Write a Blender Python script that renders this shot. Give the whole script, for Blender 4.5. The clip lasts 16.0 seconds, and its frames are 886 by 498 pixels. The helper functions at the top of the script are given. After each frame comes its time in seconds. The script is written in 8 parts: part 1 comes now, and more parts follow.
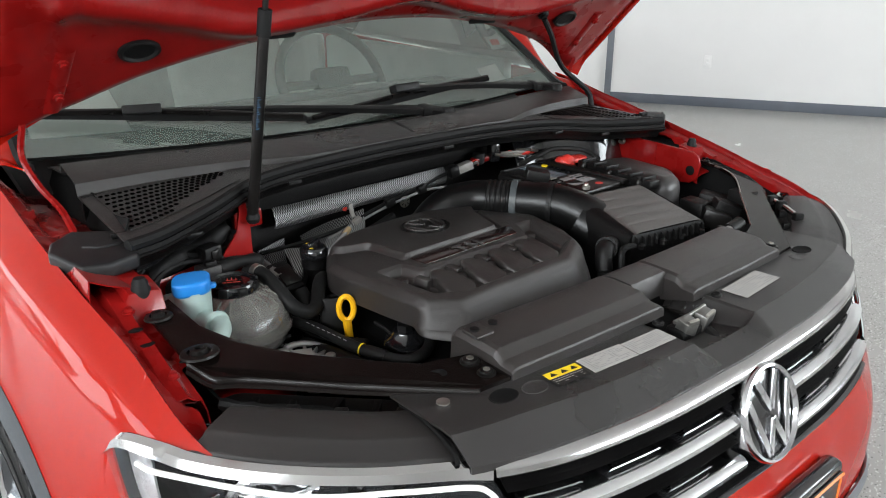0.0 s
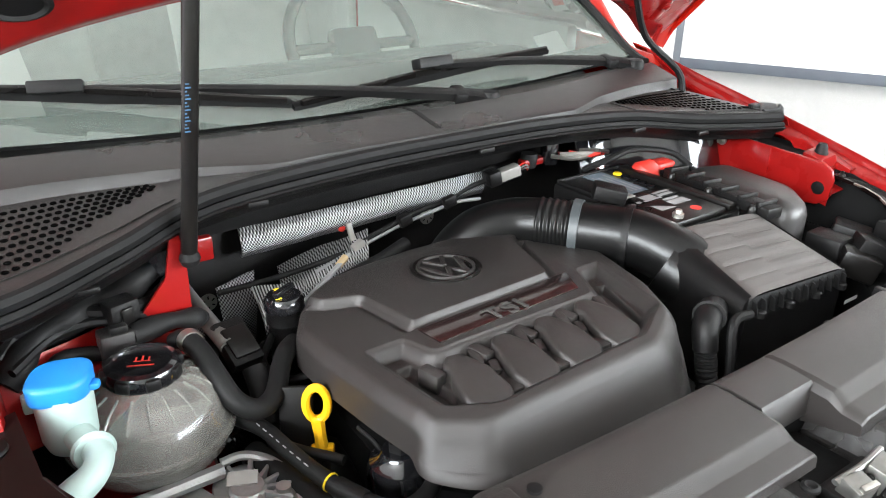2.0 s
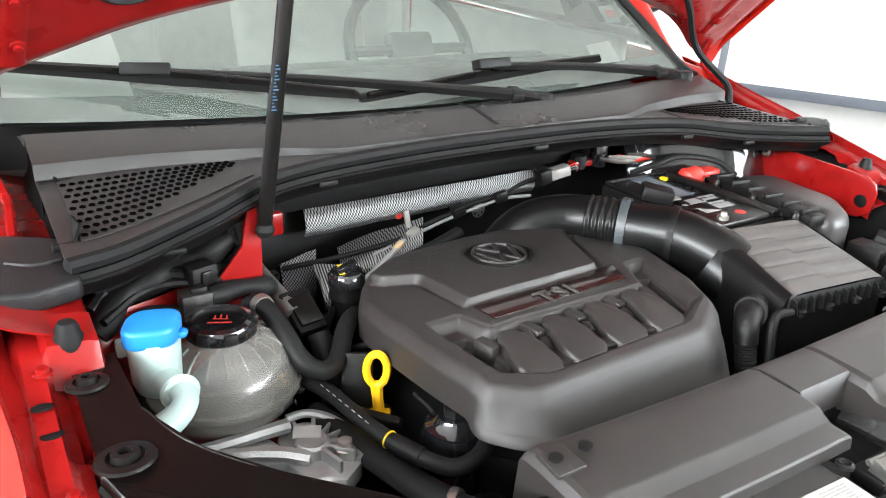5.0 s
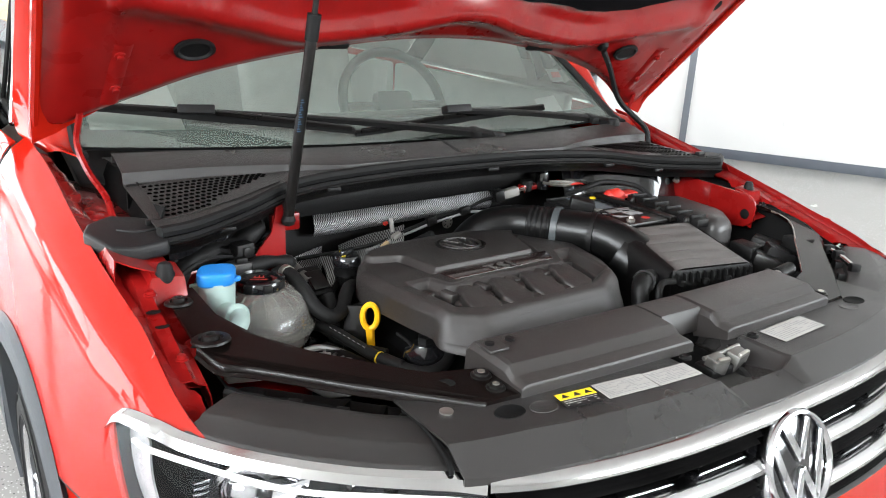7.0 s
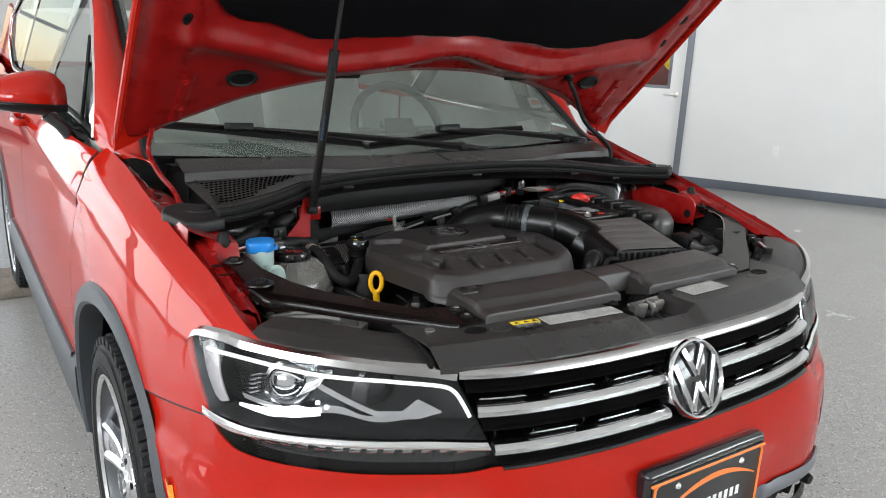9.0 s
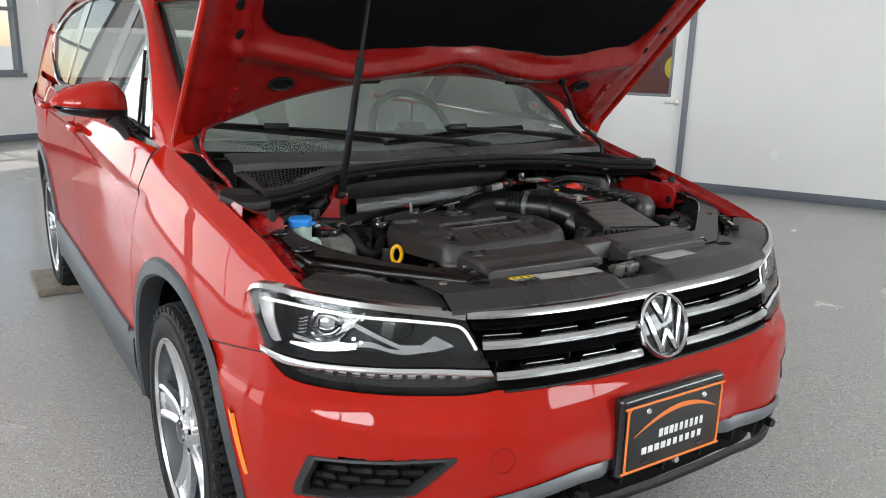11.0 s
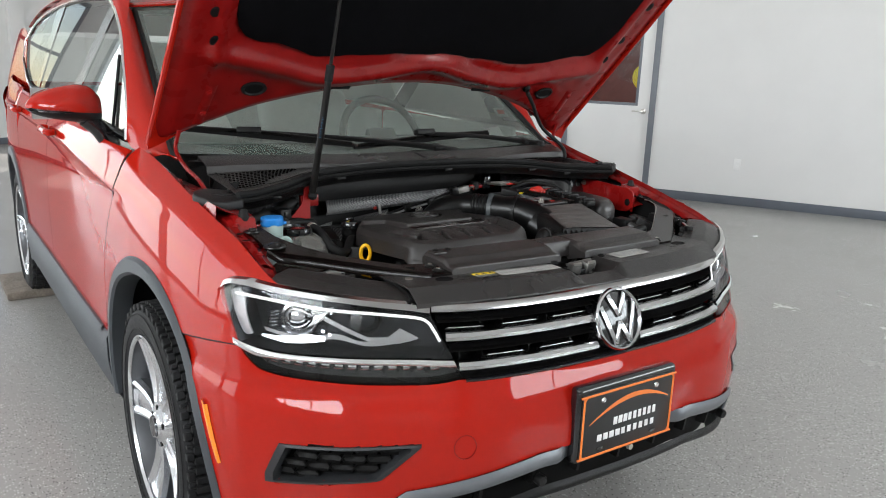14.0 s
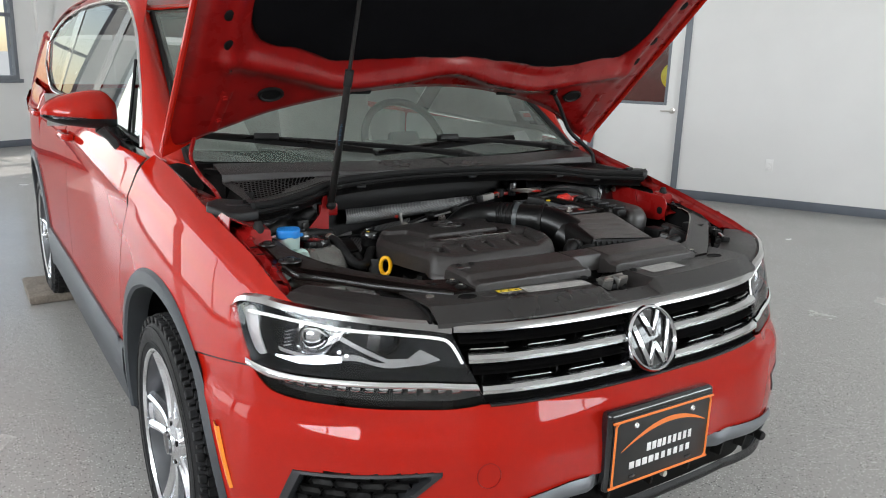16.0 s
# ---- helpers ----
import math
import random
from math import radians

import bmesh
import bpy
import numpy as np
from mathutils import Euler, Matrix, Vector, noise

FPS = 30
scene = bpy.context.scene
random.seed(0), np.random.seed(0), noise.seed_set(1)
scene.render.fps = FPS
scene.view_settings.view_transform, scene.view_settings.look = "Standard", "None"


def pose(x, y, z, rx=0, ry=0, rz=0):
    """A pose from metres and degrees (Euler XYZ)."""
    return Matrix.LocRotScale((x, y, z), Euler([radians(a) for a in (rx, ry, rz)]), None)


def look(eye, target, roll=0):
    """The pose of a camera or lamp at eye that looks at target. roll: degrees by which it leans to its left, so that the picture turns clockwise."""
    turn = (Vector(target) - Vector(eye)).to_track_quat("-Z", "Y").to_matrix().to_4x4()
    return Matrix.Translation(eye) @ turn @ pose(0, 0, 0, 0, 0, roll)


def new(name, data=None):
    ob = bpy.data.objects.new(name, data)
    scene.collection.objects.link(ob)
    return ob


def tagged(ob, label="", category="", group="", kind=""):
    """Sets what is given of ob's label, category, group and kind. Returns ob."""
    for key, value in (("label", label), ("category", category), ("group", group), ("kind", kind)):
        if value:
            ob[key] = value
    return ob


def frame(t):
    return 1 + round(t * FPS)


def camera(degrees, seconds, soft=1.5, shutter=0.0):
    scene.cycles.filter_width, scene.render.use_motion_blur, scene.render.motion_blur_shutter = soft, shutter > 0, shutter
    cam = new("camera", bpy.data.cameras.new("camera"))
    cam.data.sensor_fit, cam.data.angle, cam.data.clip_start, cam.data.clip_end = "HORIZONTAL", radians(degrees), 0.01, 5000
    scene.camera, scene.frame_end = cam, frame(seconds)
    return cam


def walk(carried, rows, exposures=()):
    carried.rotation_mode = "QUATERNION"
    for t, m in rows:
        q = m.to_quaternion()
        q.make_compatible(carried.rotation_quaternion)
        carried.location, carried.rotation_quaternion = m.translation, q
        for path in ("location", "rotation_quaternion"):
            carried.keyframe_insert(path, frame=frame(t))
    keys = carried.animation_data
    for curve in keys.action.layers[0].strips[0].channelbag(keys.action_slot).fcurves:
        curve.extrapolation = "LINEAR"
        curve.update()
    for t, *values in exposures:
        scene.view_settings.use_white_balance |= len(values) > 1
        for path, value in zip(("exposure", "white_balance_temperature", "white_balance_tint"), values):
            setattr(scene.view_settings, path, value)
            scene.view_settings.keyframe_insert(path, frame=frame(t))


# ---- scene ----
cam = camera(60.0, 16.0, soft=1.0)
PATH = [
    (0, (-0.985, -1.339, 1.425), (0.211, 0.095, 0.709), -0.1),
    (0.5, (-0.881, -1.29, 1.416), (0.286, 0.153, 0.672), -0.5),
    (1, (-0.8, -1.183, 1.416), (0.345, 0.259, 0.636), -0.6),
    (1.5, (-0.754, -1.067, 1.401), (0.366, 0.384, 0.602), -0.1),
    (2, (-0.664, -0.992, 1.384), (0.408, 0.485, 0.565), 1.0),
    (2.5, (-0.558, -0.949, 1.375), (0.438, 0.57, 0.539), 2.0),
    (3, (-0.52, -0.932, 1.37), (0.418, 0.619, 0.525), 2.6),
    (3.5, (-0.551, -0.938, 1.366), (0.361, 0.628, 0.519), 2.6),
    (4, (-0.622, -0.955, 1.367), (0.321, 0.599, 0.533), 2.4),
    (6.3, (-0.853, -1.247, 1.371), (0.213, 0.299, 0.682), 3.1),
    (6.5, (-0.875, -1.292, 1.37), (0.192, 0.262, 0.701), 3.0),
    (7, (-0.935, -1.377, 1.378), (0.143, 0.19, 0.761), 2.9),
    (7.5, (-1.058, -1.462, 1.372), (0.043, 0.105, 0.796), 2.6),
    (8, (-1.122, -1.547, 1.379), (-0.012, 0.023, 0.828), 2.4),
    (8.5, (-1.129, -1.615, 1.38), (-0.03, -0.03, 0.849), 2.4),
    (9, (-1.117, -1.728, 1.374), (-0.047, -0.121, 0.853), 2.5),
    (9.5, (-1.117, -1.843, 1.359), (-0.074, -0.215, 0.847), 2.4),
    (10, (-1.149, -1.904, 1.355), (-0.117, -0.267, 0.848), 2.1),
    (10.2, (-1.184, -1.923, 1.359), (-0.15, -0.287, 0.855), 2.0),
    (12.3, (-1.331, -2.055, 1.36), (-0.243, -0.443, 0.896), 1.6),
    (12.5, (-1.328, -2.059, 1.361), (-0.234, -0.451, 0.896), 1.6),
    (13, (-1.326, -2.066, 1.355), (-0.218, -0.467, 0.891), 1.9),
    (13.5, (-1.32, -2.073, 1.352), (-0.205, -0.478, 0.89), 2.1),
    (14, (-1.319, -2.071, 1.358), (-0.207, -0.475, 0.892), 2.2),
    (14.5, (-1.324, -2.069, 1.364), (-0.222, -0.466, 0.896), 2.2),
    (15, (-1.324, -2.062, 1.363), (-0.238, -0.449, 0.895), 2.1),
    (15.5, (-1.315, -2.05, 1.369), (-0.245, -0.426, 0.899), 2.0),
    (16, (-1.263, -1.994, 1.372), (-0.205, -0.363, 0.9), 1.9),
]
walk(cam, [(t, look(eye, target, roll)) for t, eye, target, roll in PATH],
     [(0, 0.51), (1, 1.06), (2, 1.79), (3, 2.28), (4, 2.16), (6.5, 1.38), (7, 1.16), (8, 0.66), (9, 0.40), (10, 0.23), (12.5, 0.15), (16, 0.15)])

# ---- world, sun, large lights ----
world = bpy.data.worlds.new("sky")
scene.world = world
world.use_nodes = True
wn = world.node_tree
sky = wn.nodes.new("ShaderNodeTexSky")
sky.sky_type = "NISHITA"
sky.sun_disc = False
sky.sun_elevation, sky.sun_rotation = radians(46), radians(-19)
wn.links.new(sky.outputs[0], wn.nodes["Background"].inputs[0])
wn.nodes["Background"].inputs[1].default_value = 0.14

ROOM = pose(0, 0, 0, 0, 0, 29.4)      # the hall stands at an angle to the car


def room(a, b, z=0.0):
    return ROOM @ Vector((a, b, z))


sun_data = bpy.data.lights.new("sun", "SUN")
sun_data.energy, sun_data.angle, sun_data.color = 4.0, radians(0.5), (1.0, 0.95, 0.88)
sun = new("sun", sun_data)
sun.matrix_world = look(room(2.0, 19.0, 10.8), room(0, 8.6, 0))


def window_lamp(name, eye, target, wide, high, watts, tone=(0.95, 0.98, 1.0)):
    """Skylight through an opening: it falls inward and down, as from the sky above the yard."""
    d = bpy.data.lights.new(name, "AREA")
    d.shape, d.size, d.size_y, d.energy, d.color, d.spread = "RECTANGLE", wide, high, watts, tone, radians(175)
    ob = new(name, d)
    ob.matrix_world = look(eye, target)
    return ob


window_lamp("daylight_north", room(-1.0, 9.78, 1.6), room(-1.0, 0, 1.2), 7.4, 2.9, 210)
window_lamp("daylight_side_rear", room(-4.7, 6.6, 1.7), room(0, 6.4, 1.2), 4.2, 2.4, 90)
# added fill for the car's flank; no opening is known on this stretch
window_lamp("side_fill_front", room(-5.3, 0.6, 2.82), room(0, 0.8, 1.2), 4.3, 1.2, 260)
window_lamp("daylight_front", room(1.2, -7.25, 2.45), room(1.2, -1.5, 1.4), 6.2, 1.7, 310)

# ---- materials ----
def material(name, base, rough=0.5, metal=0.0, vary=0.0, scale=20.0, bump=0.0, bump_scale=200.0, coat=0.0, spec=0.5,
             alpha=None, trans=0.0, ior=1.5, rough_vary=0.0, stain=0.0, emit=0.0, sheen=0.0, tint=None):
    """A Principled material with two scales of noise for its colour, its gloss and its relief."""
    m = bpy.data.materials.new(name)
    m.use_nodes = True
    t = m.node_tree
    p = t.nodes["Principled BSDF"]
    rgb = (*base, 1.0)
    p.inputs["Base Color"].default_value = rgb
    p.inputs["Roughness"].default_value = rough
    p.inputs["Metallic"].default_value = metal
    p.inputs["Coat Weight"].default_value = coat
    p.inputs["Coat Roughness"].default_value = 0.03
    p.inputs["Specular IOR Level"].default_value = spec
    p.inputs["IOR"].default_value = ior
    p.inputs["Transmission Weight"].default_value = trans
    p.inputs["Sheen Weight"].default_value = sheen
    if emit:
        p.inputs["Emission Color"].default_value = rgb
        p.inputs["Emission Strength"].default_value = emit
    at = t.nodes.new("ShaderNodeTexCoord")
    if vary or stain or rough_vary:
        n = t.nodes.new("ShaderNodeTexNoise")
        n.inputs["Scale"].default_value, n.inputs["Detail"].default_value = scale, 6
        t.links.new(at.outputs["Object"], n.inputs["Vector"])
        big = t.nodes.new("ShaderNodeTexNoise")
        big.inputs["Scale"].default_value, big.inputs["Detail"].default_value = scale / 7, 4
        t.links.new(at.outputs["Object"], big.inputs["Vector"])
        both = t.nodes.new("ShaderNodeMath")
        both.operation = "ADD"
        t.links.new(n.outputs["Fac"], both.inputs[0])
        t.links.new(big.outputs["Fac"], both.inputs[1])
        if vary:
            r = t.nodes.new("ShaderNodeMapRange")
            r.inputs["From Min"].default_value, r.inputs["From Max"].default_value = 0.6, 1.4
            r.inputs["To Min"].default_value, r.inputs["To Max"].default_value = 1 - vary, 1 + vary
            t.links.new(both.outputs[0], r.inputs["Value"])
            mul = t.nodes.new("ShaderNodeMix")
            mul.data_type, mul.blend_type = "RGBA", "MULTIPLY"
            mul.inputs["Factor"].default_value = 1.0
            mul.inputs["A"].default_value = rgb
            for k, i in enumerate([i for i in mul.inputs if i.type == "RGBA"]):
                if k == 0:
                    i.default_value = rgb
                else:
                    t.links.new(r.outputs[0], i)
            out = [o for o in mul.outputs if o.type == "RGBA"][0]
            if tint is not None:
                mix2 = t.nodes.new("ShaderNodeMix")
                mix2.data_type = "RGBA"
                ins = [i for i in mix2.inputs if i.type == "RGBA"]
                t.links.new(out, ins[0])
                ins[1].default_value = (*tint, 1)
                st = t.nodes.new("ShaderNodeMapRange")
                st.inputs["From Min"].default_value, st.inputs["From Max"].default_value = 0.52, 0.72
                t.links.new(big.outputs["Fac"], st.inputs["Value"])
                sc = t.nodes.new("ShaderNodeMath")
                sc.operation = "MULTIPLY"
                sc.inputs[1].default_value = stain
                t.links.new(st.outputs[0], sc.inputs[0])
                t.links.new(sc.outputs[0], mix2.inputs["Factor"])
                out = [o for o in mix2.outputs if o.type == "RGBA"][0]
            t.links.new(out, p.inputs["Base Color"])
        if rough_vary:
            rr = t.nodes.new("ShaderNodeMapRange")
            rr.inputs["From Min"].default_value, rr.inputs["From Max"].default_value = 0.7, 1.3
            rr.inputs["To Min"].default_value, rr.inputs["To Max"].default_value = rough - rough_vary, rough + rough_vary
            t.links.new(both.outputs[0], rr.inputs["Value"])
            t.links.new(rr.outputs[0], p.inputs["Roughness"])
    if bump:
        bn = t.nodes.new("ShaderNodeTexNoise")
        bn.inputs["Scale"].default_value, bn.inputs["Detail"].default_value = bump_scale, 3
        t.links.new(at.outputs["Object"], bn.inputs["Vector"])
        b = t.nodes.new("ShaderNodeBump")
        b.inputs["Strength"].default_value, b.inputs["Distance"].default_value = bump, 0.002
        t.links.new(bn.outputs["Fac"], b.inputs["Height"])
        t.links.new(b.outputs[0], p.inputs["Normal"])
    return m


RED = material("red_paint", (0.36, 0.0105, 0.0045), 0.35, 0.0, vary=0.05, scale=500, coat=0.72, spec=0.0, bump=0.015, bump_scale=900)
# the same red, with the shade under hood and flanges put into its colour
RED_SHADED = material("red_paint_shaded", (0.215, 0.0055, 0.0050), 0.30, 0.0, vary=0.16, scale=22, coat=0.7, spec=0.1, bump=0.05, bump_scale=260, rough_vary=0.08)
BLACK = material("black_moulded_plastic", (0.0055, 0.0053, 0.0053), 0.42, vary=0.25, scale=14, bump=0.25, bump_scale=1500, rough_vary=0.10, spec=0.25)
GREYBLACK = material("charcoal_textured_plastic", (0.0205, 0.0188, 0.0180), 0.33, vary=0.18, scale=9, bump=0.35, bump_scale=1300, rough_vary=0.08, spec=0.6)
COVER = material("soft_black_engine_plastic", (0.0235, 0.0205, 0.0192), 0.42, vary=0.22, scale=11, bump=0.30, bump_scale=1600, rough_vary=0.09, spec=0.6)
SATIN = material("satin_black_panel", (0.006, 0.0054, 0.005), 0.30, vary=0.3, scale=8, bump=0.10, bump_scale=900, rough_vary=0.08, spec=0.35)
GLOSS = material("gloss_black_plastic", (0.008, 0.008, 0.009), 0.12, vary=0.2, scale=12, coat=0.6)
# near-black for dark plastics, and for shade painted into gaps and holes
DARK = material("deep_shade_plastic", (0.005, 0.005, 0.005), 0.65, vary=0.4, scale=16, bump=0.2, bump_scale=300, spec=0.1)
RUBBER = material("black_rubber", (0.0065, 0.0065, 0.0065), 0.58, vary=0.25, scale=30, bump=0.2, bump_scale=700, rough_vary=0.1, spec=0.22)
TYRE = material("tyre_rubber", (0.019, 0.019, 0.020), 0.70, vary=0.3, scale=25, bump=0.3, bump_scale=500, rough_vary=0.1, spec=0.25)
CLAD = material("grey_body_cladding", (0.043, 0.049, 0.056), 0.55, vary=0.12, scale=12, bump=0.25, bump_scale=1200)
LID = material("brown_grey_ribbed_plastic", (0.078, 0.071, 0.067), 0.42, vary=0.15, scale=10, bump=0.25, bump_scale=1300, rough_vary=0.06)
DUCT = material("gloss_moulded_black", (0.004, 0.004, 0.004), 0.30, vary=0.2, scale=12, spec=0.32, bump=0.08, bump_scale=700)
CHROME = material("chrome", (0.80, 0.80, 0.81), 0.10, 1.0, vary=0.03, scale=10)
CHROME_SATIN = material("brushed_bright_trim", (0.66, 0.66, 0.67), 0.16, 1.0, vary=0.06, scale=30)
SILVER = material("silver_painted_trim", (0.17, 0.18, 0.195), 0.42, 0.5, vary=0.06, scale=40)
ALLOY = material("machined_alloy", (0.72, 0.73, 0.75), 0.20, 1.0, vary=0.05, scale=60)
ALLOY_GREY = material("grey_painted_alloy", (0.13, 0.135, 0.145), 0.35, 0.7, vary=0.1, scale=30)
CAST = material("cast_aluminium", (0.44, 0.44, 0.43), 0.50, 0.85, vary=0.2, scale=35, bump=0.4, bump_scale=350, rough_vary=0.12)
WORN = material("dull_greased_steel", (0.27, 0.265, 0.25), 0.45, 0.9, vary=0.35, scale=70, rough_vary=0.12)
STEEL = material("zinc_plated_steel", (0.52, 0.50, 0.46), 0.35, 0.95, vary=0.15, scale=60, rough_vary=0.1)
BLUE = material("blue_cap_plastic", (0.012, 0.19, 0.56), 0.42, vary=0.08, scale=20, bump=0.08, bump_scale=700)
YELLOW = material("yellow_handle_plastic", (0.86, 0.45, 0.010), 0.38, vary=0.08, scale=30, bump=0.06, bump_scale=600)
MILK = material("milky_white_plastic", (0.33, 0.43, 0.40), 0.42, vary=0.08, scale=16, bump=0.06, bump_scale=400, spec=0.5)
SMOKE = material("smoked_translucent_plastic", (0.43, 0.42, 0.385), 0.17, vary=0.5, scale=16, bump=0.03, bump_scale=60, trans=0.70, rough_vary=0.05)
WHITE_PRINT = material("printed_white_label", (0.37, 0.36, 0.34), 0.45, vary=0.05, scale=30)
GREY_PRINT = material("printed_grey_text", (0.24, 0.24, 0.24), 0.5)
YELLOW_PRINT = material("printed_yellow_label", (0.85, 0.62, 0.02), 0.4, vary=0.05, scale=30)
BLACK_PRINT = material("printed_black_label", (0.012, 0.012, 0.012), 0.4)
ORANGE_PRINT = material("orange_printed_border", (0.80, 0.20, 0.035), 0.4, vary=0.05, scale=40)
RED_PRINT = material("printed_red_sign", (0.55, 0.03, 0.02), 0.45)
BLUE_PRINT = material("printed_blue_text", (0.02, 0.085, 0.16), 0.45)
AMBER = material("amber_reflector", (0.90, 0.26, 0.02), 0.15, vary=0.1, scale=60, coat=0.6)
TAIL = material("red_tail_lens", (0.45, 0.01, 0.01), 0.1, coat=0.8)
RED_SHADED.node_tree.nodes["Principled BSDF"].inputs["Coat Roughness"].default_value = 0.14
FELT = material("black_felt_lining", (0.0042, 0.0042, 0.005), 0.95, vary=0.35, scale=30, bump=0.5, bump_scale=900, spec=0.05)
CLOTH = material("grey_cabin_trim", (0.46, 0.47, 0.44), 0.8, vary=0.15, scale=20, bump=0.2, bump_scale=500)
LIGHT_CLOTH = material("pale_headliner", (0.66, 0.66, 0.63), 0.85, vary=0.06, scale=12)
PAPER = material("white_paper", (0.80, 0.80, 0.79), 0.7, vary=0.03, scale=12)
WALL = material("white_wall_paint", (0.76, 0.76, 0.75), 0.6, vary=0.03, scale=3, bump=0.12, bump_scale=260, rough_vary=0.06)
BASE = material("grey_rubber_base", (0.11, 0.125, 0.15), 0.5, vary=0.12, scale=8, rough_vary=0.06)
DOOR = material("white_door_paint", (0.80, 0.80, 0.79), 0.4, vary=0.03, scale=4)
FRAME = material("grey_frame_paint", (0.17, 0.185, 0.21), 0.45, vary=0.08, scale=10)
CEIL = material("white_ceiling", (0.75, 0.75, 0.74), 0.75, vary=0.04, scale=4)
NICKEL = material("brushed_nickel", (0.62, 0.60, 0.57), 0.3, 1.0, vary=0.05, scale=50)
OUTLET = material("white_cover_plate", (0.83, 0.83, 0.82), 0.35, vary=0.02, scale=10)
MAT = material("brown_coir_pad", (0.20, 0.17, 0.14), 0.95, vary=0.4, scale=90, bump=1.0, bump_scale=300)
PAVED = material("outside_concrete", (0.42, 0.41, 0.39), 0.85, vary=0.15, scale=2)
POSTER = material("dark_notice_print", (0.16, 0.06, 0.05), 0.4, vary=0.4, scale=18)


def glass(name, tone, rough=0.0, ior=1.5, mix=0.0):
    m = bpy.data.materials.new(name)
    m.use_nodes = True
    p = m.node_tree.nodes["Principled BSDF"]
    p.inputs["Base Color"].default_value = (*tone, 1)
    p.inputs["Roughness"].default_value = rough
    p.inputs["Transmission Weight"].default_value = 1.0
    p.inputs["IOR"].default_value = ior
    return m


def thin_glass(name, tone, clear, painted_haze=0.0):
    """A thin pane: a tinted clear film under a mirror-like surface, with reflected and cabin light painted on as haze.
    """
    m = bpy.data.materials.new(name)
    m.use_nodes = True
    t = m.node_tree
    t.nodes.remove(t.nodes["Principled BSDF"])
    out = t.nodes["Material Output"]
    see = t.nodes.new("ShaderNodeBsdfTransparent")
    see.inputs[0].default_value = (*tone, 1)
    gl = t.nodes.new("ShaderNodeBsdfGlossy")
    gl.inputs["Roughness"].default_value = 0.01
    fr = t.nodes.new("ShaderNodeFresnel")
    fr.inputs[0].default_value = clear
    mx = t.nodes.new("ShaderNodeMixShader")
    t.links.new(fr.outputs[0], mx.inputs[0])
    t.links.new(see.outputs[0], mx.inputs[1])
    if painted_haze:
        # pale diffuse share stands in for light seen on and through the glass
        haze = t.nodes.new("ShaderNodeBsdfDiffuse")
        haze.inputs[0].default_value = (0.56, 0.67, 0.59, 1)
        both = t.nodes.new("ShaderNodeMixShader")
        both.inputs[0].default_value = painted_haze
        t.links.new(see.outputs[0], both.inputs[1])
        t.links.new(haze.outputs[0], both.inputs[2])
        t.links.new(both.outputs[0], mx.inputs[1])
    t.links.new(gl.outputs[0], mx.inputs[2])
    t.links.new(mx.outputs[0], out.inputs[0])
    return m


SCREEN = thin_glass("windscreen_glass", (0.86, 0.92, 0.89), 1.8, 0.14)
SIDE = thin_glass("dark_side_glass", (0.84, 0.88, 0.86), 1.9)
LENS = thin_glass("clear_lamp_lens", (0.90, 0.91, 0.92), 1.5)
PANE = thin_glass("window_pane", (0.93, 0.95, 0.95), 1.45)


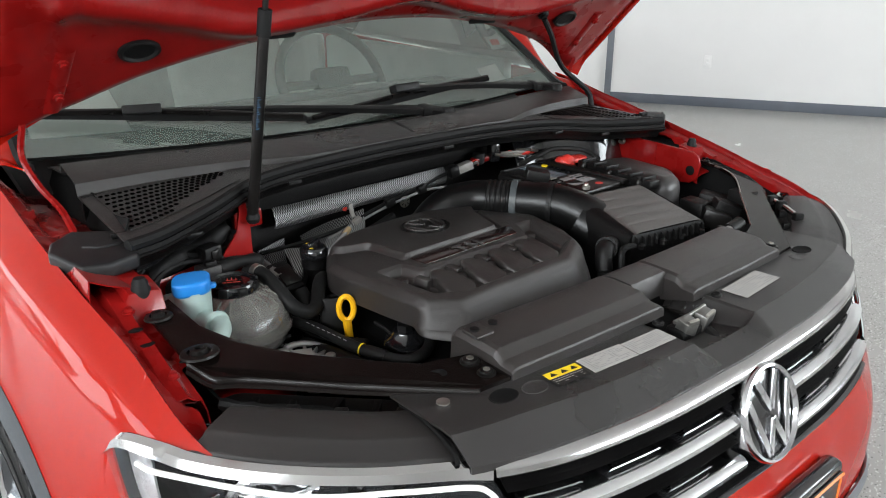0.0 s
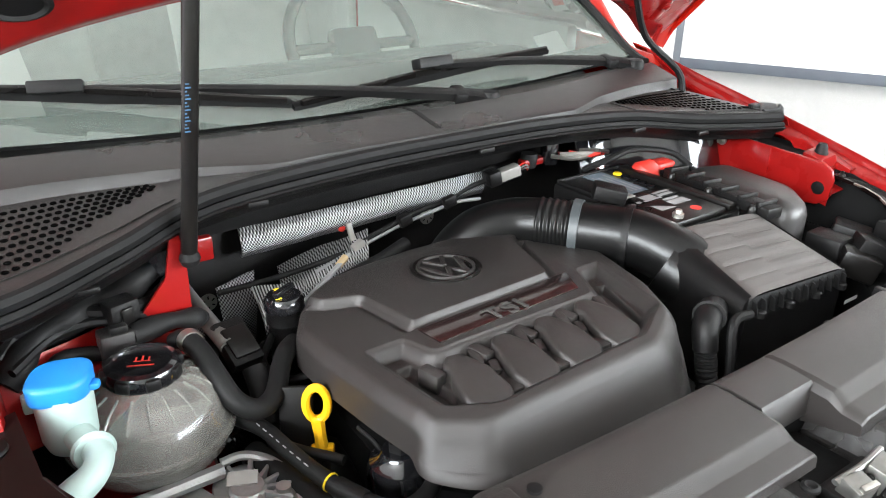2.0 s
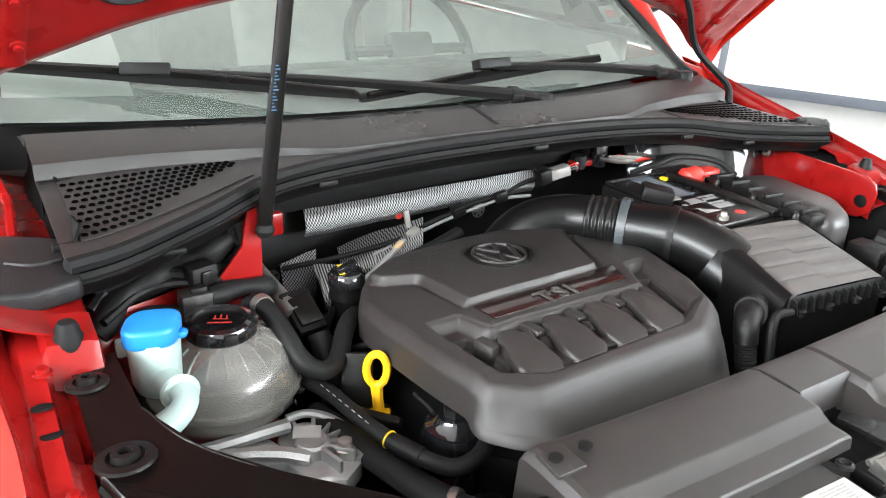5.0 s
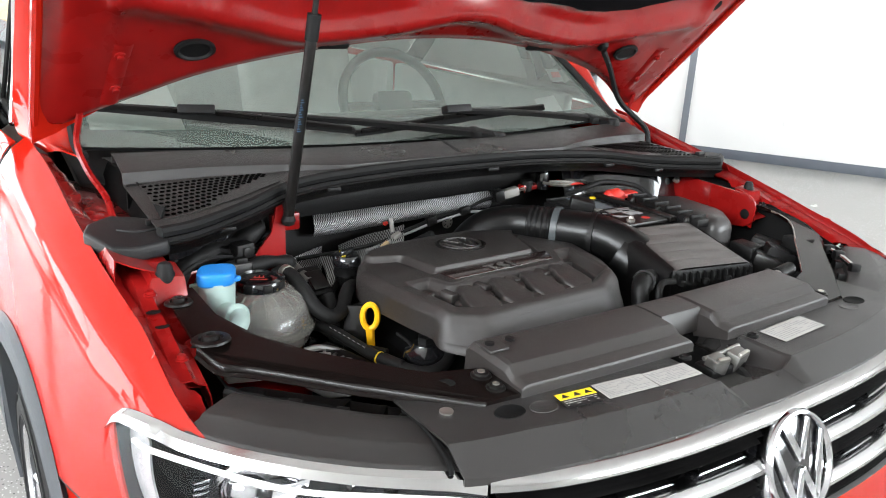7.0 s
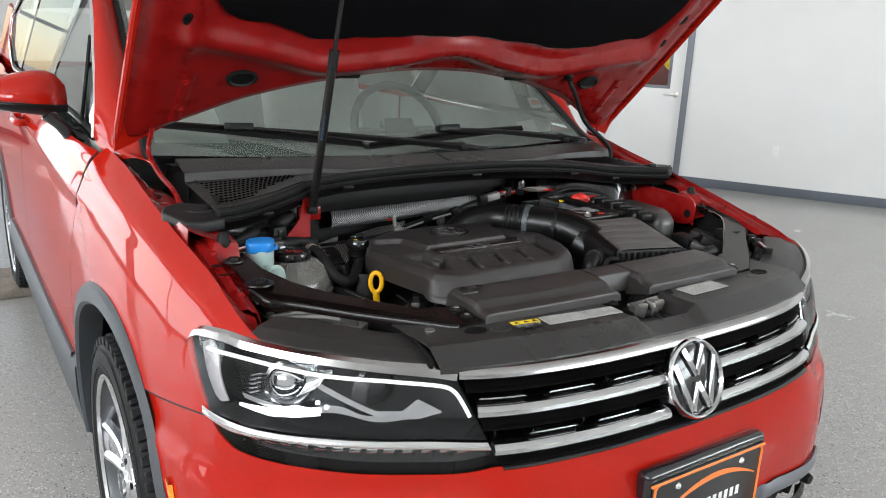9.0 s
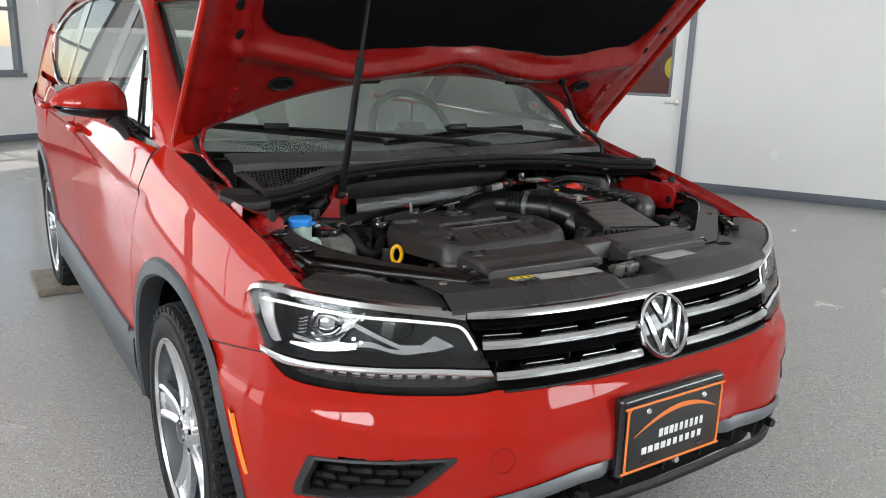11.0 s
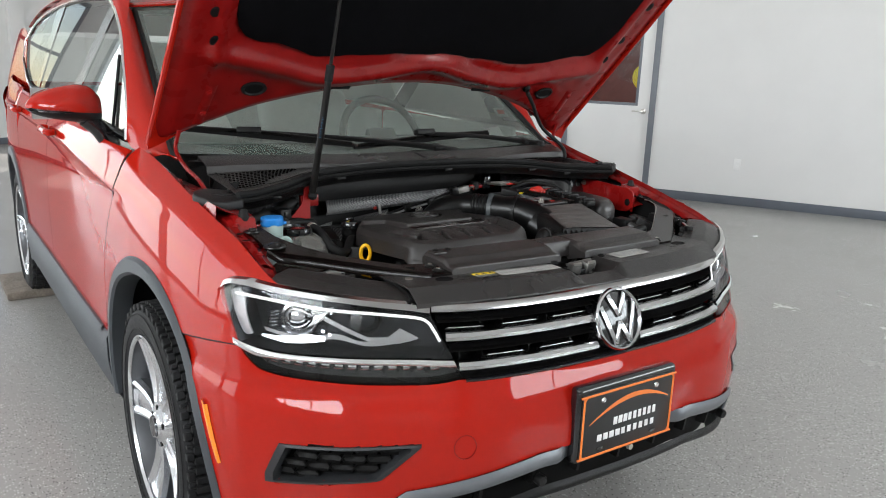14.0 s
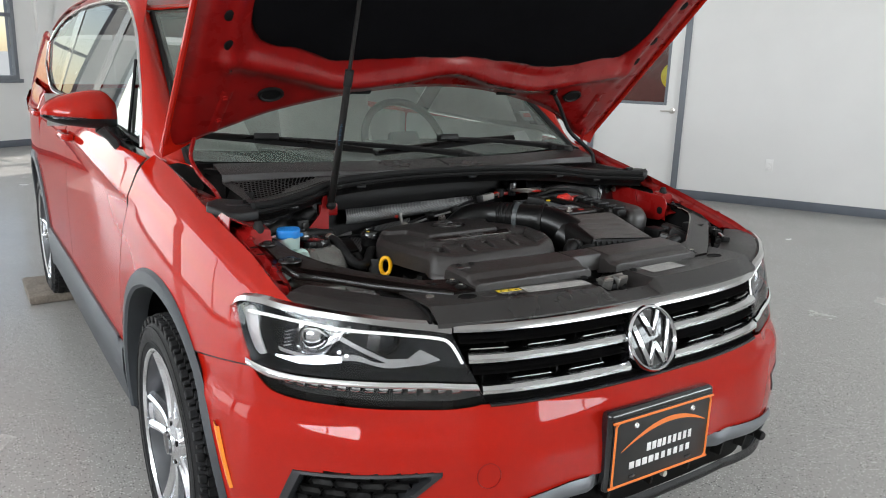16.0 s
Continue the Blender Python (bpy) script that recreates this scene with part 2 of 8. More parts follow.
def floor_material():
    """Grey epoxy with fine flakes, dark and light, and wide faint smears."""
    m = material("grey_flake_epoxy", (0.375, 0.365, 0.350), 0.25, vary=0.03, scale=3.5, rough_vary=0.03, coat=0.05)
    t = m.node_tree
    p = t.nodes["Principled BSDF"]
    at = t.nodes.new("ShaderNodeTexCoord")
    src = p.inputs["Base Color"].links[0].from_socket
    for scale, low, high, tone in ((95.0, 0.0, 0.22, (0.030, 0.030, 0.030)), (110.0, 0.0, 0.24, (0.80, 0.80, 0.77))):
        v = t.nodes.new("ShaderNodeTexVoronoi")
        v.inputs["Scale"].default_value = scale
        t.links.new(at.outputs["Object"], v.inputs["Vector"])
        n = t.nodes.new("ShaderNodeTexNoise")
        n.inputs["Scale"].default_value = 1.6
        thin = t.nodes.new("ShaderNodeMapRange")
        thin.inputs["From Min"].default_value, thin.inputs["From Max"].default_value = 0.35, 0.65
        thin.inputs["To Min"].default_value, thin.inputs["To Max"].default_value = 0.72, 0.25
        t.links.new(n.outputs["Fac"], thin.inputs["Value"])
        t.links.new(at.outputs["Object"], n.inputs["Vector"])
        r = t.nodes.new("ShaderNodeMapRange")
        r.inputs["From Min"].default_value, r.inputs["From Max"].default_value = high, high + 0.06
        r.inputs["To Min"].default_value, r.inputs["To Max"].default_value = 0.75, 0.0
        t.links.new(v.outputs["Distance"], r.inputs["Value"])
        pick = t.nodes.new("ShaderNodeMath")
        pick.operation = "GREATER_THAN"
        t.links.new(thin.outputs[0], pick.inputs[1])
        sep = t.nodes.new("ShaderNodeSeparateColor")
        t.links.new(v.outputs["Color"], sep.inputs[0])
        t.links.new(sep.outputs[0], pick.inputs[0])
        k = t.nodes.new("ShaderNodeMath")
        k.operation = "MULTIPLY"
        t.links.new(r.outputs[0], k.inputs[0])
        t.links.new(pick.outputs[0], k.inputs[1])
        mx = t.nodes.new("ShaderNodeMix")
        mx.data_type = "RGBA"
        ins = [i for i in mx.inputs if i.type == "RGBA"]
        t.links.new(src, ins[0])
        ins[1].default_value = (*tone, 1)
        t.links.new(k.outputs[0], mx.inputs["Factor"])
        src = [o for o in mx.outputs if o.type == "RGBA"][0]
    t.links.new(src, p.inputs["Base Color"])
    b = t.nodes.new("ShaderNodeTexNoise")
    b.inputs["Scale"].default_value = 45.0
    t.links.new(at.outputs["Object"], b.inputs["Vector"])
    bp = t.nodes.new("ShaderNodeBump")
    bp.inputs["Strength"].default_value, bp.inputs["Distance"].default_value = 0.12, 0.003
    t.links.new(b.outputs["Fac"], bp.inputs["Height"])
    t.links.new(bp.outputs[0], p.inputs["Normal"])
    return m


FLOOR = floor_material()


def foil_material():
    """Embossed aluminium foil: small raised pyramids in a slanted grid."""
    m = material("embossed_heat_foil", (0.55, 0.55, 0.52), 0.30, 0.85)
    t = m.node_tree
    p = t.nodes["Principled BSDF"]
    at = t.nodes.new("ShaderNodeTexCoord")
    axes = t.nodes.new("ShaderNodeSeparateXYZ")
    t.links.new(at.outputs["Object"], axes.inputs[0])

    def calc(op, a, b):
        n = t.nodes.new("ShaderNodeMath")
        n.operation = op
        for k, v in enumerate((a, b)):
            if isinstance(v, float):
                n.inputs[k].default_value = v
            elif v is not None:
                t.links.new(v, n.inputs[k])
        return n.outputs[0]
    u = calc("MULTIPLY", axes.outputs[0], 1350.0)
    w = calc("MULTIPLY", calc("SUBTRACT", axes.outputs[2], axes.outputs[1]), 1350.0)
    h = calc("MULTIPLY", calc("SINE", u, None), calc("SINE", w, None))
    # base colour follows the relief: shade painted into the foil's hollows
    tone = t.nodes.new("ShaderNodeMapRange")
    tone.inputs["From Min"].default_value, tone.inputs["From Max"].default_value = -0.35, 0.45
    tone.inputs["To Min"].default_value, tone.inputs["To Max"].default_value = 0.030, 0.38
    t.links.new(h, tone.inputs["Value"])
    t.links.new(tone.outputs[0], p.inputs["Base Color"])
    b = t.nodes.new("ShaderNodeBump")
    b.inputs["Strength"].default_value, b.inputs["Distance"].default_value = 0.6, 0.0009
    t.links.new(h, b.inputs["Height"])
    t.links.new(b.outputs[0], p.inputs["Normal"])
    return m


FOIL = foil_material()

# ---- building tools ----
def spline(points, n):
    """n places along a smooth curve through the points."""
    p = np.array(points, float)
    if len(p) == 2:
        return p[0] + np.linspace(0, 1, n)[:, None] * (p[1] - p[0])
    q = np.vstack([2 * p[0] - p[1], p, 2 * p[-1] - p[-2]])
    out = []
    for t in np.linspace(0, len(p) - 1 - 1e-9, n):
        i, f = int(t), t - int(t)
        a, b, c, d = q[i:i + 4]
        out.append(0.5 * (2 * b + (c - a) * f + (2 * a - 5 * b + 4 * c - d) * f * f + (3 * b - a - 3 * c + d) * f ** 3))
    return np.array(out)


def graph(xs, ys):
    """A smooth function through the given values."""
    c = spline(list(zip(xs, ys)), 40 * len(xs))
    return lambda x: float(np.interp(x, c[:, 0], c[:, 1]))


def sheet(rows, closed=False, bm=None):
    """Quads between rows of places."""
    bm = bm or bmesh.new()
    v = [[bm.verts.new(tuple(q)) for q in r] for r in rows]
    for a, b in zip(v, v[1:]):
        n = len(a)
        for k in range(n if closed else n - 1):
            quad = (a[k], a[(k + 1) % n], b[(k + 1) % n], b[k])
            try:
                bm.faces.new(quad)
            except ValueError:
                pass
    return bm


def thick(bm, d):
    bmesh.ops.remove_doubles(bm, verts=bm.verts[:], dist=1e-5)
    bmesh.ops.recalc_face_normals(bm, faces=bm.faces[:])
    bmesh.ops.solidify(bm, geom=bm.faces[:], thickness=d)
    return bm


def tube(points, r, n=40, k=10, bm=None, cap=True, wave=0.0, waves=0):
    """A hose along a smooth curve; r is a number or a function of 0..1. wave, waves: corrugation."""
    bm = bm or bmesh.new()
    c = spline(points, n)
    up = Vector((0.13, 0.21, 0.97))
    rings = []
    for i, q in enumerate(c):
        d = Vector(c[min(i + 1, n - 1)] - c[max(i - 1, 0)]).normalized()
        s = d.cross(up)
        s = s.normalized() if s.length > 1e-3 else d.cross(Vector((1, 0, 0))).normalized()
        up = s.cross(d).normalized()
        f = i / (n - 1)
        rad = r(f) if callable(r) else r
        if waves:
            rad += wave * math.sin(f * waves * 2 * math.pi)
        rings.append([Vector(q) + (s * math.cos(a) + up * math.sin(a)) * rad for a in np.linspace(0, 2 * math.pi, k, endpoint=False)])
    v = [[bm.verts.new(x) for x in ring] for ring in rings]
    for a, b in zip(v, v[1:]):
        for j in range(k):
            bm.faces.new((a[j], a[(j + 1) % k], b[(j + 1) % k], b[j]))
    if cap:
        bm.faces.new(v[0][::-1])
        bm.faces.new(v[-1])
    return bm


def turned(profile, k=32, m=None, bm=None, squash=1.0, caps=True):
    """A turned body from (radius, height) pairs, about its own z axis."""
    bm = bm or bmesh.new()
    m = m or Matrix()
    rows = []
    for r, h in profile:
        rows.append([bm.verts.new(m @ Vector((r * math.cos(a), squash * r * math.sin(a), h))) for a in np.linspace(0, 2 * math.pi, k, endpoint=False)])
    for a, b in zip(rows, rows[1:]):
        for j in range(k):
            bm.faces.new((a[j], a[(j + 1) % k], b[(j + 1) % k], b[j]))
    if caps and profile[0][0] > 1e-6:
        bm.faces.new(rows[0][::-1])
    if caps and profile[-1][0] > 1e-6:
        bm.faces.new(rows[-1])
    bmesh.ops.remove_doubles(bm, verts=bm.verts[:], dist=1e-6)
    return bm


def block(x0, x1, y0, y1, z0, z1, bevel=0.004, m=None, bm=None, seg=2):
    """A box with rounded edges."""
    b = bmesh.new()
    bmesh.ops.create_cube(b, size=1.0)
    bmesh.ops.transform(b, matrix=Matrix.Translation(((x0 + x1) / 2, (y0 + y1) / 2, (z0 + z1) / 2)) @ Matrix.Diagonal((x1 - x0, y1 - y0, z1 - z0, 1)), verts=b.verts[:])
    if bevel:
        bmesh.ops.bevel(b, geom=b.edges[:], offset=bevel, segments=seg, affect="EDGES", profile=0.5)
    if m is not None:
        bmesh.ops.transform(b, matrix=m, verts=b.verts[:])
    return join(bm, b)


def join(bm, other):
    if bm is None:
        return other
    me = bpy.data.meshes.new("join")
    other.to_mesh(me)
    other.free()
    bm.from_mesh(me)
    bpy.data.meshes.remove(me)
    return bm


def prism(outline, z0, z1, bevel=0.003, m=None, bm=None, top=None, seg=2):
    """An upright body over an outline of (x, y) pairs; top: how far the upper outline is drawn in."""
    b = bmesh.new()
    o = np.array(outline, float)
    mid = o.mean(0)
    low = [b.verts.new((x, y, z0)) for x, y in o]
    up = o if top is None else mid + (o - mid) * top
    high = [b.verts.new((x, y, z1)) for x, y in up]
    n = len(o)
    b.faces.new(low[::-1])
    b.faces.new(high)
    for k in range(n):
        b.faces.new((low[k], low[(k + 1) % n], high[(k + 1) % n], high[k]))
    bmesh.ops.recalc_face_normals(b, faces=b.faces[:])
    if bevel:
        bmesh.ops.bevel(b, geom=[e for e in b.edges if len(e.link_faces) == 2 and e.calc_face_angle(0) > 0.5], offset=bevel, segments=seg, affect="EDGES", profile=0.5)
    if m is not None:
        bmesh.ops.transform(b, matrix=m, verts=b.verts[:])
    return join(bm, b)


def part(name, bm, mat, parent=None, label="", sharp=38):
    """Links a bmesh as one mesh object, under a thing or a part when one is given."""
    bmesh.ops.recalc_face_normals(bm, faces=bm.faces[:])
    me = bpy.data.meshes.new(name)
    bm.to_mesh(me)
    bm.free()
    me.materials.append(mat)
    for f in me.polygons:
        f.use_smooth = True
    me.set_sharp_from_angle(angle=radians(sharp))
    ob = new(name, me)
    ob.parent = parent
    if label:
        ob["label"] = label
    return ob


def thing(name, label, category, group="", kind="", at=(0, 0, 0)):
    ob = new(name)
    ob.location = at
    ob.empty_display_size = 0.1
    return tagged(ob, label, category, group, kind)


# ---- the car's main surfaces: front wrap and flanks ----
PLAN = spline([(0, -0.955), (0.2, -0.948), (0.35, -0.928), (0.45, -0.900), (0.55, -0.852), (0.655, -0.790), (0.753, -0.700), (0.815, -0.600),
               (0.842, -0.50), (0.855, -0.40), (0.865, -0.30), (0.87, -0.2)], 400)
PLAN_S = np.r_[0, np.cumsum(np.hypot(*np.diff(PLAN, axis=0).T))]
inset = graph([0.10, 0.20, 0.30, 0.40, 0.50, 0.60, 0.66, 0.71, 0.76, 0.80, 0.87, 0.90, 0.93], [0.16, 0.09, 0.05, 0.018, 0.0, 0.0, 0.014, 0.032, 0.048, 0.060, 0.088, 0.108, 0.15])


def front(s, z, off=0.0):
    """A place on the car's nose: s metres round from its middle (minus: to the car's right), at height z, off metres proud."""
    a = abs(s)
    x, y = np.interp(a, PLAN_S, PLAN[:, 0]), np.interp(a, PLAN_S, PLAN[:, 1])
    x1, y1 = np.interp(a + 0.01, PLAN_S, PLAN[:, 0]), np.interp(a + 0.01, PLAN_S, PLAN[:, 1])
    x2, y2 = np.interp(max(a - 0.01, 0), PLAN_S, PLAN[:, 0]), np.interp(max(a - 0.01, 0), PLAN_S, PLAN[:, 1])
    nx, ny = (y1 - y2), -(x1 - x2)
    n = math.hypot(nx, ny)
    k = off - inset(z) * (1.0 - 0.45 * min(max((a - 0.55) / 0.35, 0), 1))
    return np.array([math.copysign(1, s) * (x + nx / n * k), y + ny / n * k, z])


wide = graph([-0.80, -0.64, -0.5, -0.3, 0.0, 0.4, 1.0, 2.0, 2.8, 3.2, 3.5, 3.75], [0.69, 0.785, 0.832, 0.858, 0.872, 0.866, 0.868, 0.868, 0.870, 0.845, 0.80, 0.70])
fender_top = graph([-0.70, -0.62, -0.534, -0.40, -0.3, 0.0, 0.25, 0.6, 1.6, 2.6, 3.3, 3.8], [0.874, 0.903, 0.933, 0.966, 0.988, 1.050, 1.095, 1.105, 1.13, 1.165, 1.20, 1.22])
shoulder = graph([-0.2, 0, 0.012, 0.035, 0.07, 0.12, 0.18, 0.25, 0.34, 0.45, 0.7, 0.9], [0.40, 0.108, 0.087, 0.064, 0.047, 0.031, 0.017, 0.007, 0.001, 0.0, 0.014, 0.04])
crease = graph([-0.2, 0.2, 0.45, 0.82, 1.25, 2.0, 3.0, 3.7], [0.900, 0.964, 0.984, 1.006, 1.029, 1.045, 1.06, 1.07])
ridge_d = graph([-0.70, -0.51, -0.385, -0.20, 0.08, 0.30], [0.012, 0.016, 0.023, 0.029, 0.046, 0.060])


def soft(x, lo, hi):
    f = min(max((x - lo) / (hi - lo), 0.0), 1.0)
    return f * f * (3 - 2 * f)


def flank(y, z):
    """Half the car's width at length y and height z."""
    k = 1.0 - 0.55 * soft(y, 0.0, 0.6)
    k *= 1.0 - 0.35 * soft(y, -0.40, -0.66)
    d = fender_top(y) - z
    x = wide(y) - k * shoulder(d) + 0.0050 * k * max(0, 1 - abs(d - ridge_d(y)) / 0.024) * (1 - soft(y, 0.20, 0.34))
    if y < -0.2 and z < 0.78:
        x = max(x, float(np.interp(y, PLAN[:, 1], PLAN[:, 0])) - 0.55 * inset(max(z, 0.1)))
    f = soft(y, 0.14, 0.40)
    d = z - crease(y)
    return x + f * (0.011 * max(0, 1 - abs(d) / 0.07) if d > 0 else 0.011 * max(0, 1 - abs(d) / 0.020))

# ---- the hall ----
def wall(name, p, q, z1, holes=(), depth=0.18, mat=WALL):
    """A wall from p to q in the hall's plan, thickness to its right; holes: (from, to, low, high) along it."""
    p, q = Vector((*p, 0)), Vector((*q, 0))
    d = (q - p).normalized()
    n = Vector((d.y, -d.x, 0)) * depth
    length = (q - p).length
    xs = sorted({0, length, *[h[0] for h in holes], *[h[1] for h in holes]})
    zs = sorted({0, z1, *[h[2] for h in holes], *[h[3] for h in holes]})
    bm = bmesh.new()
    for x0, x1 in zip(xs, xs[1:]):
        for z0, zz in zip(zs, zs[1:]):
            if any(h[0] <= x0 < h[1] and h[2] <= z0 < h[3] for h in holes):
                continue
            c = [p + d * x0, p + d * x1, p + d * x1 + n, p + d * x0 + n]
            v = [bm.verts.new(ROOM @ Vector((k.x, k.y, z))) for z in (z0, zz) for k in c]
            for f in ((0, 1, 2, 3), (7, 6, 5, 4), (0, 4, 5, 1), (1, 5, 6, 2), (2, 6, 7, 3), (3, 7, 4, 0)):
                bm.faces.new([v[k] for k in f])
    bmesh.ops.remove_doubles(bm, verts=bm.verts[:], dist=1e-4)
    seen = {}
    for f in bm.faces:
        seen.setdefault(tuple(round(c, 3) for c in f.calc_center_median()), []).append(f)
    bmesh.ops.delete(bm, geom=[f for fs in seen.values() if len(fs) > 1 for f in fs], context="FACES_ONLY")
    return tagged(part(name, bm, mat, sharp=20), kind="structure")


A0, A1, B0, B1, HIGH = -5.0, 6.617, -7.0, 9.5, 3.7
floor = bmesh.new()
bmesh.ops.create_grid(floor, x_segments=8, y_segments=8, size=0.5)
bmesh.ops.transform(floor, matrix=ROOM @ Matrix.Translation(((A0 + A1) / 2, (B0 + B1) / 2, 0)) @ Matrix.Diagonal((A1 - A0 + 0.3, B1 - B0 + 0.3, 1, 1)), verts=floor.verts[:])
tagged(part("floor", floor, FLOOR), "grey speckled epoxy showroom floor with a soft sheen", "floor", kind="structure")
ground = bmesh.new()
bmesh.ops.create_grid(ground, x_segments=4, y_segments=4, size=400)
bmesh.ops.translate(ground, vec=(0, 0, -0.06), verts=ground.verts[:])
tagged(part("ground", ground, PAVED), "pale concrete yard outside the hall", "ground", kind="structure")
ceil = bmesh.new()
bmesh.ops.create_cube(ceil, size=1)
bmesh.ops.transform(ceil, matrix=ROOM @ Matrix.Translation(((A0 + A1) / 2, (B0 + B1) / 2, HIGH + 0.1)) @ Matrix.Diagonal((A1 - A0 + 0.4, B1 - B0 + 0.4, 0.2, 1)), verts=ceil.verts[:])
tagged(part("ceiling", ceil, CEIL), kind="structure")

# door opening in the wall beside the car's left; the pane in the door looks into a second room
wall("wall_east", (A1, B0), (A1, B1), HIGH, holes=[(0.60 - B0, 1.52 - B0, 0, 2.07)])
wall("wall_north", (A1, B1), (A0, B1), HIGH, holes=[(A1 - 4.98, A1 - 3.2, 0.95, 2.7), (A1 - 2.7, A1 + 0.8, 0, 3.0), (A1 + 1.1, A1 + 4.6, 0, 3.0)])
# the high second hole is added for the side fill lamp
wall("wall_west", (A0, B1), (A0, B0), HIGH, holes=[(B1 - 8.9, B1 - 4.4, 0, 3.0), (B1 - 2.8, B1 + 1.6, 2.2, 3.45)])
wall("wall_south", (A0, B0), (A1, B0), HIGH, holes=[(A0 * -1 - 2.0, A0 * -1 + 4.4, 1.55, 3.35)])


def run(name, p, q, z0, z1, d, mat, kind="structure"):
    """A straight strip along a wall, standing d proud of it to the left of p to q."""
    p, q = Vector((*p, 0)), Vector((*q, 0))
    e = (q - p).normalized()
    m = ROOM @ Matrix.Translation(p) @ Matrix.Rotation(math.atan2(e.y, e.x), 4, "Z")
    return tagged(part(name, block(0, (q - p).length, 0.0005, d, z0, z1, 0.003, m), mat), kind=kind)


run("baseboard_east_a", (A1, B0), (A1, 0.535), 0, 0.095, 0.012, BASE)
run("baseboard_east_b", (A1, 1.585), (A1, B1), 0, 0.095, 0.012, BASE)
run("baseboard_north", (A1, B1), (2.72, B1), 0, 0.095, 0.012, BASE)
run("pilaster_north", (5.55, B1), (5.30, B1), 0.096, HIGH, 0.06, WALL)

# the grey steel frame and the white half-glazed door
for nm, b0, b1, z0, z1 in (("trim_door_a", 0.535, 0.60, 0, 2.07), ("trim_door_b", 1.52, 1.585, 0, 2.07), ("trim_door_head", 0.535, 1.585, 2.07, 2.135)):
    run(nm, (A1, b0), (A1, b1), z0, z1, 0.022, FRAME)
swing = tagged(new("door_1"), "closed white steel door with a glazed upper light", "door", kind="structure")
at_door = ROOM @ Matrix.Translation((A1 + 0.045, 0, 0)) @ Matrix.Rotation(math.pi / 2, 4, "Z")   # local x runs along the wall, local y into the hall
leaf = None
for x0, x1, z0, z1 in ((0.603, 0.735, 0.012, 2.064), (1.36, 1.517, 0.012, 2.064), (0.735, 1.36, 0.012, 0.995), (0.735, 1.36, 1.92, 2.064)):
    leaf = block(x0, x1, -0.02, 0.024, z0, z1, 0, at_door, leaf)
part("door_leaf", leaf, DOOR, swing)
bead = None
for x0, x1, z0, z1 in ((0.735, 0.765, 0.995, 1.92), (1.33, 1.36, 0.995, 1.92), (0.765, 1.33, 0.995, 1.025), (0.765, 1.33, 1.89, 1.92)):
    bead = block(x0, x1, -0.026, 0.030, z0, z1, 0.004, at_door, bead)
part("glazing_bead", bead, FRAME, swing)
part("pane", block(0.765, 1.33, -0.003, 0.003, 1.025, 1.89, 0, at_door), PANE, swing)
rose = turned([(0.0, 0.0), (0.032, 0.0), (0.032, 0.008), (0.012, 0.012), (0.012, 0.045), (0.0, 0.045)], 20, at_door @ pose(0.668, 0.024, 0.937, -90))
rose = join(rose, block(0.66, 0.79, 0.055, 0.07, 0.928, 0.946, 0.006, at_door))
part("lever_handle", rose, NICKEL, swing, "brushed nickel lever handle")

# what stands behind the pane: a back room wall with notices
back = new("back_room_wall")
bw = ROOM @ Matrix.Translation((A1 + 1.5, 0, 0)) @ Matrix.Rotation(math.pi / 2, 4, "Z")
part("back_wall_panel", block(-1.0, 3.6, -0.05, 0, 0, 3.0, 0, bw), WALL, back)
tagged(back, "pale wall of the room behind the glazed door", "wall", kind="structure")
tagged(part("notice_board", block(0.95, 1.9, 0.001, 0.02, 0.9, 2.2, 0.004, bw), POSTER), "dark red printed notice board on the back wall", "notice board")
wheel_chart = thing("colour_chart", "round colour chart in red, yellow and green", "chart")
for k, tone in enumerate(((0.75, 0.55, 0.03), (0.12, 0.30, 0.05), (0.60, 0.04, 0.03), (0.80, 0.30, 0.02), (0.55, 0.05, 0.04), (0.75, 0.62, 0.05))):
    wedge = prism([(0, 0)] + [(0.17 * math.cos(a), 0.17 * math.sin(a)) for a in np.linspace(k * math.pi / 3, (k + 1) * math.pi / 3, 9)], 0, 0.006, 0, bw @ pose(0.98, 0.022, 1.30, -90))
    part("chart_sector", wedge, material("chart_tone", tone, 0.5), wheel_chart)

# outlet on the wall
box = thing("wall_outlet", "white double wall outlet above the grey base", "outlet")
wo = ROOM @ Matrix.Translation((A1 - 0.0005, -0.387, 0.44)) @ Matrix.Rotation(math.pi / 2, 4, "Z")
part("cover_plate", block(-0.036, 0.036, 0, 0.006, -0.058, 0.058, 0.003, wo), OUTLET, box)
for z in (-0.02, 0.02):
    part("socket", block(-0.016, 0.016, 0.005, 0.009, z - 0.013, z + 0.013, 0.003, wo), OUTLET, box)


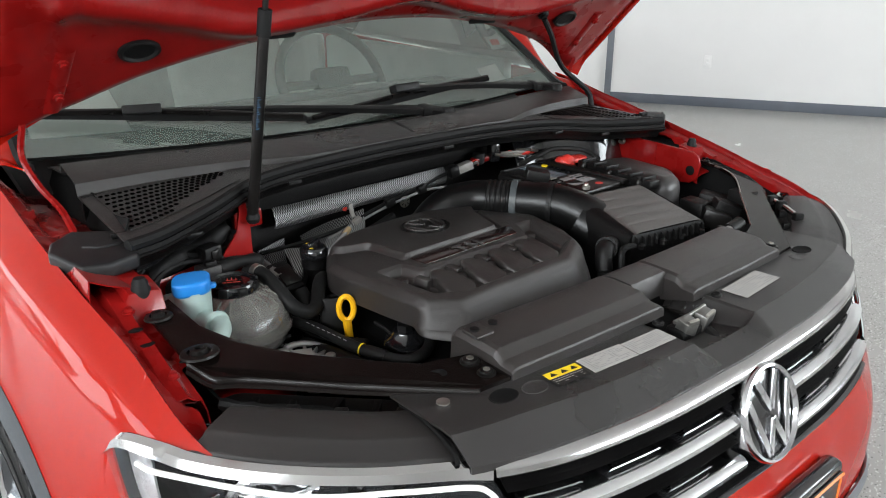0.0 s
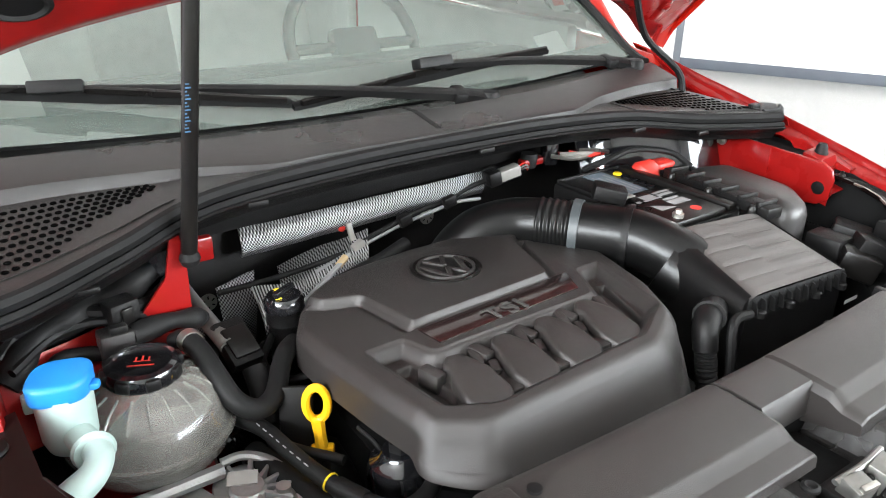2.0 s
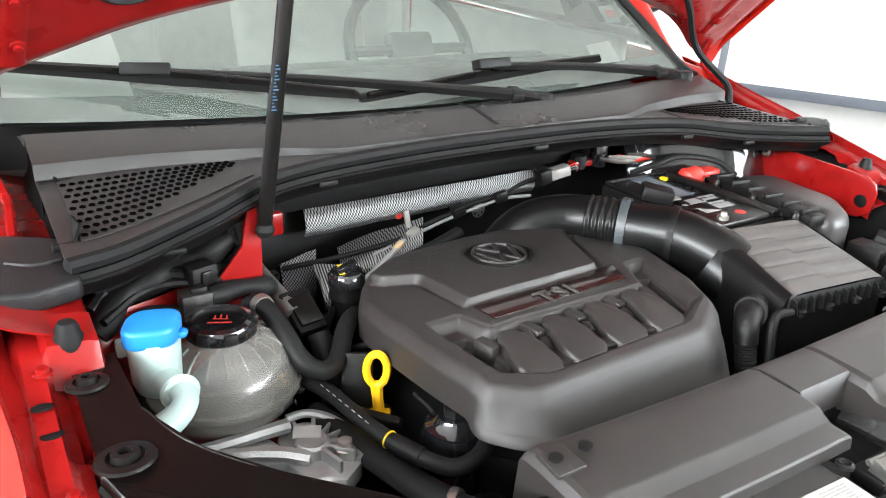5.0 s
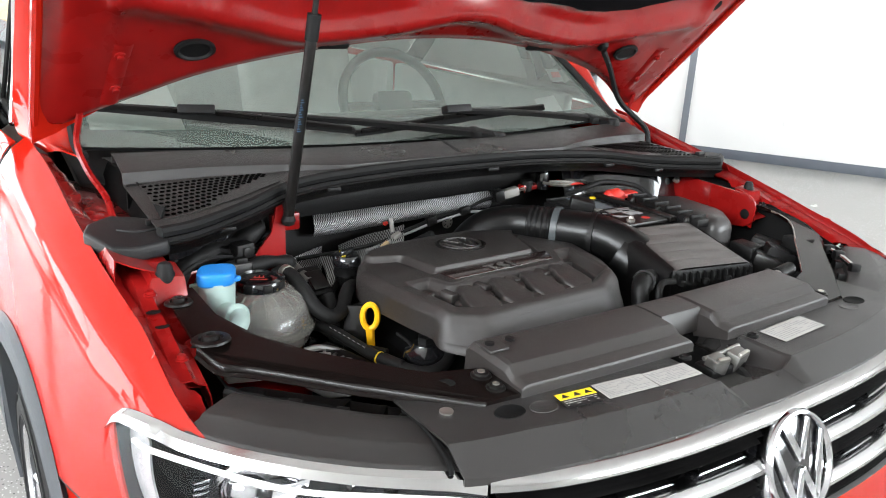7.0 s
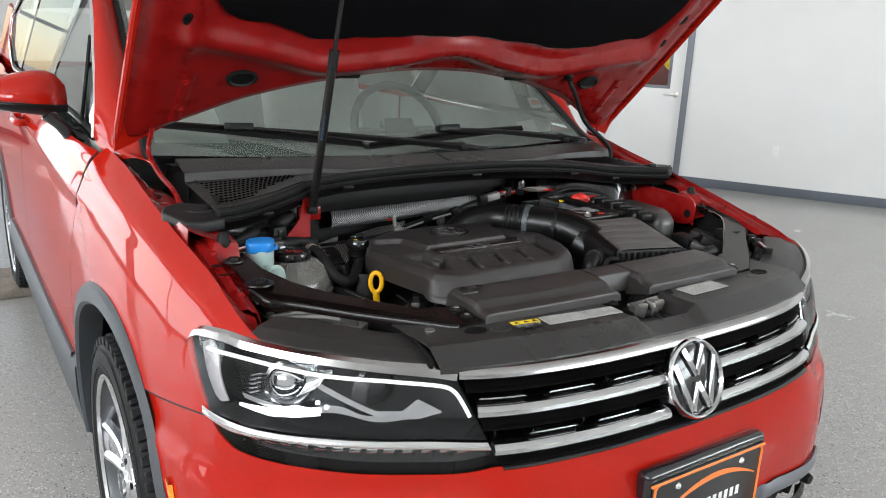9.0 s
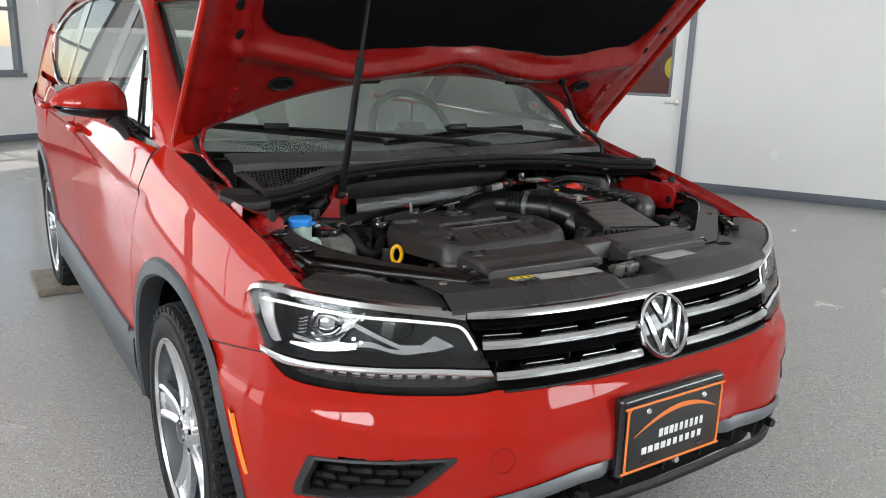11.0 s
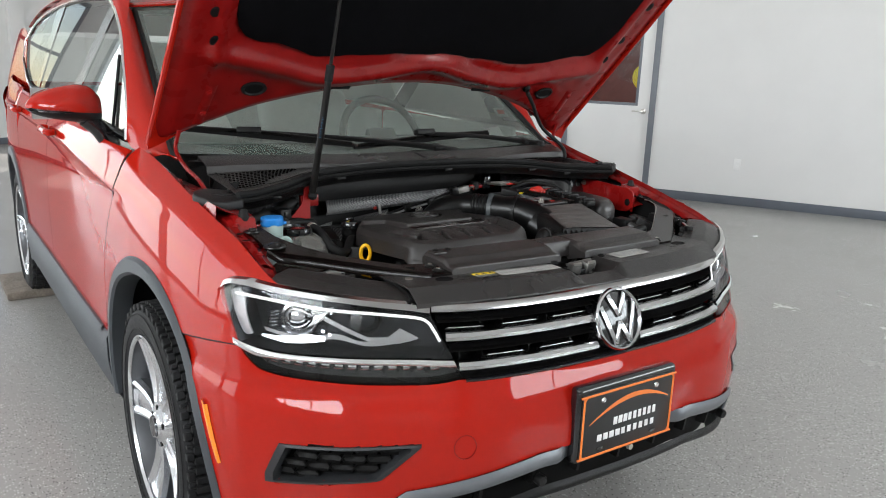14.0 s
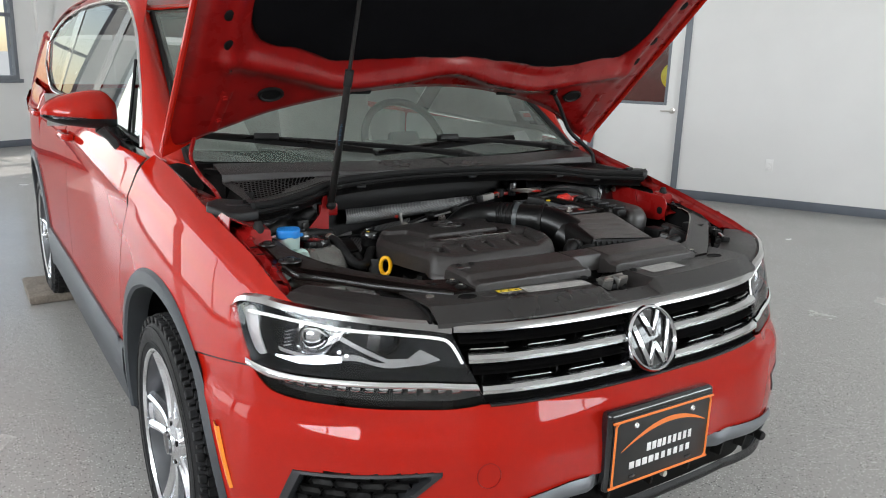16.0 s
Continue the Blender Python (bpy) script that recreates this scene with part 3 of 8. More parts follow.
def framed_window(name, m, width, low, high, cols, rows, mat=FRAME, bar=0.05):
    w = tagged(new(name), kind="structure")
    f = None
    for x0, x1, z0, z1 in ((0, bar, low, high), (width - bar, width, low, high), (bar, width - bar, low, low + bar), (bar, width - bar, high - bar, high)):
        f = block(x0, x1, -0.12, 0.02, z0, z1, 0, m, f)
    part("window_frame", f, mat, w)
    for k in range(1, cols):
        x = width * k / cols
        part("mullion", block(x - bar / 2, x + bar / 2, -0.10, 0.01, low + bar, high - bar, 0, m), mat, w)
    for k in range(1, rows):
        z = low + (high - low) * k / rows
        for c in range(cols):
            x0, x1 = width * c / cols + bar / 2 * (2 if c == 0 else 1), width * (c + 1) / cols - bar / 2 * (2 if c == cols - 1 else 1)
            part("transom", block(x0, x1, -0.10, 0.01, z - bar / 2, z + bar / 2, 0, m), mat, w)
    p = part("pane", block(bar, width - bar, -0.045, -0.039, low + bar, high - bar, 0, m), PANE, w)
    p.visible_shadow = False
    return w


framed_window("window_north", ROOM @ pose(4.98, B1, 0, 0, 0, 180), 1.78, 0.95, 2.7, 2, 2)
run("sill_north", (5.02, B1), (3.16, B1), 0.90, 0.95, 0.05, FRAME)
framed_window("window_yard_a", ROOM @ pose(2.7, B1, 0, 0, 0, 180), 3.5, 0.0, 3.0, 2, 1)
framed_window("window_yard_b", ROOM @ pose(-1.1, B1, 0, 0, 0, 180), 3.5, 0.0, 3.0, 2, 1)
framed_window("window_south", ROOM @ pose(-2.0, B0, 0, 0, 0, 0), 6.4, 1.55, 3.35, 4, 2)
# added high window, only there to frame the side fill lamp
framed_window("west_fill_window", ROOM @ pose(A0, 2.8, 0, 0, 0, -90), 4.4, 2.2, 3.45, 4, 1)
for nm, b in (("trim_west_a", 4.4), ("trim_west_b", 8.82)):
    run(nm, (A0, b + 0.08), (A0, b), 0, 3.0, 0.02, FRAME)

# pad on the floor before the car's rear wheel
pad = block(-0.975, -0.60, 2.60, 3.05, 0.0, 0.045, 0.012)
for v in pad.verts:
    v.co += 0.006 * noise.noise_vector(v.co * 9) if v.co.z > 0.02 else Vector()
tagged(part("tyre_pad", pad, MAT), "brown bristly pad under the rear tyre", "mat")

# ---- the car: outer body ----
car = thing("car", "red compact sport utility car with its hood propped open", "car")
SIDES = ((-1, "right"), (1, "left"))
HUB, HUB2, HUBZ = -0.02, 2.79, 0.352


def flank_at(q, s, off=0.0):
    return (s * (flank(q[0], q[1]) + off), q[0], q[1])


def arc(cy, cz, r, a0, a1, n):
    return [(cy + r * math.cos(radians(a)), cz + r * math.sin(radians(a))) for a in np.linspace(a0, a1, n)]


AY, AZ, AR = -0.045, 0.355, 0.475
for s, nm in SIDES:
    # fender: above the lamp, and round the arch to the door
    lamp_line = graph([-0.622, -0.58, -0.55, -0.515, -0.495, -0.480], [0.9005, 0.9040, 0.9045, 0.9000, 0.892, 0.877])
    rows = [[flank_at((y, lamp_line(y) + (fender_top(y) - lamp_line(y)) * f), s) for y in np.linspace(-0.621, -0.480, 26)] for f in np.linspace(0, 1, 18)]
    bm = sheet(rows)
    door_line = graph([0.40, 0.62, 0.80, 0.95, 1.05, 1.09], [0.445, 0.43, 0.38, 0.30, 0.262, 0.25])
    rows = []
    for yn in list(np.linspace(-0.580, -0.4801, 12)) + list(np.linspace(-0.480, 0.445, 70)):
        u = (yn + 0.580) / 1.025
        seam_z = 0.768 - 0.045 * min(max((yn + 0.580) / 0.28, 0), 1)
        d = abs(yn - AY)
        arch_z = AZ + math.sqrt(max(AR * AR - d * d, 0.0025)) if d < AR else AZ + 0.05
        lo = max(arch_z, seam_z) if yn < AY else max(arch_z, 0.42)
        hi = fender_top(yn) if yn > -0.4801 else 0.770 + (yn + 0.580) / 0.100 * 0.107
        w = min(max((u - 0.62) / 0.38, 0), 1) ** 2
        rd = ridge_d(yn)
        tall = max(hi - lo, 0.001)
        # rows lie along the ridge and the crease, so that both stay clean lines
        ds = [rd * f for f in (0, 0.33, 0.67)] + [rd, rd + 0.006, rd + 0.012, rd + 0.024] + list(np.linspace(rd + 0.024, 0.122, 9)[1:-1]) + [0.121, 0.132, 0.142] + list(np.linspace(0.142, max(tall, 0.15), 14)[1:])
        if yn < -0.4801 or tall < 0.15:
            ds = np.linspace(0, tall, len(ds))
        col = []
        for d in reversed(list(ds)):
            z = hi - d
            for _ in range(3):
                y = yn + w * (door_line(z) - 0.445)
                z = (fender_top(y) if d < 0.15 and yn > -0.4801 else hi) - d
            col.append(flank_at((y, z), s))
        rows.append(col)
    sheet(rows, bm=bm)
    part("fender", thick(bm, 0.003), RED, car, sharp=60)
    # rolled inner flange of the fender down into the hood gutter
    ys = np.linspace(-0.61, 0.2, 40)
    wob = [0.009 * math.sin(y * 31) + 0.006 * math.sin(y * 57 + 1) + 0.004 * math.sin(y * 113) for y in ys]
    g = sheet([[(s * (flank(y, fender_top(y)) - d), y, fender_top(y) - h + (w if d > 0.03 else 0)) for y, w in zip(ys, wob)] for d, h in ((0, 0), (0.003, 0.004), (0.005, 0.014), (0.010, 0.016), (0.022, 0.020), (0.032, 0.032))])
    part("fender_flange", thick(g, 0.002), RED_SHADED, car)
    # front door, rear door, quarter panel
    def panel(name, left, right, low):
        a = spline(left, 120)
        b = spline(right, 120)
        cols = []
        for f in np.linspace(0, 1, 40):
            q = a + (b - a) * f
            zs = q[::-1, 1]
            zc = next(z for y, z in q if z < crease(y) + 0.003)
            top, end = q[0][1], q[-1][1]
            lev = list(np.linspace(top, zc + 0.072, 6)[:-1]) + [zc + 0.072, zc + 0.05, zc + 0.025, zc + 0.008, zc, zc - 0.007, zc - 0.014, zc - 0.021] + list(np.linspace(zc - 0.021, end, 18)[1:])
            col = []
            for n, z in enumerate(lev):
                y = float(np.interp(z, zs, q[::-1, 0]))
                if 5 <= n <= 12:
                    z += crease(y) - zc
                col.append(flank_at((y, z), s))
            cols.append(col)
        bm = sheet(cols)
        part(name, thick(bm, 0.004), RED, car, sharp=60)
    panel("front_door", [(0.272, 1.085), (0.306, 0.95), (0.386, 0.80), (0.436, 0.62), (0.451, 0.36)], [(1.50, 1.125), (1.51, 0.95), (1.515, 0.80), (1.515, 0.62), (1.515, 0.36)], 0.36)
    panel("rear_door", [(1.506, 1.125), (1.516, 0.95), (1.521, 0.80), (1.521, 0.62), (1.521, 0.36)], [(2.46, 1.155), (2.46, 0.98), (2.44, 0.86), (2.32, 0.66), (2.28, 0.36)], 0.36)
    ri = arc(HUB2, AZ, AR, 172, 10, 25)
    ro = spline([(2.287, 0.42), (2.326, 0.66), (2.446, 0.86), (2.466, 0.98), (2.466, 1.155), (2.9, 1.18), (3.3, 1.195), (3.62, 1.2), (3.70, 1.0), (3.72, 0.8), (3.72, 0.6), (3.66, 0.43)], 25)
    part("quarter_panel", thick(sheet([[flank_at(np.array(p) + (q - np.array(p)) * f, s) for p, q in zip(ri, ro)] for f in np.linspace(0, 1, 12)]), 0.004), RED, car, sharp=60)
    for line in ([(0.267, 1.075), (0.303, 0.95), (0.383, 0.80), (0.433, 0.62), (0.448, 0.50)], [(1.503, 1.12), (1.513, 0.95), (1.518, 0.80), (1.518, 0.50)], [(2.463, 1.15), (2.463, 0.98), (2.443, 0.86), (2.323, 0.66), (2.284, 0.50)]):
        part("panel_gap", tube([flank_at(q, s, -0.0015) for q in spline(line, 16)], 0.0018, 40, 6), RUBBER, car)
    part("panel_gap", tube([flank_at(q, s, -0.001) for q in spline([(-0.572, 0.7665), (-0.50, 0.755), (-0.42, 0.741), (-0.315, 0.7235)], 14)], 0.0018, 30, 6), RUBBER, car)
    # grey cladding round the arches and along the sill
    for cy, a0, a1, lab in ((AY, 198, -8, "wheel_arch_trim"), (HUB2, 188, -10, "wheel_arch_trim")):
        rows = []
        for r, o in ((0.006, 0.001), (-0.002, 0.010), (-0.038, 0.013), (-0.046, 0.006), (-0.048, -0.05)):
            row = []
            for a in np.linspace(a0, a1, 40):
                slim = 1.0 - 0.85 * min(max((a - 75) / 55, 0), 1) if cy == AY else 1.0
                rr = AR + r * (slim if r < 0 else 1)
                row.append(flank_at((cy + rr * math.cos(radians(a)), AZ + rr * math.sin(radians(a))), s, o if o > 0 else o * slim))
            rows.append(row)
        part(lab, thick(sheet(rows), 0.003), CLAD, car)
        rows = []
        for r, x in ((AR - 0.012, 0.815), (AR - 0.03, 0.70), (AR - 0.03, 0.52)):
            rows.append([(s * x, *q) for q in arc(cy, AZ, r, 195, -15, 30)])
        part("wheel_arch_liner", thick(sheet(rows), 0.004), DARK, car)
    ys = np.linspace(0.40, 2.36, 30)
    rows = [[flank_at((y + dy * (1 if y < 1 else -0.3), z), s, o) for y in ys] for z, o, dy in ((0.485, 0.001, 0.03), (0.47, 0.012, 0.03), (0.40, 0.016, 0.02), (0.30, 0.010, 0.0), (0.23, -0.03, 0.0), (0.20, -0.10, 0))]
    part("sill_trim", thick(sheet(rows), 0.003), CLAD, car)
    rows = [[flank_at((y, z), s, o) for y in np.linspace(0.5, 2.3, 20)] for z, o in ((0.492, 0.001), (0.490, 0.009), (0.478, 0.013), (0.474, 0.011))]
    part("sill_strip", sheet(rows), CLAD, car)
    # door handles
    for y in (1.36, 2.36):
        z = crease(y) + 0.015
        h = tube([flank_at((y - 0.10, z), s, 0.004), flank_at((y - 0.085, z), s, 0.03), flank_at((y + 0.07, z + 0.003), s, 0.032), flank_at((y + 0.09, z + 0.003), s, 0.004)], lambda f: 0.011 + 0.003 * math.sin(3.1 * f), 16, 8)
        part("door_handle", h, RED, car)

# bumper cover, wrapped round the nose
def nose(name, s_list, z_low, z_high, n, mat, off=0.0, parent=car, label="", t=0.004, sharp=45):
    """A panel on the nose between two heights, each a number or a function of the way round."""
    lo = z_low if callable(z_low) else lambda s: z_low
    hi = z_high if callable(z_high) else lambda s: z_high
    o = off if callable(off) else lambda s, f: off
    rows = [[front(s, lo(s) + (hi(s) - lo(s)) * f, o(s, f)) for s in s_list] for f in np.linspace(0, 1, n)]
    return part(name, thick(sheet(rows), t), mat, parent, label, sharp)


lamp_low = graph([-1.3, -1.06, -0.975, -0.916, -0.87, -0.743, -0.535, -0.441, -0.43, 0], [0.762, 0.762, 0.776, 0.745, 0.730, 0.722, 0.716, 0.724, 0.724, 0.720])


def bumper_top(s):
    return lamp_low(-abs(s)) - 0.004


def bumper_low(s):
    a = abs(s)
    return 0.54 - 0.055 * min(max((a - 0.25) / 0.33, 0), 1) - 0.10 * min(max((a - 0.56) / 0.16, 0), 1)


SURROUND = material("dark_grey_grained_plastic", (0.016, 0.017, 0.019), 0.5, vary=0.15, scale=12, bump=0.25, bump_scale=1200)
# the fog recess is left open in the cover


def fog_edge(s):
    """Lower and upper edge of the grille in the bumper's corner."""
    f = (abs(s) - 0.545) / (0.842 - 0.545)
    return (0.590 - 0.068 * min(max(f / 0.26, 0), 1) - 0.022 * max((f - 0.26) / 0.74, 0) - 0.002, 0.592 - 0.012 * f - 0.064 * max((f - 0.90) / 0.10, 0))


bumper = bmesh.new()
cols = np.linspace(-1.20, 1.20, 221)
levels = np.linspace(0, 1, 30)
grid = []
for s in cols:
    lo, hi = bumper_low(s), bumper_top(s)
    col = []
    for f in levels:
        z = lo + (hi - lo) * f
        fold = 0.0045 * math.exp(-((z - (0.640 + 0.02 * abs(s))) / 0.022) ** 2) * min(max((abs(s) - 0.40) / 0.25, 0), 1)
        dip = 0.005 * math.exp(-((z - 0.685) / 0.024) ** 2) * min(max((abs(s) - 0.36) / 0.2, 0), 1)
        col.append(bumper.verts.new(front(s, z, fold - dip)))
    grid.append(col)
for i in range(len(cols) - 1):
    for j in range(len(levels) - 1):
        s = (cols[i] + cols[i + 1]) / 2
        q = [grid[i][j], grid[i + 1][j], grid[i + 1][j + 1], grid[i][j + 1]]
        z = sum(v.co.z for v in q) / 4
        if 0.548 < abs(s) < 0.842:
            a, b = fog_edge(s)
            if a - 0.004 < z < b + 0.003:
                continue
        # cut the corner away where the wheel arch is
        y = sum(v.co.y for v in q) / 4
        if math.hypot(y - AY, z - AZ) < AR - 0.012:
            continue
        bumper.faces.new(q)
part("bumper_cover", thick(bumper, 0.004), RED, car, sharp=50)

for sg in (-1, 1):
    ss = np.linspace(0.548, 0.842, 30) * sg
    rows = [[front(s, fog_edge(s)[0] + (fog_edge(s)[1] - fog_edge(s)[0]) * f, -0.035) for s in ss] for f in (0, 0.5, 1)]
    corner = part("bumper_corner_grille", thick(sheet(rows), 0.003), DARK, car, "black honeycomb insert in the bumper corner")
    ring = [(s, fog_edge(s)[0]) for s in ss] + [(s, fog_edge(s)[1]) for s in ss[::-1]]
    cen = np.mean(ring, axis=0)
    rows = [[front(*(np.array(q) + (cen - q) * k), o) for q in ring + ring[:1]] for k, o in ((-0.13, 0.0005), (-0.12, 0.004 if sg < 0 else 0.0015), (0.02, 0.006 if sg < 0 else 0.0015), (0.06, -0.004), (0.07, -0.034))]
    part("grille_surround", sheet(rows), SURROUND, corner)
    for row in range(4):
        for k in range(6):
            s0 = sg * (0.59 + 0.052 * k + 0.026 * (row % 2))
            z0 = 0.577 - 0.0205 * row
            if not 0.575 < abs(s0) < 0.832:
                continue
            a, b = fog_edge(s0)
            if not a + 0.010 < z0 < b - 0.006:
                continue
            hexa = [(s0 + dx * sg, z0 + dz) for dx, dz in ((0.029, 0.0), (0.021, 0.0095), (-0.021, 0.0095), (-0.029, 0.0), (-0.021, -0.0095), (0.021, -0.0095), (0.029, 0.0))]
            bm = sheet([[front(s0 + (p[0] - s0) * q, z0 + (p[1] - z0) * q, o) for p in hexa] for q, o in ((1.0, -0.018), (0.95, -0.013), (0.90, -0.022), (0.05, -0.027))])
            part("honeycomb_cell", bm, BLACK, corner)
    # side marker
    bm = sheet([[front(sg * s, z, o) for s, z, o in ((1.066 - k * 0.058, 0.618 - k * 0.124, 0.001), (1.066 - k * 0.058 - 0.004, 0.618 - k * 0.124, 0.006), (1.048 - k * 0.052, 0.612 - k * 0.122, 0.007), (1.044 - k * 0.052, 0.612 - k * 0.122, 0.001))] for k in np.linspace(0, 1, 8)])
    part("side_marker", bm, AMBER, car, "amber side reflector")

# grey cladding under the bumper's corners
for sg in (-1, 1):
    nose("corner_cladding", np.linspace(0.60, 1.03, 34) * sg, lambda s: bumper_low(s) - 0.13 * min(1, (abs(s) - 0.59) * 9), lambda s: bumper_low(s) + 0.004, 6, CLAD, lambda s, f: 0.004 + 0.006 * math.sin(f * 3.14))
# silver lower trim, black intake and lip
nose("lower_trim", np.linspace(-0.575, 0.575, 70), lambda s: bumper_low(s) - 0.034 + 0.0 * s, lambda s: bumper_low(s) + 0.002, 5, SILVER, lambda s, f: (0.006 + 0.007 * math.sin(f * 3.14)) * min(max((abs(s) - 0.175) / 0.03, 0), 1) - 0.010 * min(max((0.20 - abs(s)) / 0.03, 0), 1), sharp=60)
nose("lower_intake", np.linspace(-0.56, 0.56, 60), lambda s: bumper_low(s) - 0.12, lambda s: bumper_low(s) - 0.03, 5, DARK, -0.03)
intake = nose("lower_lip", np.linspace(-0.565, 0.565, 60), lambda s: bumper_low(s) - 0.118, lambda s: bumper_low(s) - 0.085, 6, BLACK, lambda s, f: 0.004 + 0.012 * math.sin(f * 3.14))
for k in range(9):
    s = -0.52 + k * 0.13
    z = bumper_low(s) - 0.05
    part("intake_rib", sheet([[front(s + d, z + h, o) for d, o in ((-0.006, -0.03), (-0.004, -0.006), (0.004, -0.006), (0.006, -0.03))] for h in (-0.03, 0, 0.03)]), BLACK, intake)
sn = Matrix.Translation(front(-0.25, 0.475, 0.008)) @ pose(0, 0, 0, 90)
part("park_sensor", turned([(0, 0.01), (0.011, 0.009), (0.013, 0.004), (0.013, -0.01)], 18, sn), BLACK, car)
for sg in (-1, 1):
    sn = Matrix.Translation(front(sg * 0.50, 0.43, 0.010)) @ pose(0, 0, 0, 90)
    part("park_sensor", turned([(0, 0.01), (0.011, 0.009), (0.013, 0.004), (0.013, -0.01)], 18, sn), BLACK, car)
ring = [front(-0.436 + 0.024 * math.cos(a), 0.584 + 0.026 * math.sin(a), 0.0006) for a in np.linspace(0, 2 * math.pi, 33)]
part("tow_cover", tube(ring, 0.0011, 66, 5, cap=False), RED_SHADED, car, "round tow-eye cover outline")

# ---- wheels ----
def wheel(s, y):
    w = new("wheel")
    w.parent = car
    w.location = (s * 0.845, y, HUBZ)
    w.rotation_euler = (0, 0, 0 if s < 0 else math.pi)
    rot = pose(0, 0, 0, 0, -90)            # own z axis points out of the car's side
    prof = [(0.258, -0.19), (0.270, -0.20), (0.30, -0.205), (0.330, -0.195), (0.338, -0.17), (0.341, -0.13), (0.342, -0.08), (0.340, -0.035), (0.334, -0.012), (0.325, 0.006), (0.302, 0.015), (0.276, 0.013), (0.261, 0.005), (0.257, -0.004), (0.257, -0.02)]
    tyre = part("tyre", turned(prof, 96, rot, caps=False), TYRE, w, "black road tyre")
    # tread blocks round the rim of the tyre
    tread = bmesh.new()
    for k in range(84):
        for lane, (z0, z1) in enumerate(((-0.012, -0.046), (-0.054, -0.088), (-0.096, -0.136), (-0.144, -0.185))):
            a = 2 * math.pi * (k + 0.35 * lane) / 84
            r = (0.3420, 0.3480, 0.3490, 0.3440)[lane]
            block(-0.0085, 0.0085, r - 0.012, r + (0.0075 if lane == 0 else 0.005), min(z0, z1), max(z0, z1), 0, rot @ Matrix.Rotation(a, 4, "Z"), tread)
    for k in range(42):
        a = 2 * math.pi * (k + 0.2) / 42
        block(-0.010, 0.010, 0.326, 0.3450, -0.012, 0.0070, 0.002, rot @ Matrix.Rotation(a, 4, "Z"), tread, 1)
        block(-0.005, 0.005, 0.331, 0.3440, -0.012, 0.0045, 0.002, rot @ Matrix.Rotation(a + math.pi / 42, 4, "Z"), tread, 1)
    tagged(part("tread", tread, TYRE, tyre), kind="stuff")
    for r in (0.277, 0.317):
        part("sidewall_ring", tube([rot @ Vector((r * math.cos(a), r * math.sin(a), 0.0135)) for a in np.linspace(0, 2 * math.pi, 61)], 0.0018, 90, 5, cap=False), TYRE, tyre)
    for a0, n in ((0.9, 9), (3.6, 7)):      # raised marking on the sidewall, too small to read
        for k in range(n):
            a = a0 + k * 0.062
            part("sidewall_mark", block(-0.006, 0.006, 0.284, 0.304, 0.0128, 0.0155, 0, rot @ Matrix.Rotation(a, 4, "Z")), RUBBER, tyre)
    part("rim", turned([(0.259, 0.006), (0.255, 0.008), (0.249, 0.004), (0.244, -0.012), (0.238, -0.05), (0.230, -0.15), (0.236, -0.19)], 72, rot, caps=False), ALLOY_GREY, w)
    part("rim_lip", turned([(0.2595, 0.004), (0.2575, 0.0105), (0.252, 0.0105), (0.247, 0.003), (0.250, -0.004)], 72, rot, caps=False), ALLOY, w)
    part("brake_disc", turned([(0.03, -0.10), (0.155, -0.10), (0.155, -0.118), (0.03, -0.118)], 48, rot), STEEL, w)
    part("brake_back", turned([(0.02, -0.135), (0.21, -0.14), (0.21, -0.15)], 40, rot), DARK, w)
    part("caliper", block(-0.05, 0.05, 0.10, 0.165, -0.145, -0.085, 0.012, rot @ Matrix.Rotation(0.6, 4, "Z")), ALLOY_GREY, w)
    for k in range(5):
        turn = rot @ Matrix.Rotation(2 * math.pi * k / 5 + 0.04, 4, "Z")
        # each spoke is a broad blade, flaring towards the rim, with two bright ridges beside a sunken middle
        face, body = [], []
        for f in np.linspace(0, 1, 12):
            r = 0.040 + 0.208 * f
            wv = 0.022 + 0.040 * f ** 0.9
            z = -0.012 - 0.010 * math.sin(f * 3.1) + 0.014 * f
            sunk_by = 0.010 * min(1.0, f * 3) * (1 if f < 0.93 else 0.3)
            face.append([turn @ Vector(q) for q in ((-wv, r, z - 0.020), (-wv * 0.93, r, z - 0.004), (-wv * 0.78, r, z + 0.001), (-wv * 0.66, r, z), (-wv * 0.44, r, z - sunk_by), (-wv * 0.16, r, z - sunk_by * 0.8), (wv * 0.16, r, z - sunk_by * 0.8), (wv * 0.44, r, z - sunk_by), (wv * 0.66, r, z), (wv * 0.78, r, z + 0.001), (wv * 0.93, r, z - 0.004), (wv, r, z - 0.020))])
            body.append([turn @ Vector(q) for q in ((-wv * 0.97, r, z - 0.055), (-wv * 0.98, r, z - 0.021), (wv * 0.98, r, z - 0.021), (wv * 0.97, r, z - 0.055))])
        sp = part("spoke", sheet(body, True), ALLOY_GREY, w)
        part("spoke_face", sheet(face), ALLOY, sp, "machined bright face", sharp=10)
    part("hub_ring", turned([(0.0, 0.0), (0.034, -0.001), (0.038, -0.006), (0.066, -0.012), (0.072, -0.03)], 40, rot, caps=False), ALLOY, w)
    cap = part("hub_cap", turned([(0.0, 0.004), (0.028, 0.003), (0.032, -0.002)], 32, rot), GREYBLACK, w)
    part("cap_ring", turned([(0.031, 0.0), (0.0305, 0.0055), (0.0275, 0.0055), (0.027, 0.0)], 32, rot, caps=False), CHROME, cap)
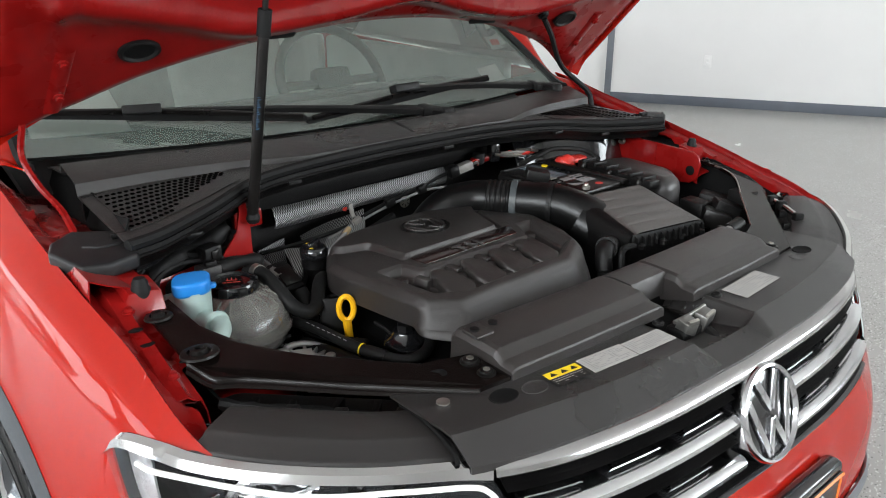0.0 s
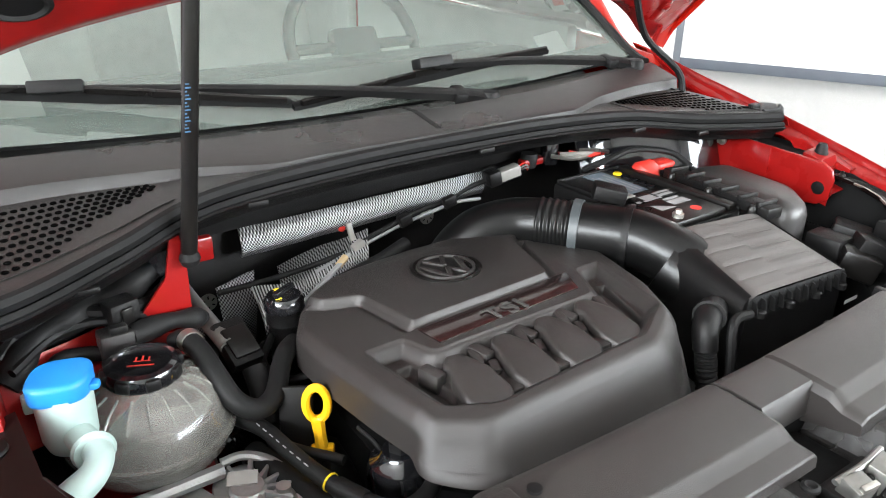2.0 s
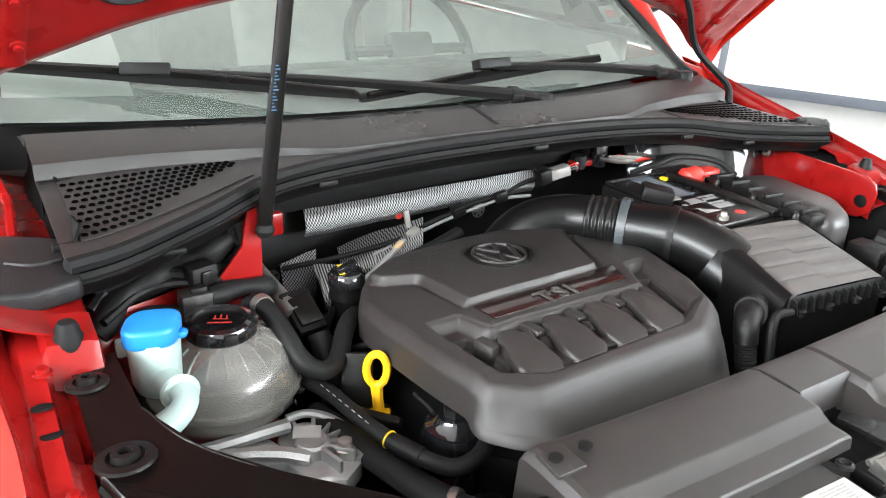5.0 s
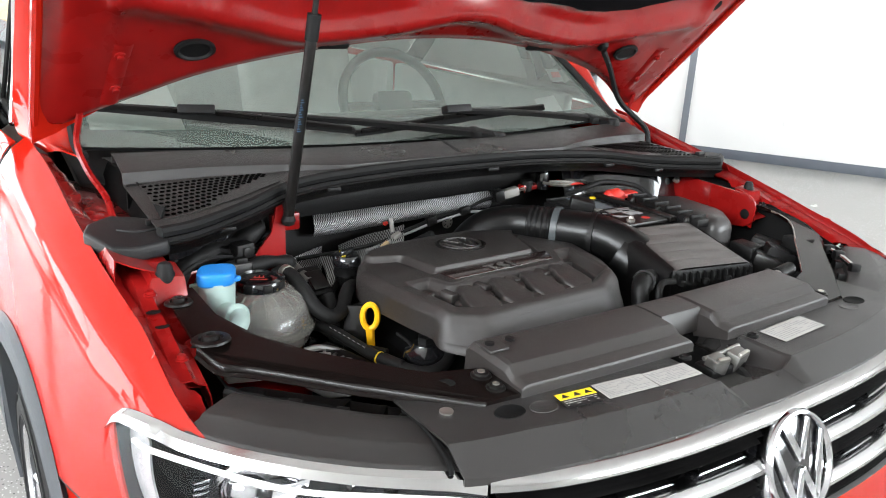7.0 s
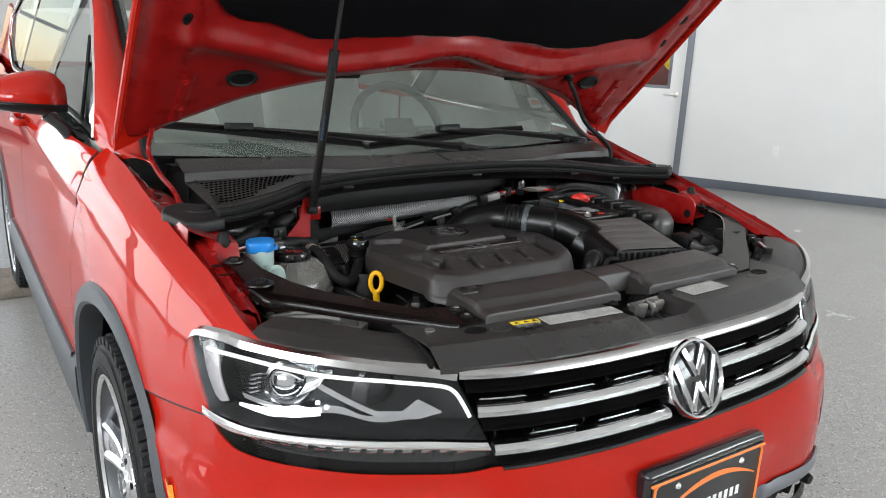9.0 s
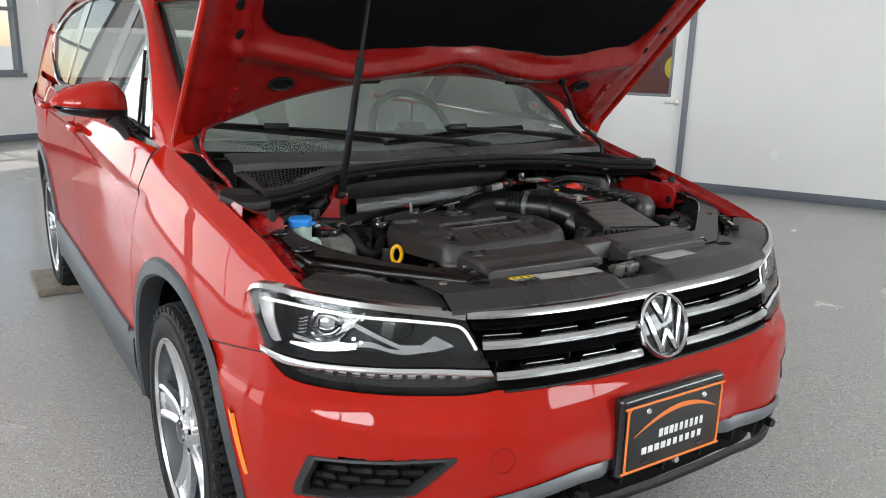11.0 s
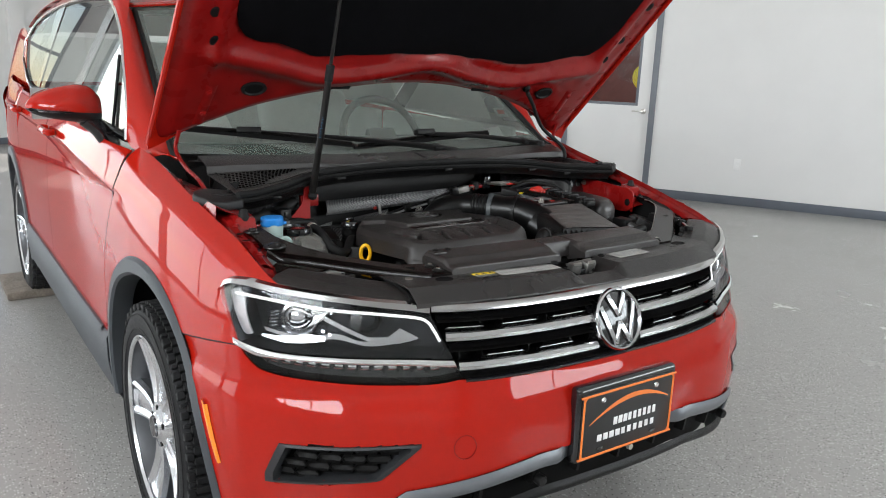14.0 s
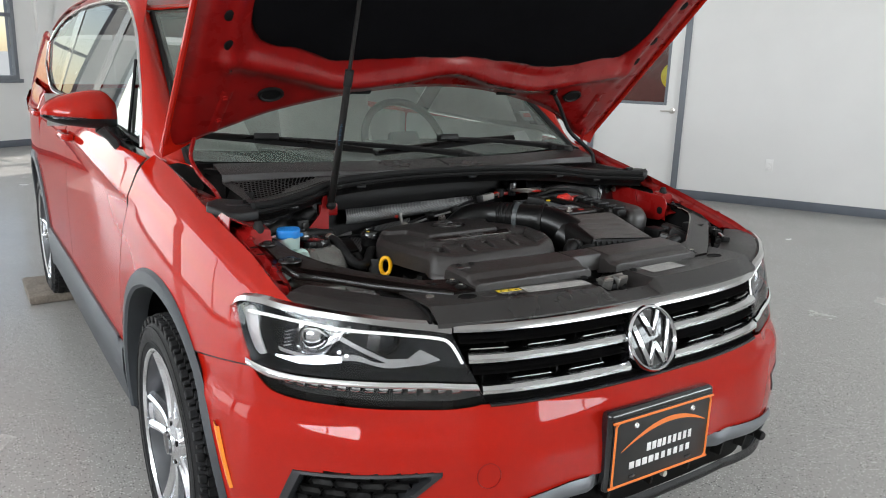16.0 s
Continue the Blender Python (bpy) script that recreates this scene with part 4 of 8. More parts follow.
    for k in range(5):
        a = 2 * math.pi * k / 5 + 0.95
        part("wheel_bolt", turned([(0, 0.004), (0.008, 0.004), (0.009, -0.012)], 10, rot @ Matrix.Rotation(a, 4, "Z") @ pose(0, 0.052, -0.012)), DARK, w)
    return w


for s in (-1, 1):
    for y in (HUB, HUB2):
        wheel(s, y)

# ---- cabin shell ----


def pillar(y, z):
    """Half width of the greenhouse."""
    h = max(z - 1.107, 0)
    return 0.79 - 0.20 * h - 0.07 * h * h - 0.01 * max(y - 2.6, 0) ** 2


roofline = graph([0.70, 0.86, 1.3, 1.9, 2.6, 3.1, 3.5], [1.455, 1.540, 1.605, 1.635, 1.625, 1.58, 1.50])
for s, nm in SIDES:
    # windows on each side, with chrome surround and black pillars
    top = [(0.372, 1.125), (0.41, 1.205), (0.535, 1.312), (0.70, 1.440), (0.90, 1.528), (1.05, 1.548), (1.45, 1.566), (2.1, 1.556), (2.7, 1.500), (3.05, 1.40)]
    low = [(0.36, 1.104), (0.6, 1.112), (1.0, 1.125), (1.4, 1.135), (1.8, 1.146), (2.2, 1.158), (2.6, 1.175), (3.0, 1.30)]
    a, b = spline(low, 60), spline(top, 60)
    def glass_run(name, i0, i1, mat, o, k=8):
        rows = [[(s * (pillar(*(p + (q - p) * f)) + o), *(p + (q - p) * f)) for p, q in zip(a[i0:i1], b[i0:i1])] for f in np.linspace(0.0, 1, k)]
        return part(name, sheet(rows), mat, car)
    for i0, i1 in ((0, 25), (27, 45), (46, 60)):
        glass_run("side_window", i0, i1, SIDE, -0.006)
    for i0, i1 in ((24, 28), (44, 47)):
        glass_run("window_pillar", i0, i1, GLOSS, -0.003)
    loop = [(s * (pillar(*q) + 0.002), *q) for q in list(a) + list(b[::-1]) + [a[0]]]
    part("window_trim", tube(loop, 0.0065, 150, 6, cap=False), CHROME, car)
    part("window_seal", tube([(s * (pillar(*q) - 0.002), q[0] + 0.02 * (0 if i else 1), q[1] + 0.012) for i, q in enumerate(a)], 0.006, 60, 5), RUBBER, car)
    part("quarter_light_bar", tube([(s * pillar(0.56, 1.115), 0.56, 1.117), (s * pillar(0.66, 1.35), 0.64, 1.35)], 0.0055, 8, 6), RUBBER, car)
    # red frame over the windows, from the screen pillar back
    frame_rows = []
    for i in range(20, 60):
        y, z = b[i]
        x = pillar(y, z)
        g = min(1.0, 0.25 + (i - 20) / 12)
        frame_rows.append([(s * (x + 0.006), y, z), (s * (x - 0.004 * g), y - 0.01 * g, z + 0.02 * g), (s * (x - 0.030 * g), y - 0.01 * g, z + 0.042 * g), (s * (x - 0.085 * g), y + 0.01 * g, z + 0.058 * g)])
    part("roof_side", thick(sheet(frame_rows), 0.003), RED, car, sharp=60)
    crown = graph([2.4, 2.6, 2.82, 2.93, 3.06, 3.3, 3.5, 3.70], [1.166, 1.178, 1.255, 1.36, 1.45, 1.48, 1.43, 1.16])
    quarter = [[(s * (pillar(y, 1.10 + (crown(y) - 1.10) * f) + 0.003), y, 1.10 + (crown(y) - 1.10) * f) for y in np.linspace(2.4, 3.70, 32)] for f in np.linspace(0, 1, 7)]
    quarter.insert(0, [flank_at((y, 1.06), s, 0.001) for y in np.linspace(2.4, 3.70, 32)])
    part("quarter_panel", thick(sheet(quarter), 0.003), RED, car, sharp=60)
    wa = spline([(0.700, 0.10, 1.070), (0.712, 0.185, 1.083), (0.696, 0.33, 1.180), (0.672, 0.54, 1.312), (0.652, 0.72, 1.420), (0.642, 0.84, 1.500)], 30)
    wb = spline([(0.755, 0.20, 1.072), (0.788, 0.352, 1.094), (0.777, 0.395, 1.200), (0.747, 0.530, 1.315), (0.716, 0.692, 1.442), (0.702, 0.86, 1.520)], 30)
    rows = []
    for f in np.linspace(0, 1, 9):
        rows.append([(s * (p[0] + (q[0] - p[0]) * f + 0.004 * math.sin(f * math.pi)), p[1] + (q[1] - p[1]) * f - 0.016 * math.sin(f * math.pi), p[2] + (q[2] - p[2]) * f + 0.014 * math.sin(f * math.pi)) for p, q in zip(wa, wb)])
    part("screen_pillar", thick(sheet(rows), 0.003), RED, car, sharp=60)
    part("screen_moulding", tube([(s * (p[0] - 0.006), p[1], p[2] + 0.002) for p in wa[3:]], 0.010, 40, 6), RUBBER, car)

# roof skin round a glazed roof panel
def roof_at(x, y, dz=0.0, drop=0.06):
    zt = roofline(y)
    hw = pillar(y, zt - drop) - 0.05
    return (x * hw, y, zt + 0.012 - 0.03 * x ** 4 + dz)


def roof_piece(name, x0, x1, y0, y1, mat, dz=0.0, t=0.006):
    bm = sheet([[roof_at(x, y, dz) for x in np.linspace(x0, x1, 9)] for y in np.linspace(y0, y1, 14)])
    return part(name, thick(bm, t) if t else bm, mat, car)


for x0, x1, y0, y1 in ((-1, 1, 0.84, 1.12), (-1, -0.72, 1.12, 2.5), (0.72, 1, 1.12, 2.5), (-1, 1, 2.5, 3.45)):
    roof_piece("roof", x0, x1, y0, y1, RED)
    roof_piece("headliner", x0 * 0.97, x1 * 0.97, y0 + 0.02, y1, LIGHT_CLOTH, -0.045, 0)
roof_piece("roof_window", -0.72, 0.72, 1.12, 2.5, SIDE, 0.0, 0)

# windscreen
def screen(u, v, o=0.0):
    """u: -1..1 across, v: 0..1 from the cowl up to the roof."""
    yb = 0.115 + 0.070 * u * u
    yt = 0.82 + 0.04 * u * u
    hw = 0.712 + (0.638 - 0.712) * v
    return (u * hw, yb + (yt - yb) * v - o * 0.5, 1.068 + 0.015 * u * u + (1.535 - 1.068) * v - 0.032 * u * u * v + 0.012 * math.sin(v * math.pi) * (1 - u * u) + o)


part("windscreen", sheet([[screen(u, v) for u in np.linspace(-1, 1, 25)] for v in np.linspace(0, 1, 14)]), SCREEN, car, "clear laminated windscreen")
edge = None
for u0, u1, v0, v1 in ((-1.0, -0.955, 0.0, 1.0), (0.955, 1.0, 0.0, 1.0), (-1, 1, 0.95, 1.0), (-1, 1, 0.0, 0.07)):
    edge = sheet([[screen(u, v, -0.006) for u in np.linspace(u0, u1, 24 if u1 - u0 > 1 else 3)] for v in np.linspace(v0, v1, 14 if v1 - v0 > 0.5 else 3)], bm=edge)
part("windscreen_border", edge, DARK, car, "black ceramic border of the windscreen")
# rear of the car
def gate_at(x, f):
    return (x * (0.80 - 0.46 * max(f - 0.58, 0)), 3.72 + 0.06 * (1 - x * x) - 0.34 * max(f - 0.5, 0), 0.4 + 1.08 * f)


part("tailgate", thick(sheet([[gate_at(x, f) for x in np.linspace(-1, 1, 13)] for f in np.linspace(0, 0.70, 10)]), 0.006), RED, car)
part("rear_window", sheet([[gate_at(x, f) for x in np.linspace(-0.9, 0.9, 9)] for f in np.linspace(0.70, 0.97, 5)]), SIDE, car)
for s in (-1, 1):
    rows = [[flank_at((y, z), s, o) for y in np.linspace(3.32, 3.66, 8)] for z, o in ((1.0, 0.0), (1.01, 0.012), (1.08, 0.016), (1.13, 0.012), (1.14, 0.0))]
    part("tail_lamp", sheet(rows), TAIL, car)
part("underbody", block(-0.70, 0.70, -0.55, 3.6, 0.20, 0.30, 0.02), DARK, car)
part("cabin_floor", block(-0.72, 0.72, 0.5, 3.6, 0.31, 0.36, 0.0), CLOTH, car)

# ---- door mirror ----
for s in (-1, 1):
    mirror = new("door_mirror")
    mirror.parent = car
    mirror.location = (s * 0.915, 0.54, 1.195)
    mirror.scale = (-s, 1, 1)              # built for the car's right: own x points towards the car
    top_z = graph([0, 0.06, 0.2, 0.45, 0.7, 0.88, 1.0], [0.000, 0.018, 0.038, 0.055, 0.063, 0.056, 0.030])
    low_z = graph([0, 0.1, 0.3, 0.6, 0.85, 1.0], [-0.012, -0.028, -0.040, -0.050, -0.056, -0.054])
    deep = graph([0, 0.06, 0.25, 0.6, 0.9, 1.0], [0.012, 0.040, 0.074, 0.094, 0.080, 0.058])
    upper, lower = [], []
    for f in np.linspace(0, 1, 26):
        x, zs = -0.112 + 0.205 * f, -0.010 - 0.012 * f
        hi, lo, dy = max(top_z(f), zs + 0.004), min(low_z(f), zs - 0.004), deep(f)
        upper.append([(x, 0.052, zs + (hi - zs) * 0.80)] + [(x, 0.050 - dy * math.cos(a) ** 0.75, zs + (hi - zs) * math.sin(a)) for a in np.linspace(radians(88), 0, 14)])
        lower.append([(x, 0.050 - dy * 0.985 * math.cos(a) ** 0.6, zs + (lo - zs) * math.sin(a)) for a in np.linspace(0, radians(88), 10)] + [(x, 0.052, zs + (lo - zs) * 0.9)])
    part("mirror_shell", thick(sheet(upper), 0.003), RED, mirror, "red painted mirror shell", sharp=60)
    part("mirror_base", thick(sheet(lower), 0.003), BLACK, mirror, "black lower mirror housing", sharp=60)
    part("mirror_glass", sheet([[(x, 0.056, z) for x in np.linspace(-0.095, 0.08, 4)] for z in (-0.045, 0.05)]), CHROME, mirror)
    part("turn_lamp", tube([(-0.106, 0.004, -0.012), (-0.08, -0.022, -0.014), (-0.04, -0.036, -0.016), (0.0, -0.043, -0.018)], 0.0050, 24, 6), LENS, mirror, "clear turn lamp strip")
    part("mirror_arm", tube([(0.045, 0.0, -0.040), (0.078, 0.004, -0.066), (0.100, 0.010, -0.094), (0.118, 0.02, -0.116)], lambda f: 0.026 + 0.004 * f, 12, 14), GLOSS, mirror, "gloss black mirror foot")

# ---- headlamps, grille, emblem, plate ----
GLOW = material("lit_lamp_element", (0.92, 0.96, 1.0), 0.3, emit=1.6)
DRL = material("lit_daytime_strip", (1.0, 1.0, 0.98), 0.3, emit=0.5)
PALE_REFLECTOR = material("pale_fluted_reflector", (0.72, 0.73, 0.74), 0.38, 0.6, vary=0.25, scale=60, bump=0.8, bump_scale=160)
LAMP_IN = material("lamp_dark_bezel", (0.030, 0.032, 0.037), 0.22, 0.5, vary=0.2, scale=40)
STRIP = material("satin_bright_strip", (0.52, 0.515, 0.51), 0.16, 1.0, vary=0.08, scale=25)


def along(points, n):
    """n places along straight runs through the points."""
    p = np.array(points, float)
    t = np.linspace(0, len(p) - 1, n)
    return np.stack([np.interp(t, range(len(p)), p[:, c]) for c in (0, 1)], 1)


def band(lower, upper, sg, off, n=44, k=6, curve=0.0, straight=False):
    """A strip on the nose between two curves of (way round, height); curve: how far its middle stands proud."""
    a, b = (along(lower, n), along(upper, n)) if straight else (spline(lower, n), spline(upper, n))
    rows = []
    for f in np.linspace(0, 1, k):
        rows.append([front(sg * q[0], q[1], off + curve * math.sin(f * math.pi)) for q in a + (b - a) * f])
    return sheet(rows)


LT = [(1.058, 0.862), (1.022, 0.884), (0.95, 0.892), (0.869, 0.889), (0.712, 0.876), (0.61, 0.865), (0.512, 0.853)]
LB = [(0.958, 0.773), (0.91, 0.774), (0.847, 0.772), (0.70, 0.770), (0.559, 0.766), (0.457, 0.762)]
for sg in (-1, 1):
    lamp = part("headlamp", thick(band(LB, LT, sg, -0.075), 0.004), LAMP_IN, car, "clear headlamp with bright daytime strip and dark bezel")
    rows = []
    edge_loop = [np.array(q) for q in list(spline(LB, 40)) + list(spline(LT, 40)[::-1])]
    edge_loop.append(edge_loop[0])
    rows = [[front(sg * q[0], q[1], o) for q in edge_loop] for o in (-0.003, -0.03, -0.075)]
    part("lamp_bowl", sheet(rows), LAMP_IN, lamp)
    lens = part("lens", band(LB, LT, sg, 0.0, curve=0.003), LENS, lamp, "clear moulded lens")
    lens.visible_shadow = False
    top_edge = spline([(1.047, 0.874), (1.028, 0.896), (0.955, 0.906), (0.869, 0.903), (0.712, 0.890), (0.61, 0.880), (0.510, 0.870)], 44)
    low_edge = spline(LT, 44)
    strip_rows = [[front(sg * q[0], q[1], 0.002) for q in low_edge], [front(sg * q[0], q[1] + 0.002, 0.008) for q in low_edge], [front(sg * q[0], q[1] - 0.002, 0.008) for q in top_edge],
                  [front(sg * q[0], q[1] + 0.002, 0.001) for q in top_edge], [front(sg * q[0], q[1] - 0.004, -0.006) for q in top_edge]]
    part("top_strip", sheet(strip_rows), STRIP, lamp, "pale bright strip over the lamp")
    part("middle_strip", thick(band([(0.955, 0.765), (0.90, 0.7575), (0.847, 0.757), (0.70, 0.757), (0.559, 0.752), (0.450, 0.747)], [(0.975, 0.781), (0.92, 0.775), (0.847, 0.770), (0.70, 0.768), (0.559, 0.764), (0.457, 0.760)], sg, 0.003, curve=0.004), 0.006), CHROME, lamp, "chrome strip below the lamp")
    low_a = [(0.916, 0.746), (0.87, 0.731), (0.743, 0.724), (0.535, 0.718), (0.443, 0.726)]
    low_b = [(0.945, 0.763), (0.847, 0.755), (0.70, 0.755), (0.559, 0.750), (0.450, 0.745)]
    part("indicator_bowl", thick(band(low_a, low_b, sg, -0.028), 0.003), GLOSS, lamp)
    ll = part("indicator_lens", band(low_a, low_b, sg, 0.0), LENS, lamp, "clear indicator lens")
    ll.visible_shadow = False
    for k in range(13):
        s = sg * (0.50 + 0.030 * k)
        z = 0.742 + 0.008 * k / 13
        m = Matrix.Translation(front(s, z, -0.017))
        part("indicator_cell", block(-0.010, 0.010, -0.005, 0.005, -0.005, 0.005, 0.0025, m @ pose(0, 0, 0, 0, 0, sg * (12 + 3.6 * k))), CHROME, lamp)
        part("cell_divider", block(-0.0015, 0.0015, -0.006, 0.006, -0.010, 0.010, 0.0004, Matrix.Translation(front(s + sg * 0.015, z, -0.014)) @ pose(0, 0, 0, 0, 30, sg * (12 + 3.6 * k))), GLOSS, lamp)
    # daytime strip: along the top, round the inner corner and down
    drl = [front(sg * s, z, -0.006) for s, z in ((1.00, 0.868), (0.94, 0.872), (0.757, 0.861), (0.62, 0.8515), (0.54, 0.8425), (0.515, 0.834), (0.499, 0.815), (0.487, 0.796))]
    part("daytime_strip", tube(drl, 0.0034, 60, 6), DRL, lamp, "lit white daytime strip")
    part("lamp_shelf", thick(band([(0.90, 0.800), (0.80, 0.790), (0.72, 0.795), (0.64, 0.782), (0.55, 0.790)], [(0.91, 0.808), (0.80, 0.798), (0.72, 0.806), (0.66, 0.792), (0.55, 0.797)], sg, -0.028, 30, 3), 0.03), CHROME_SATIN, lamp)
    part("inner_bar", thick(band([(0.752, 0.836), (0.70, 0.815), (0.645, 0.796), (0.60, 0.791), (0.575, 0.790), (0.535, 0.799)], [(0.748, 0.844), (0.70, 0.824), (0.645, 0.804), (0.60, 0.803), (0.575, 0.820), (0.535, 0.801)], sg, -0.016, 41, 3, straight=True), 0.004), CHROME_SATIN, lamp)
    for s0, z0, r, lit in ((0.825, 0.830, 0.033, True), (0.655, 0.832, 0.027, False)):
        d = front(sg * s0, z0, -0.01) - front(sg * s0, z0, -0.05)
        ax = Vector(d).normalized().lerp(Vector((0, -1, 0)), 0.5)
        m = Matrix.Translation(front(sg * s0, z0, -0.052)) @ ax.to_track_quat("Z", "Y").to_matrix().to_4x4()
        hold = part("projector", turned([(r * 1.25, -0.02), (r * 1.25, 0.012), (r * 1.08, 0.016), (r, 0.008)], 28, m, caps=False), CHROME_SATIN if lit else GLOSS, lamp)
        for j in range(7 if not lit else 0):
            part("lamp_louvre", block(-0.0012, 0.0012, -0.004, 0.004, -0.016, 0.016, 0.0004, Matrix.Translation(front(sg * (0.690 - 0.004 * j), 0.836 - 0.001 * j, -0.024)) @ pose(0, 0, 0, 0, 12, 0)), CHROME_SATIN, lamp)
        part("projector_lens", turned([(r, 0.004), (r * 0.9, 0.018), (r * 0.6, 0.027), (r * 0.25, 0.031), (0, 0.032)], 28, m), CHROME if lit else LAMP_IN, hold)
    wedge = band([(0.905, 0.791), (0.84, 0.784), (0.79, 0.787), (0.745, 0.793)], [(0.905, 0.795), (0.84, 0.797), (0.79, 0.806), (0.748, 0.802)], sg, -0.020, 31, 4, straight=True)
    part("lit_shelf", thick(wedge, 0.002), GLOW, lamp, "lit white lamp shelf")
    for s0, z0, w in ((0.752, 0.812, 0.0035), (0.736, 0.806, 0.003)):
        m = Matrix.Translation(front(sg * s0, z0, -0.022))
        part("lit_element", block(-w, w, -0.003, 0.003, -0.003, 0.003, 0.0015, m @ pose(0, 0, 0, 0, 0, sg * 30)), GLOW, lamp, "lit white lamp element")
    for k in range(5):
        m = Matrix.Translation(front(sg * (0.885 - 0.0 * k), 0.842 - k * 0.007, -0.03))
        part("lamp_fin", block(-0.009, 0.009, -0.004, 0.004, -0.0016, 0.0016, 0.0006, m), CHROME_SATIN, lamp)
    facet = band([(0.80, 0.812), (0.765, 0.826), (0.735, 0.846)], [(0.80, 0.852), (0.765, 0.856), (0.735, 0.858)], sg, -0.034, 21, 4, -0.006, straight=True)
    part("inner_reflector", thick(facet, 0.002), CHROME, lamp, "folded chrome reflector")
    ref = band([(0.975, 0.790), (0.955, 0.785), (0.935, 0.790)], [(1.046, 0.860), (1.02, 0.872), (0.990, 0.864)], sg, -0.022, 14, 14, 0.004)
    part("side_reflector", thick(ref, 0.003), PALE_REFLECTOR, lamp, "fluted side reflector")

# grille
grille = part("grille", thick(sheet([[front(s, z, -0.055) for s in np.linspace(-0.515 + (0.868 - z) * 0.5, 0.515 - (0.868 - z) * 0.5, 40)] for z in np.linspace(0.715, 0.872, 8)]), 0.004), DARK, car, "black slatted grille with bright strips and an emblem")


def grille_end(z):
    return 0.505 - (0.862 - z) * 0.50


def bar(name, z, high, s0, s1, mat, proud, depth, label=""):
    """A strip across the grille with a rounded face and a depth to it."""
    rows = []
    prof = ((-0.5, -depth), (-0.5, 0.0), (-0.32, proud), (0.1, proud + 0.003), (0.42, proud - 0.001), (0.5, 0.0), (0.5, -depth))
    for s in np.linspace(s0, s1, 40):
        rows.append([front(s, z + h * high, o) for h, o in prof])
    bm = sheet(rows)
    for r in (0, -1):
        pts = [v for v in bm.verts]
        n = len(prof)
        bm.faces.new(pts[:n] if r == 0 else pts[-n:][::-1])
    return part(name, bm, mat, grille, label)


rows = [[front(s, z, o) for z, o in ((0.853, -0.02), (0.855, 0.004), (0.858, 0.010), (0.866, 0.0115), (0.8705, 0.008), (0.8725, 0.0), (0.873, -0.012))] for s in np.linspace(-0.508, 0.508, 60)]
part("top_strip", thick(sheet(rows), 0.003), STRIP, grille, "broad chrome strip along the hood line")
for z in (0.806, 0.747):
    for sg in (-1, 1):
        bar("grille_strip", z, 0.019, sg * 0.07, sg * (grille_end(z) - 0.002), CHROME_SATIN, 0.006, 0.035, "bright grille strip")
for z in (0.838, 0.780, 0.728):
    bar("grille_slat", z, 0.008, -grille_end(z), grille_end(z), BLACK, -0.02, 0.03)
for z in (0.824, 0.765):
    for k in range(3):
        for sg in (-1, 1):
            s0 = 0.095 + 0.142 * k + (0.045 if z < 0.8 else 0.0)
            if s0 + 0.07 > grille_end(z):
                continue
            # a bright sliver with slanted ends on a dark shelf
            rows = [[front(sg * (s0 + 0.018 * h / 0.008 * (1 - 2 * e) + 0.088 * e), z + h, o) for h, o in ((-0.003, -0.03), (-0.0022, -0.004), (0.0005, -0.003), (0.0042, -0.014), (0.0044, -0.03))] for e in np.linspace(0, 1, 8)]
            part("grille_dash", sheet(rows), CHROME_SATIN, grille, "short bright dash")
for k in range(-7, 8):
    if k:
        part("grille_rib", sheet([[front(k * 0.062 + d, z, o) for d, o in ((-0.003, -0.054), (-0.002, -0.028), (0.002, -0.028), (0.003, -0.054))] for z in (0.722, 0.79, 0.858)]), BLACK, grille)
rows = [[front(s, 0.7175 + h, o) for h, o in ((-0.004, -0.03), (-0.003, 0.001), (0.0, 0.004), (0.003, 0.001), (0.004, -0.03))] for s in np.linspace(-0.43, 0.43, 40)]
part("grille_sill", sheet(rows), GLOSS, grille)

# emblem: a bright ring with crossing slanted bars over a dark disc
EMBLEM = material("bright_emblem_metal", (0.52, 0.52, 0.53), 0.12, 1.0, vary=0.05, scale=40)
em = Matrix.Translation(front(0.002, 0.797, 0.006)) @ pose(0, 0, 0, 70)
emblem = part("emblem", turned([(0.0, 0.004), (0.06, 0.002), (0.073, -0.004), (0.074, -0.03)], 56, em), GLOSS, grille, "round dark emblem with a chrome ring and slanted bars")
part("emblem_ring", turned([(0.074, -0.012), (0.0745, 0.004), (0.0715, 0.009), (0.068, 0.010), (0.0645, 0.006), (0.0635, 0.002)], 64, em, caps=False), EMBLEM, emblem)


def stroke(p, q, w, h0=0.003, h1=0.0085):
    p, q = np.array(p), np.array(q)
    d = (q - p) / np.linalg.norm(q - p)
    n = np.array([-d[1], d[0]]) * w / 2
    return prism([p - n, q - n, q + n, p + n], h0, h1, 0.0012, em)


for p, q in (((-0.027, 0.058), (0.0, 0.006)), ((0.027, 0.058), (0.0, 0.006)), ((-0.054, 0.034), (-0.023, -0.056)), ((0.054, 0.034), (0.023, -0.056)), ((-0.023, -0.056), (0.0, -0.008)), ((0.023, -0.056), (0.0, -0.008))):
    part("emblem_bar", stroke(p, q, 0.0128), EMBLEM, emblem)

# plate in its bracket
pl = Matrix.Translation((-0.008, -0.966, 0.582)) @ pose(0, 0, 0, 90, 0, 0)
plate = part("plate_bracket", block(-0.163, 0.163, -0.088, 0.096, -0.03, 0.002, 0.011, pl, seg=3), GLOSS, car, "black plate bracket with a dealer plate")
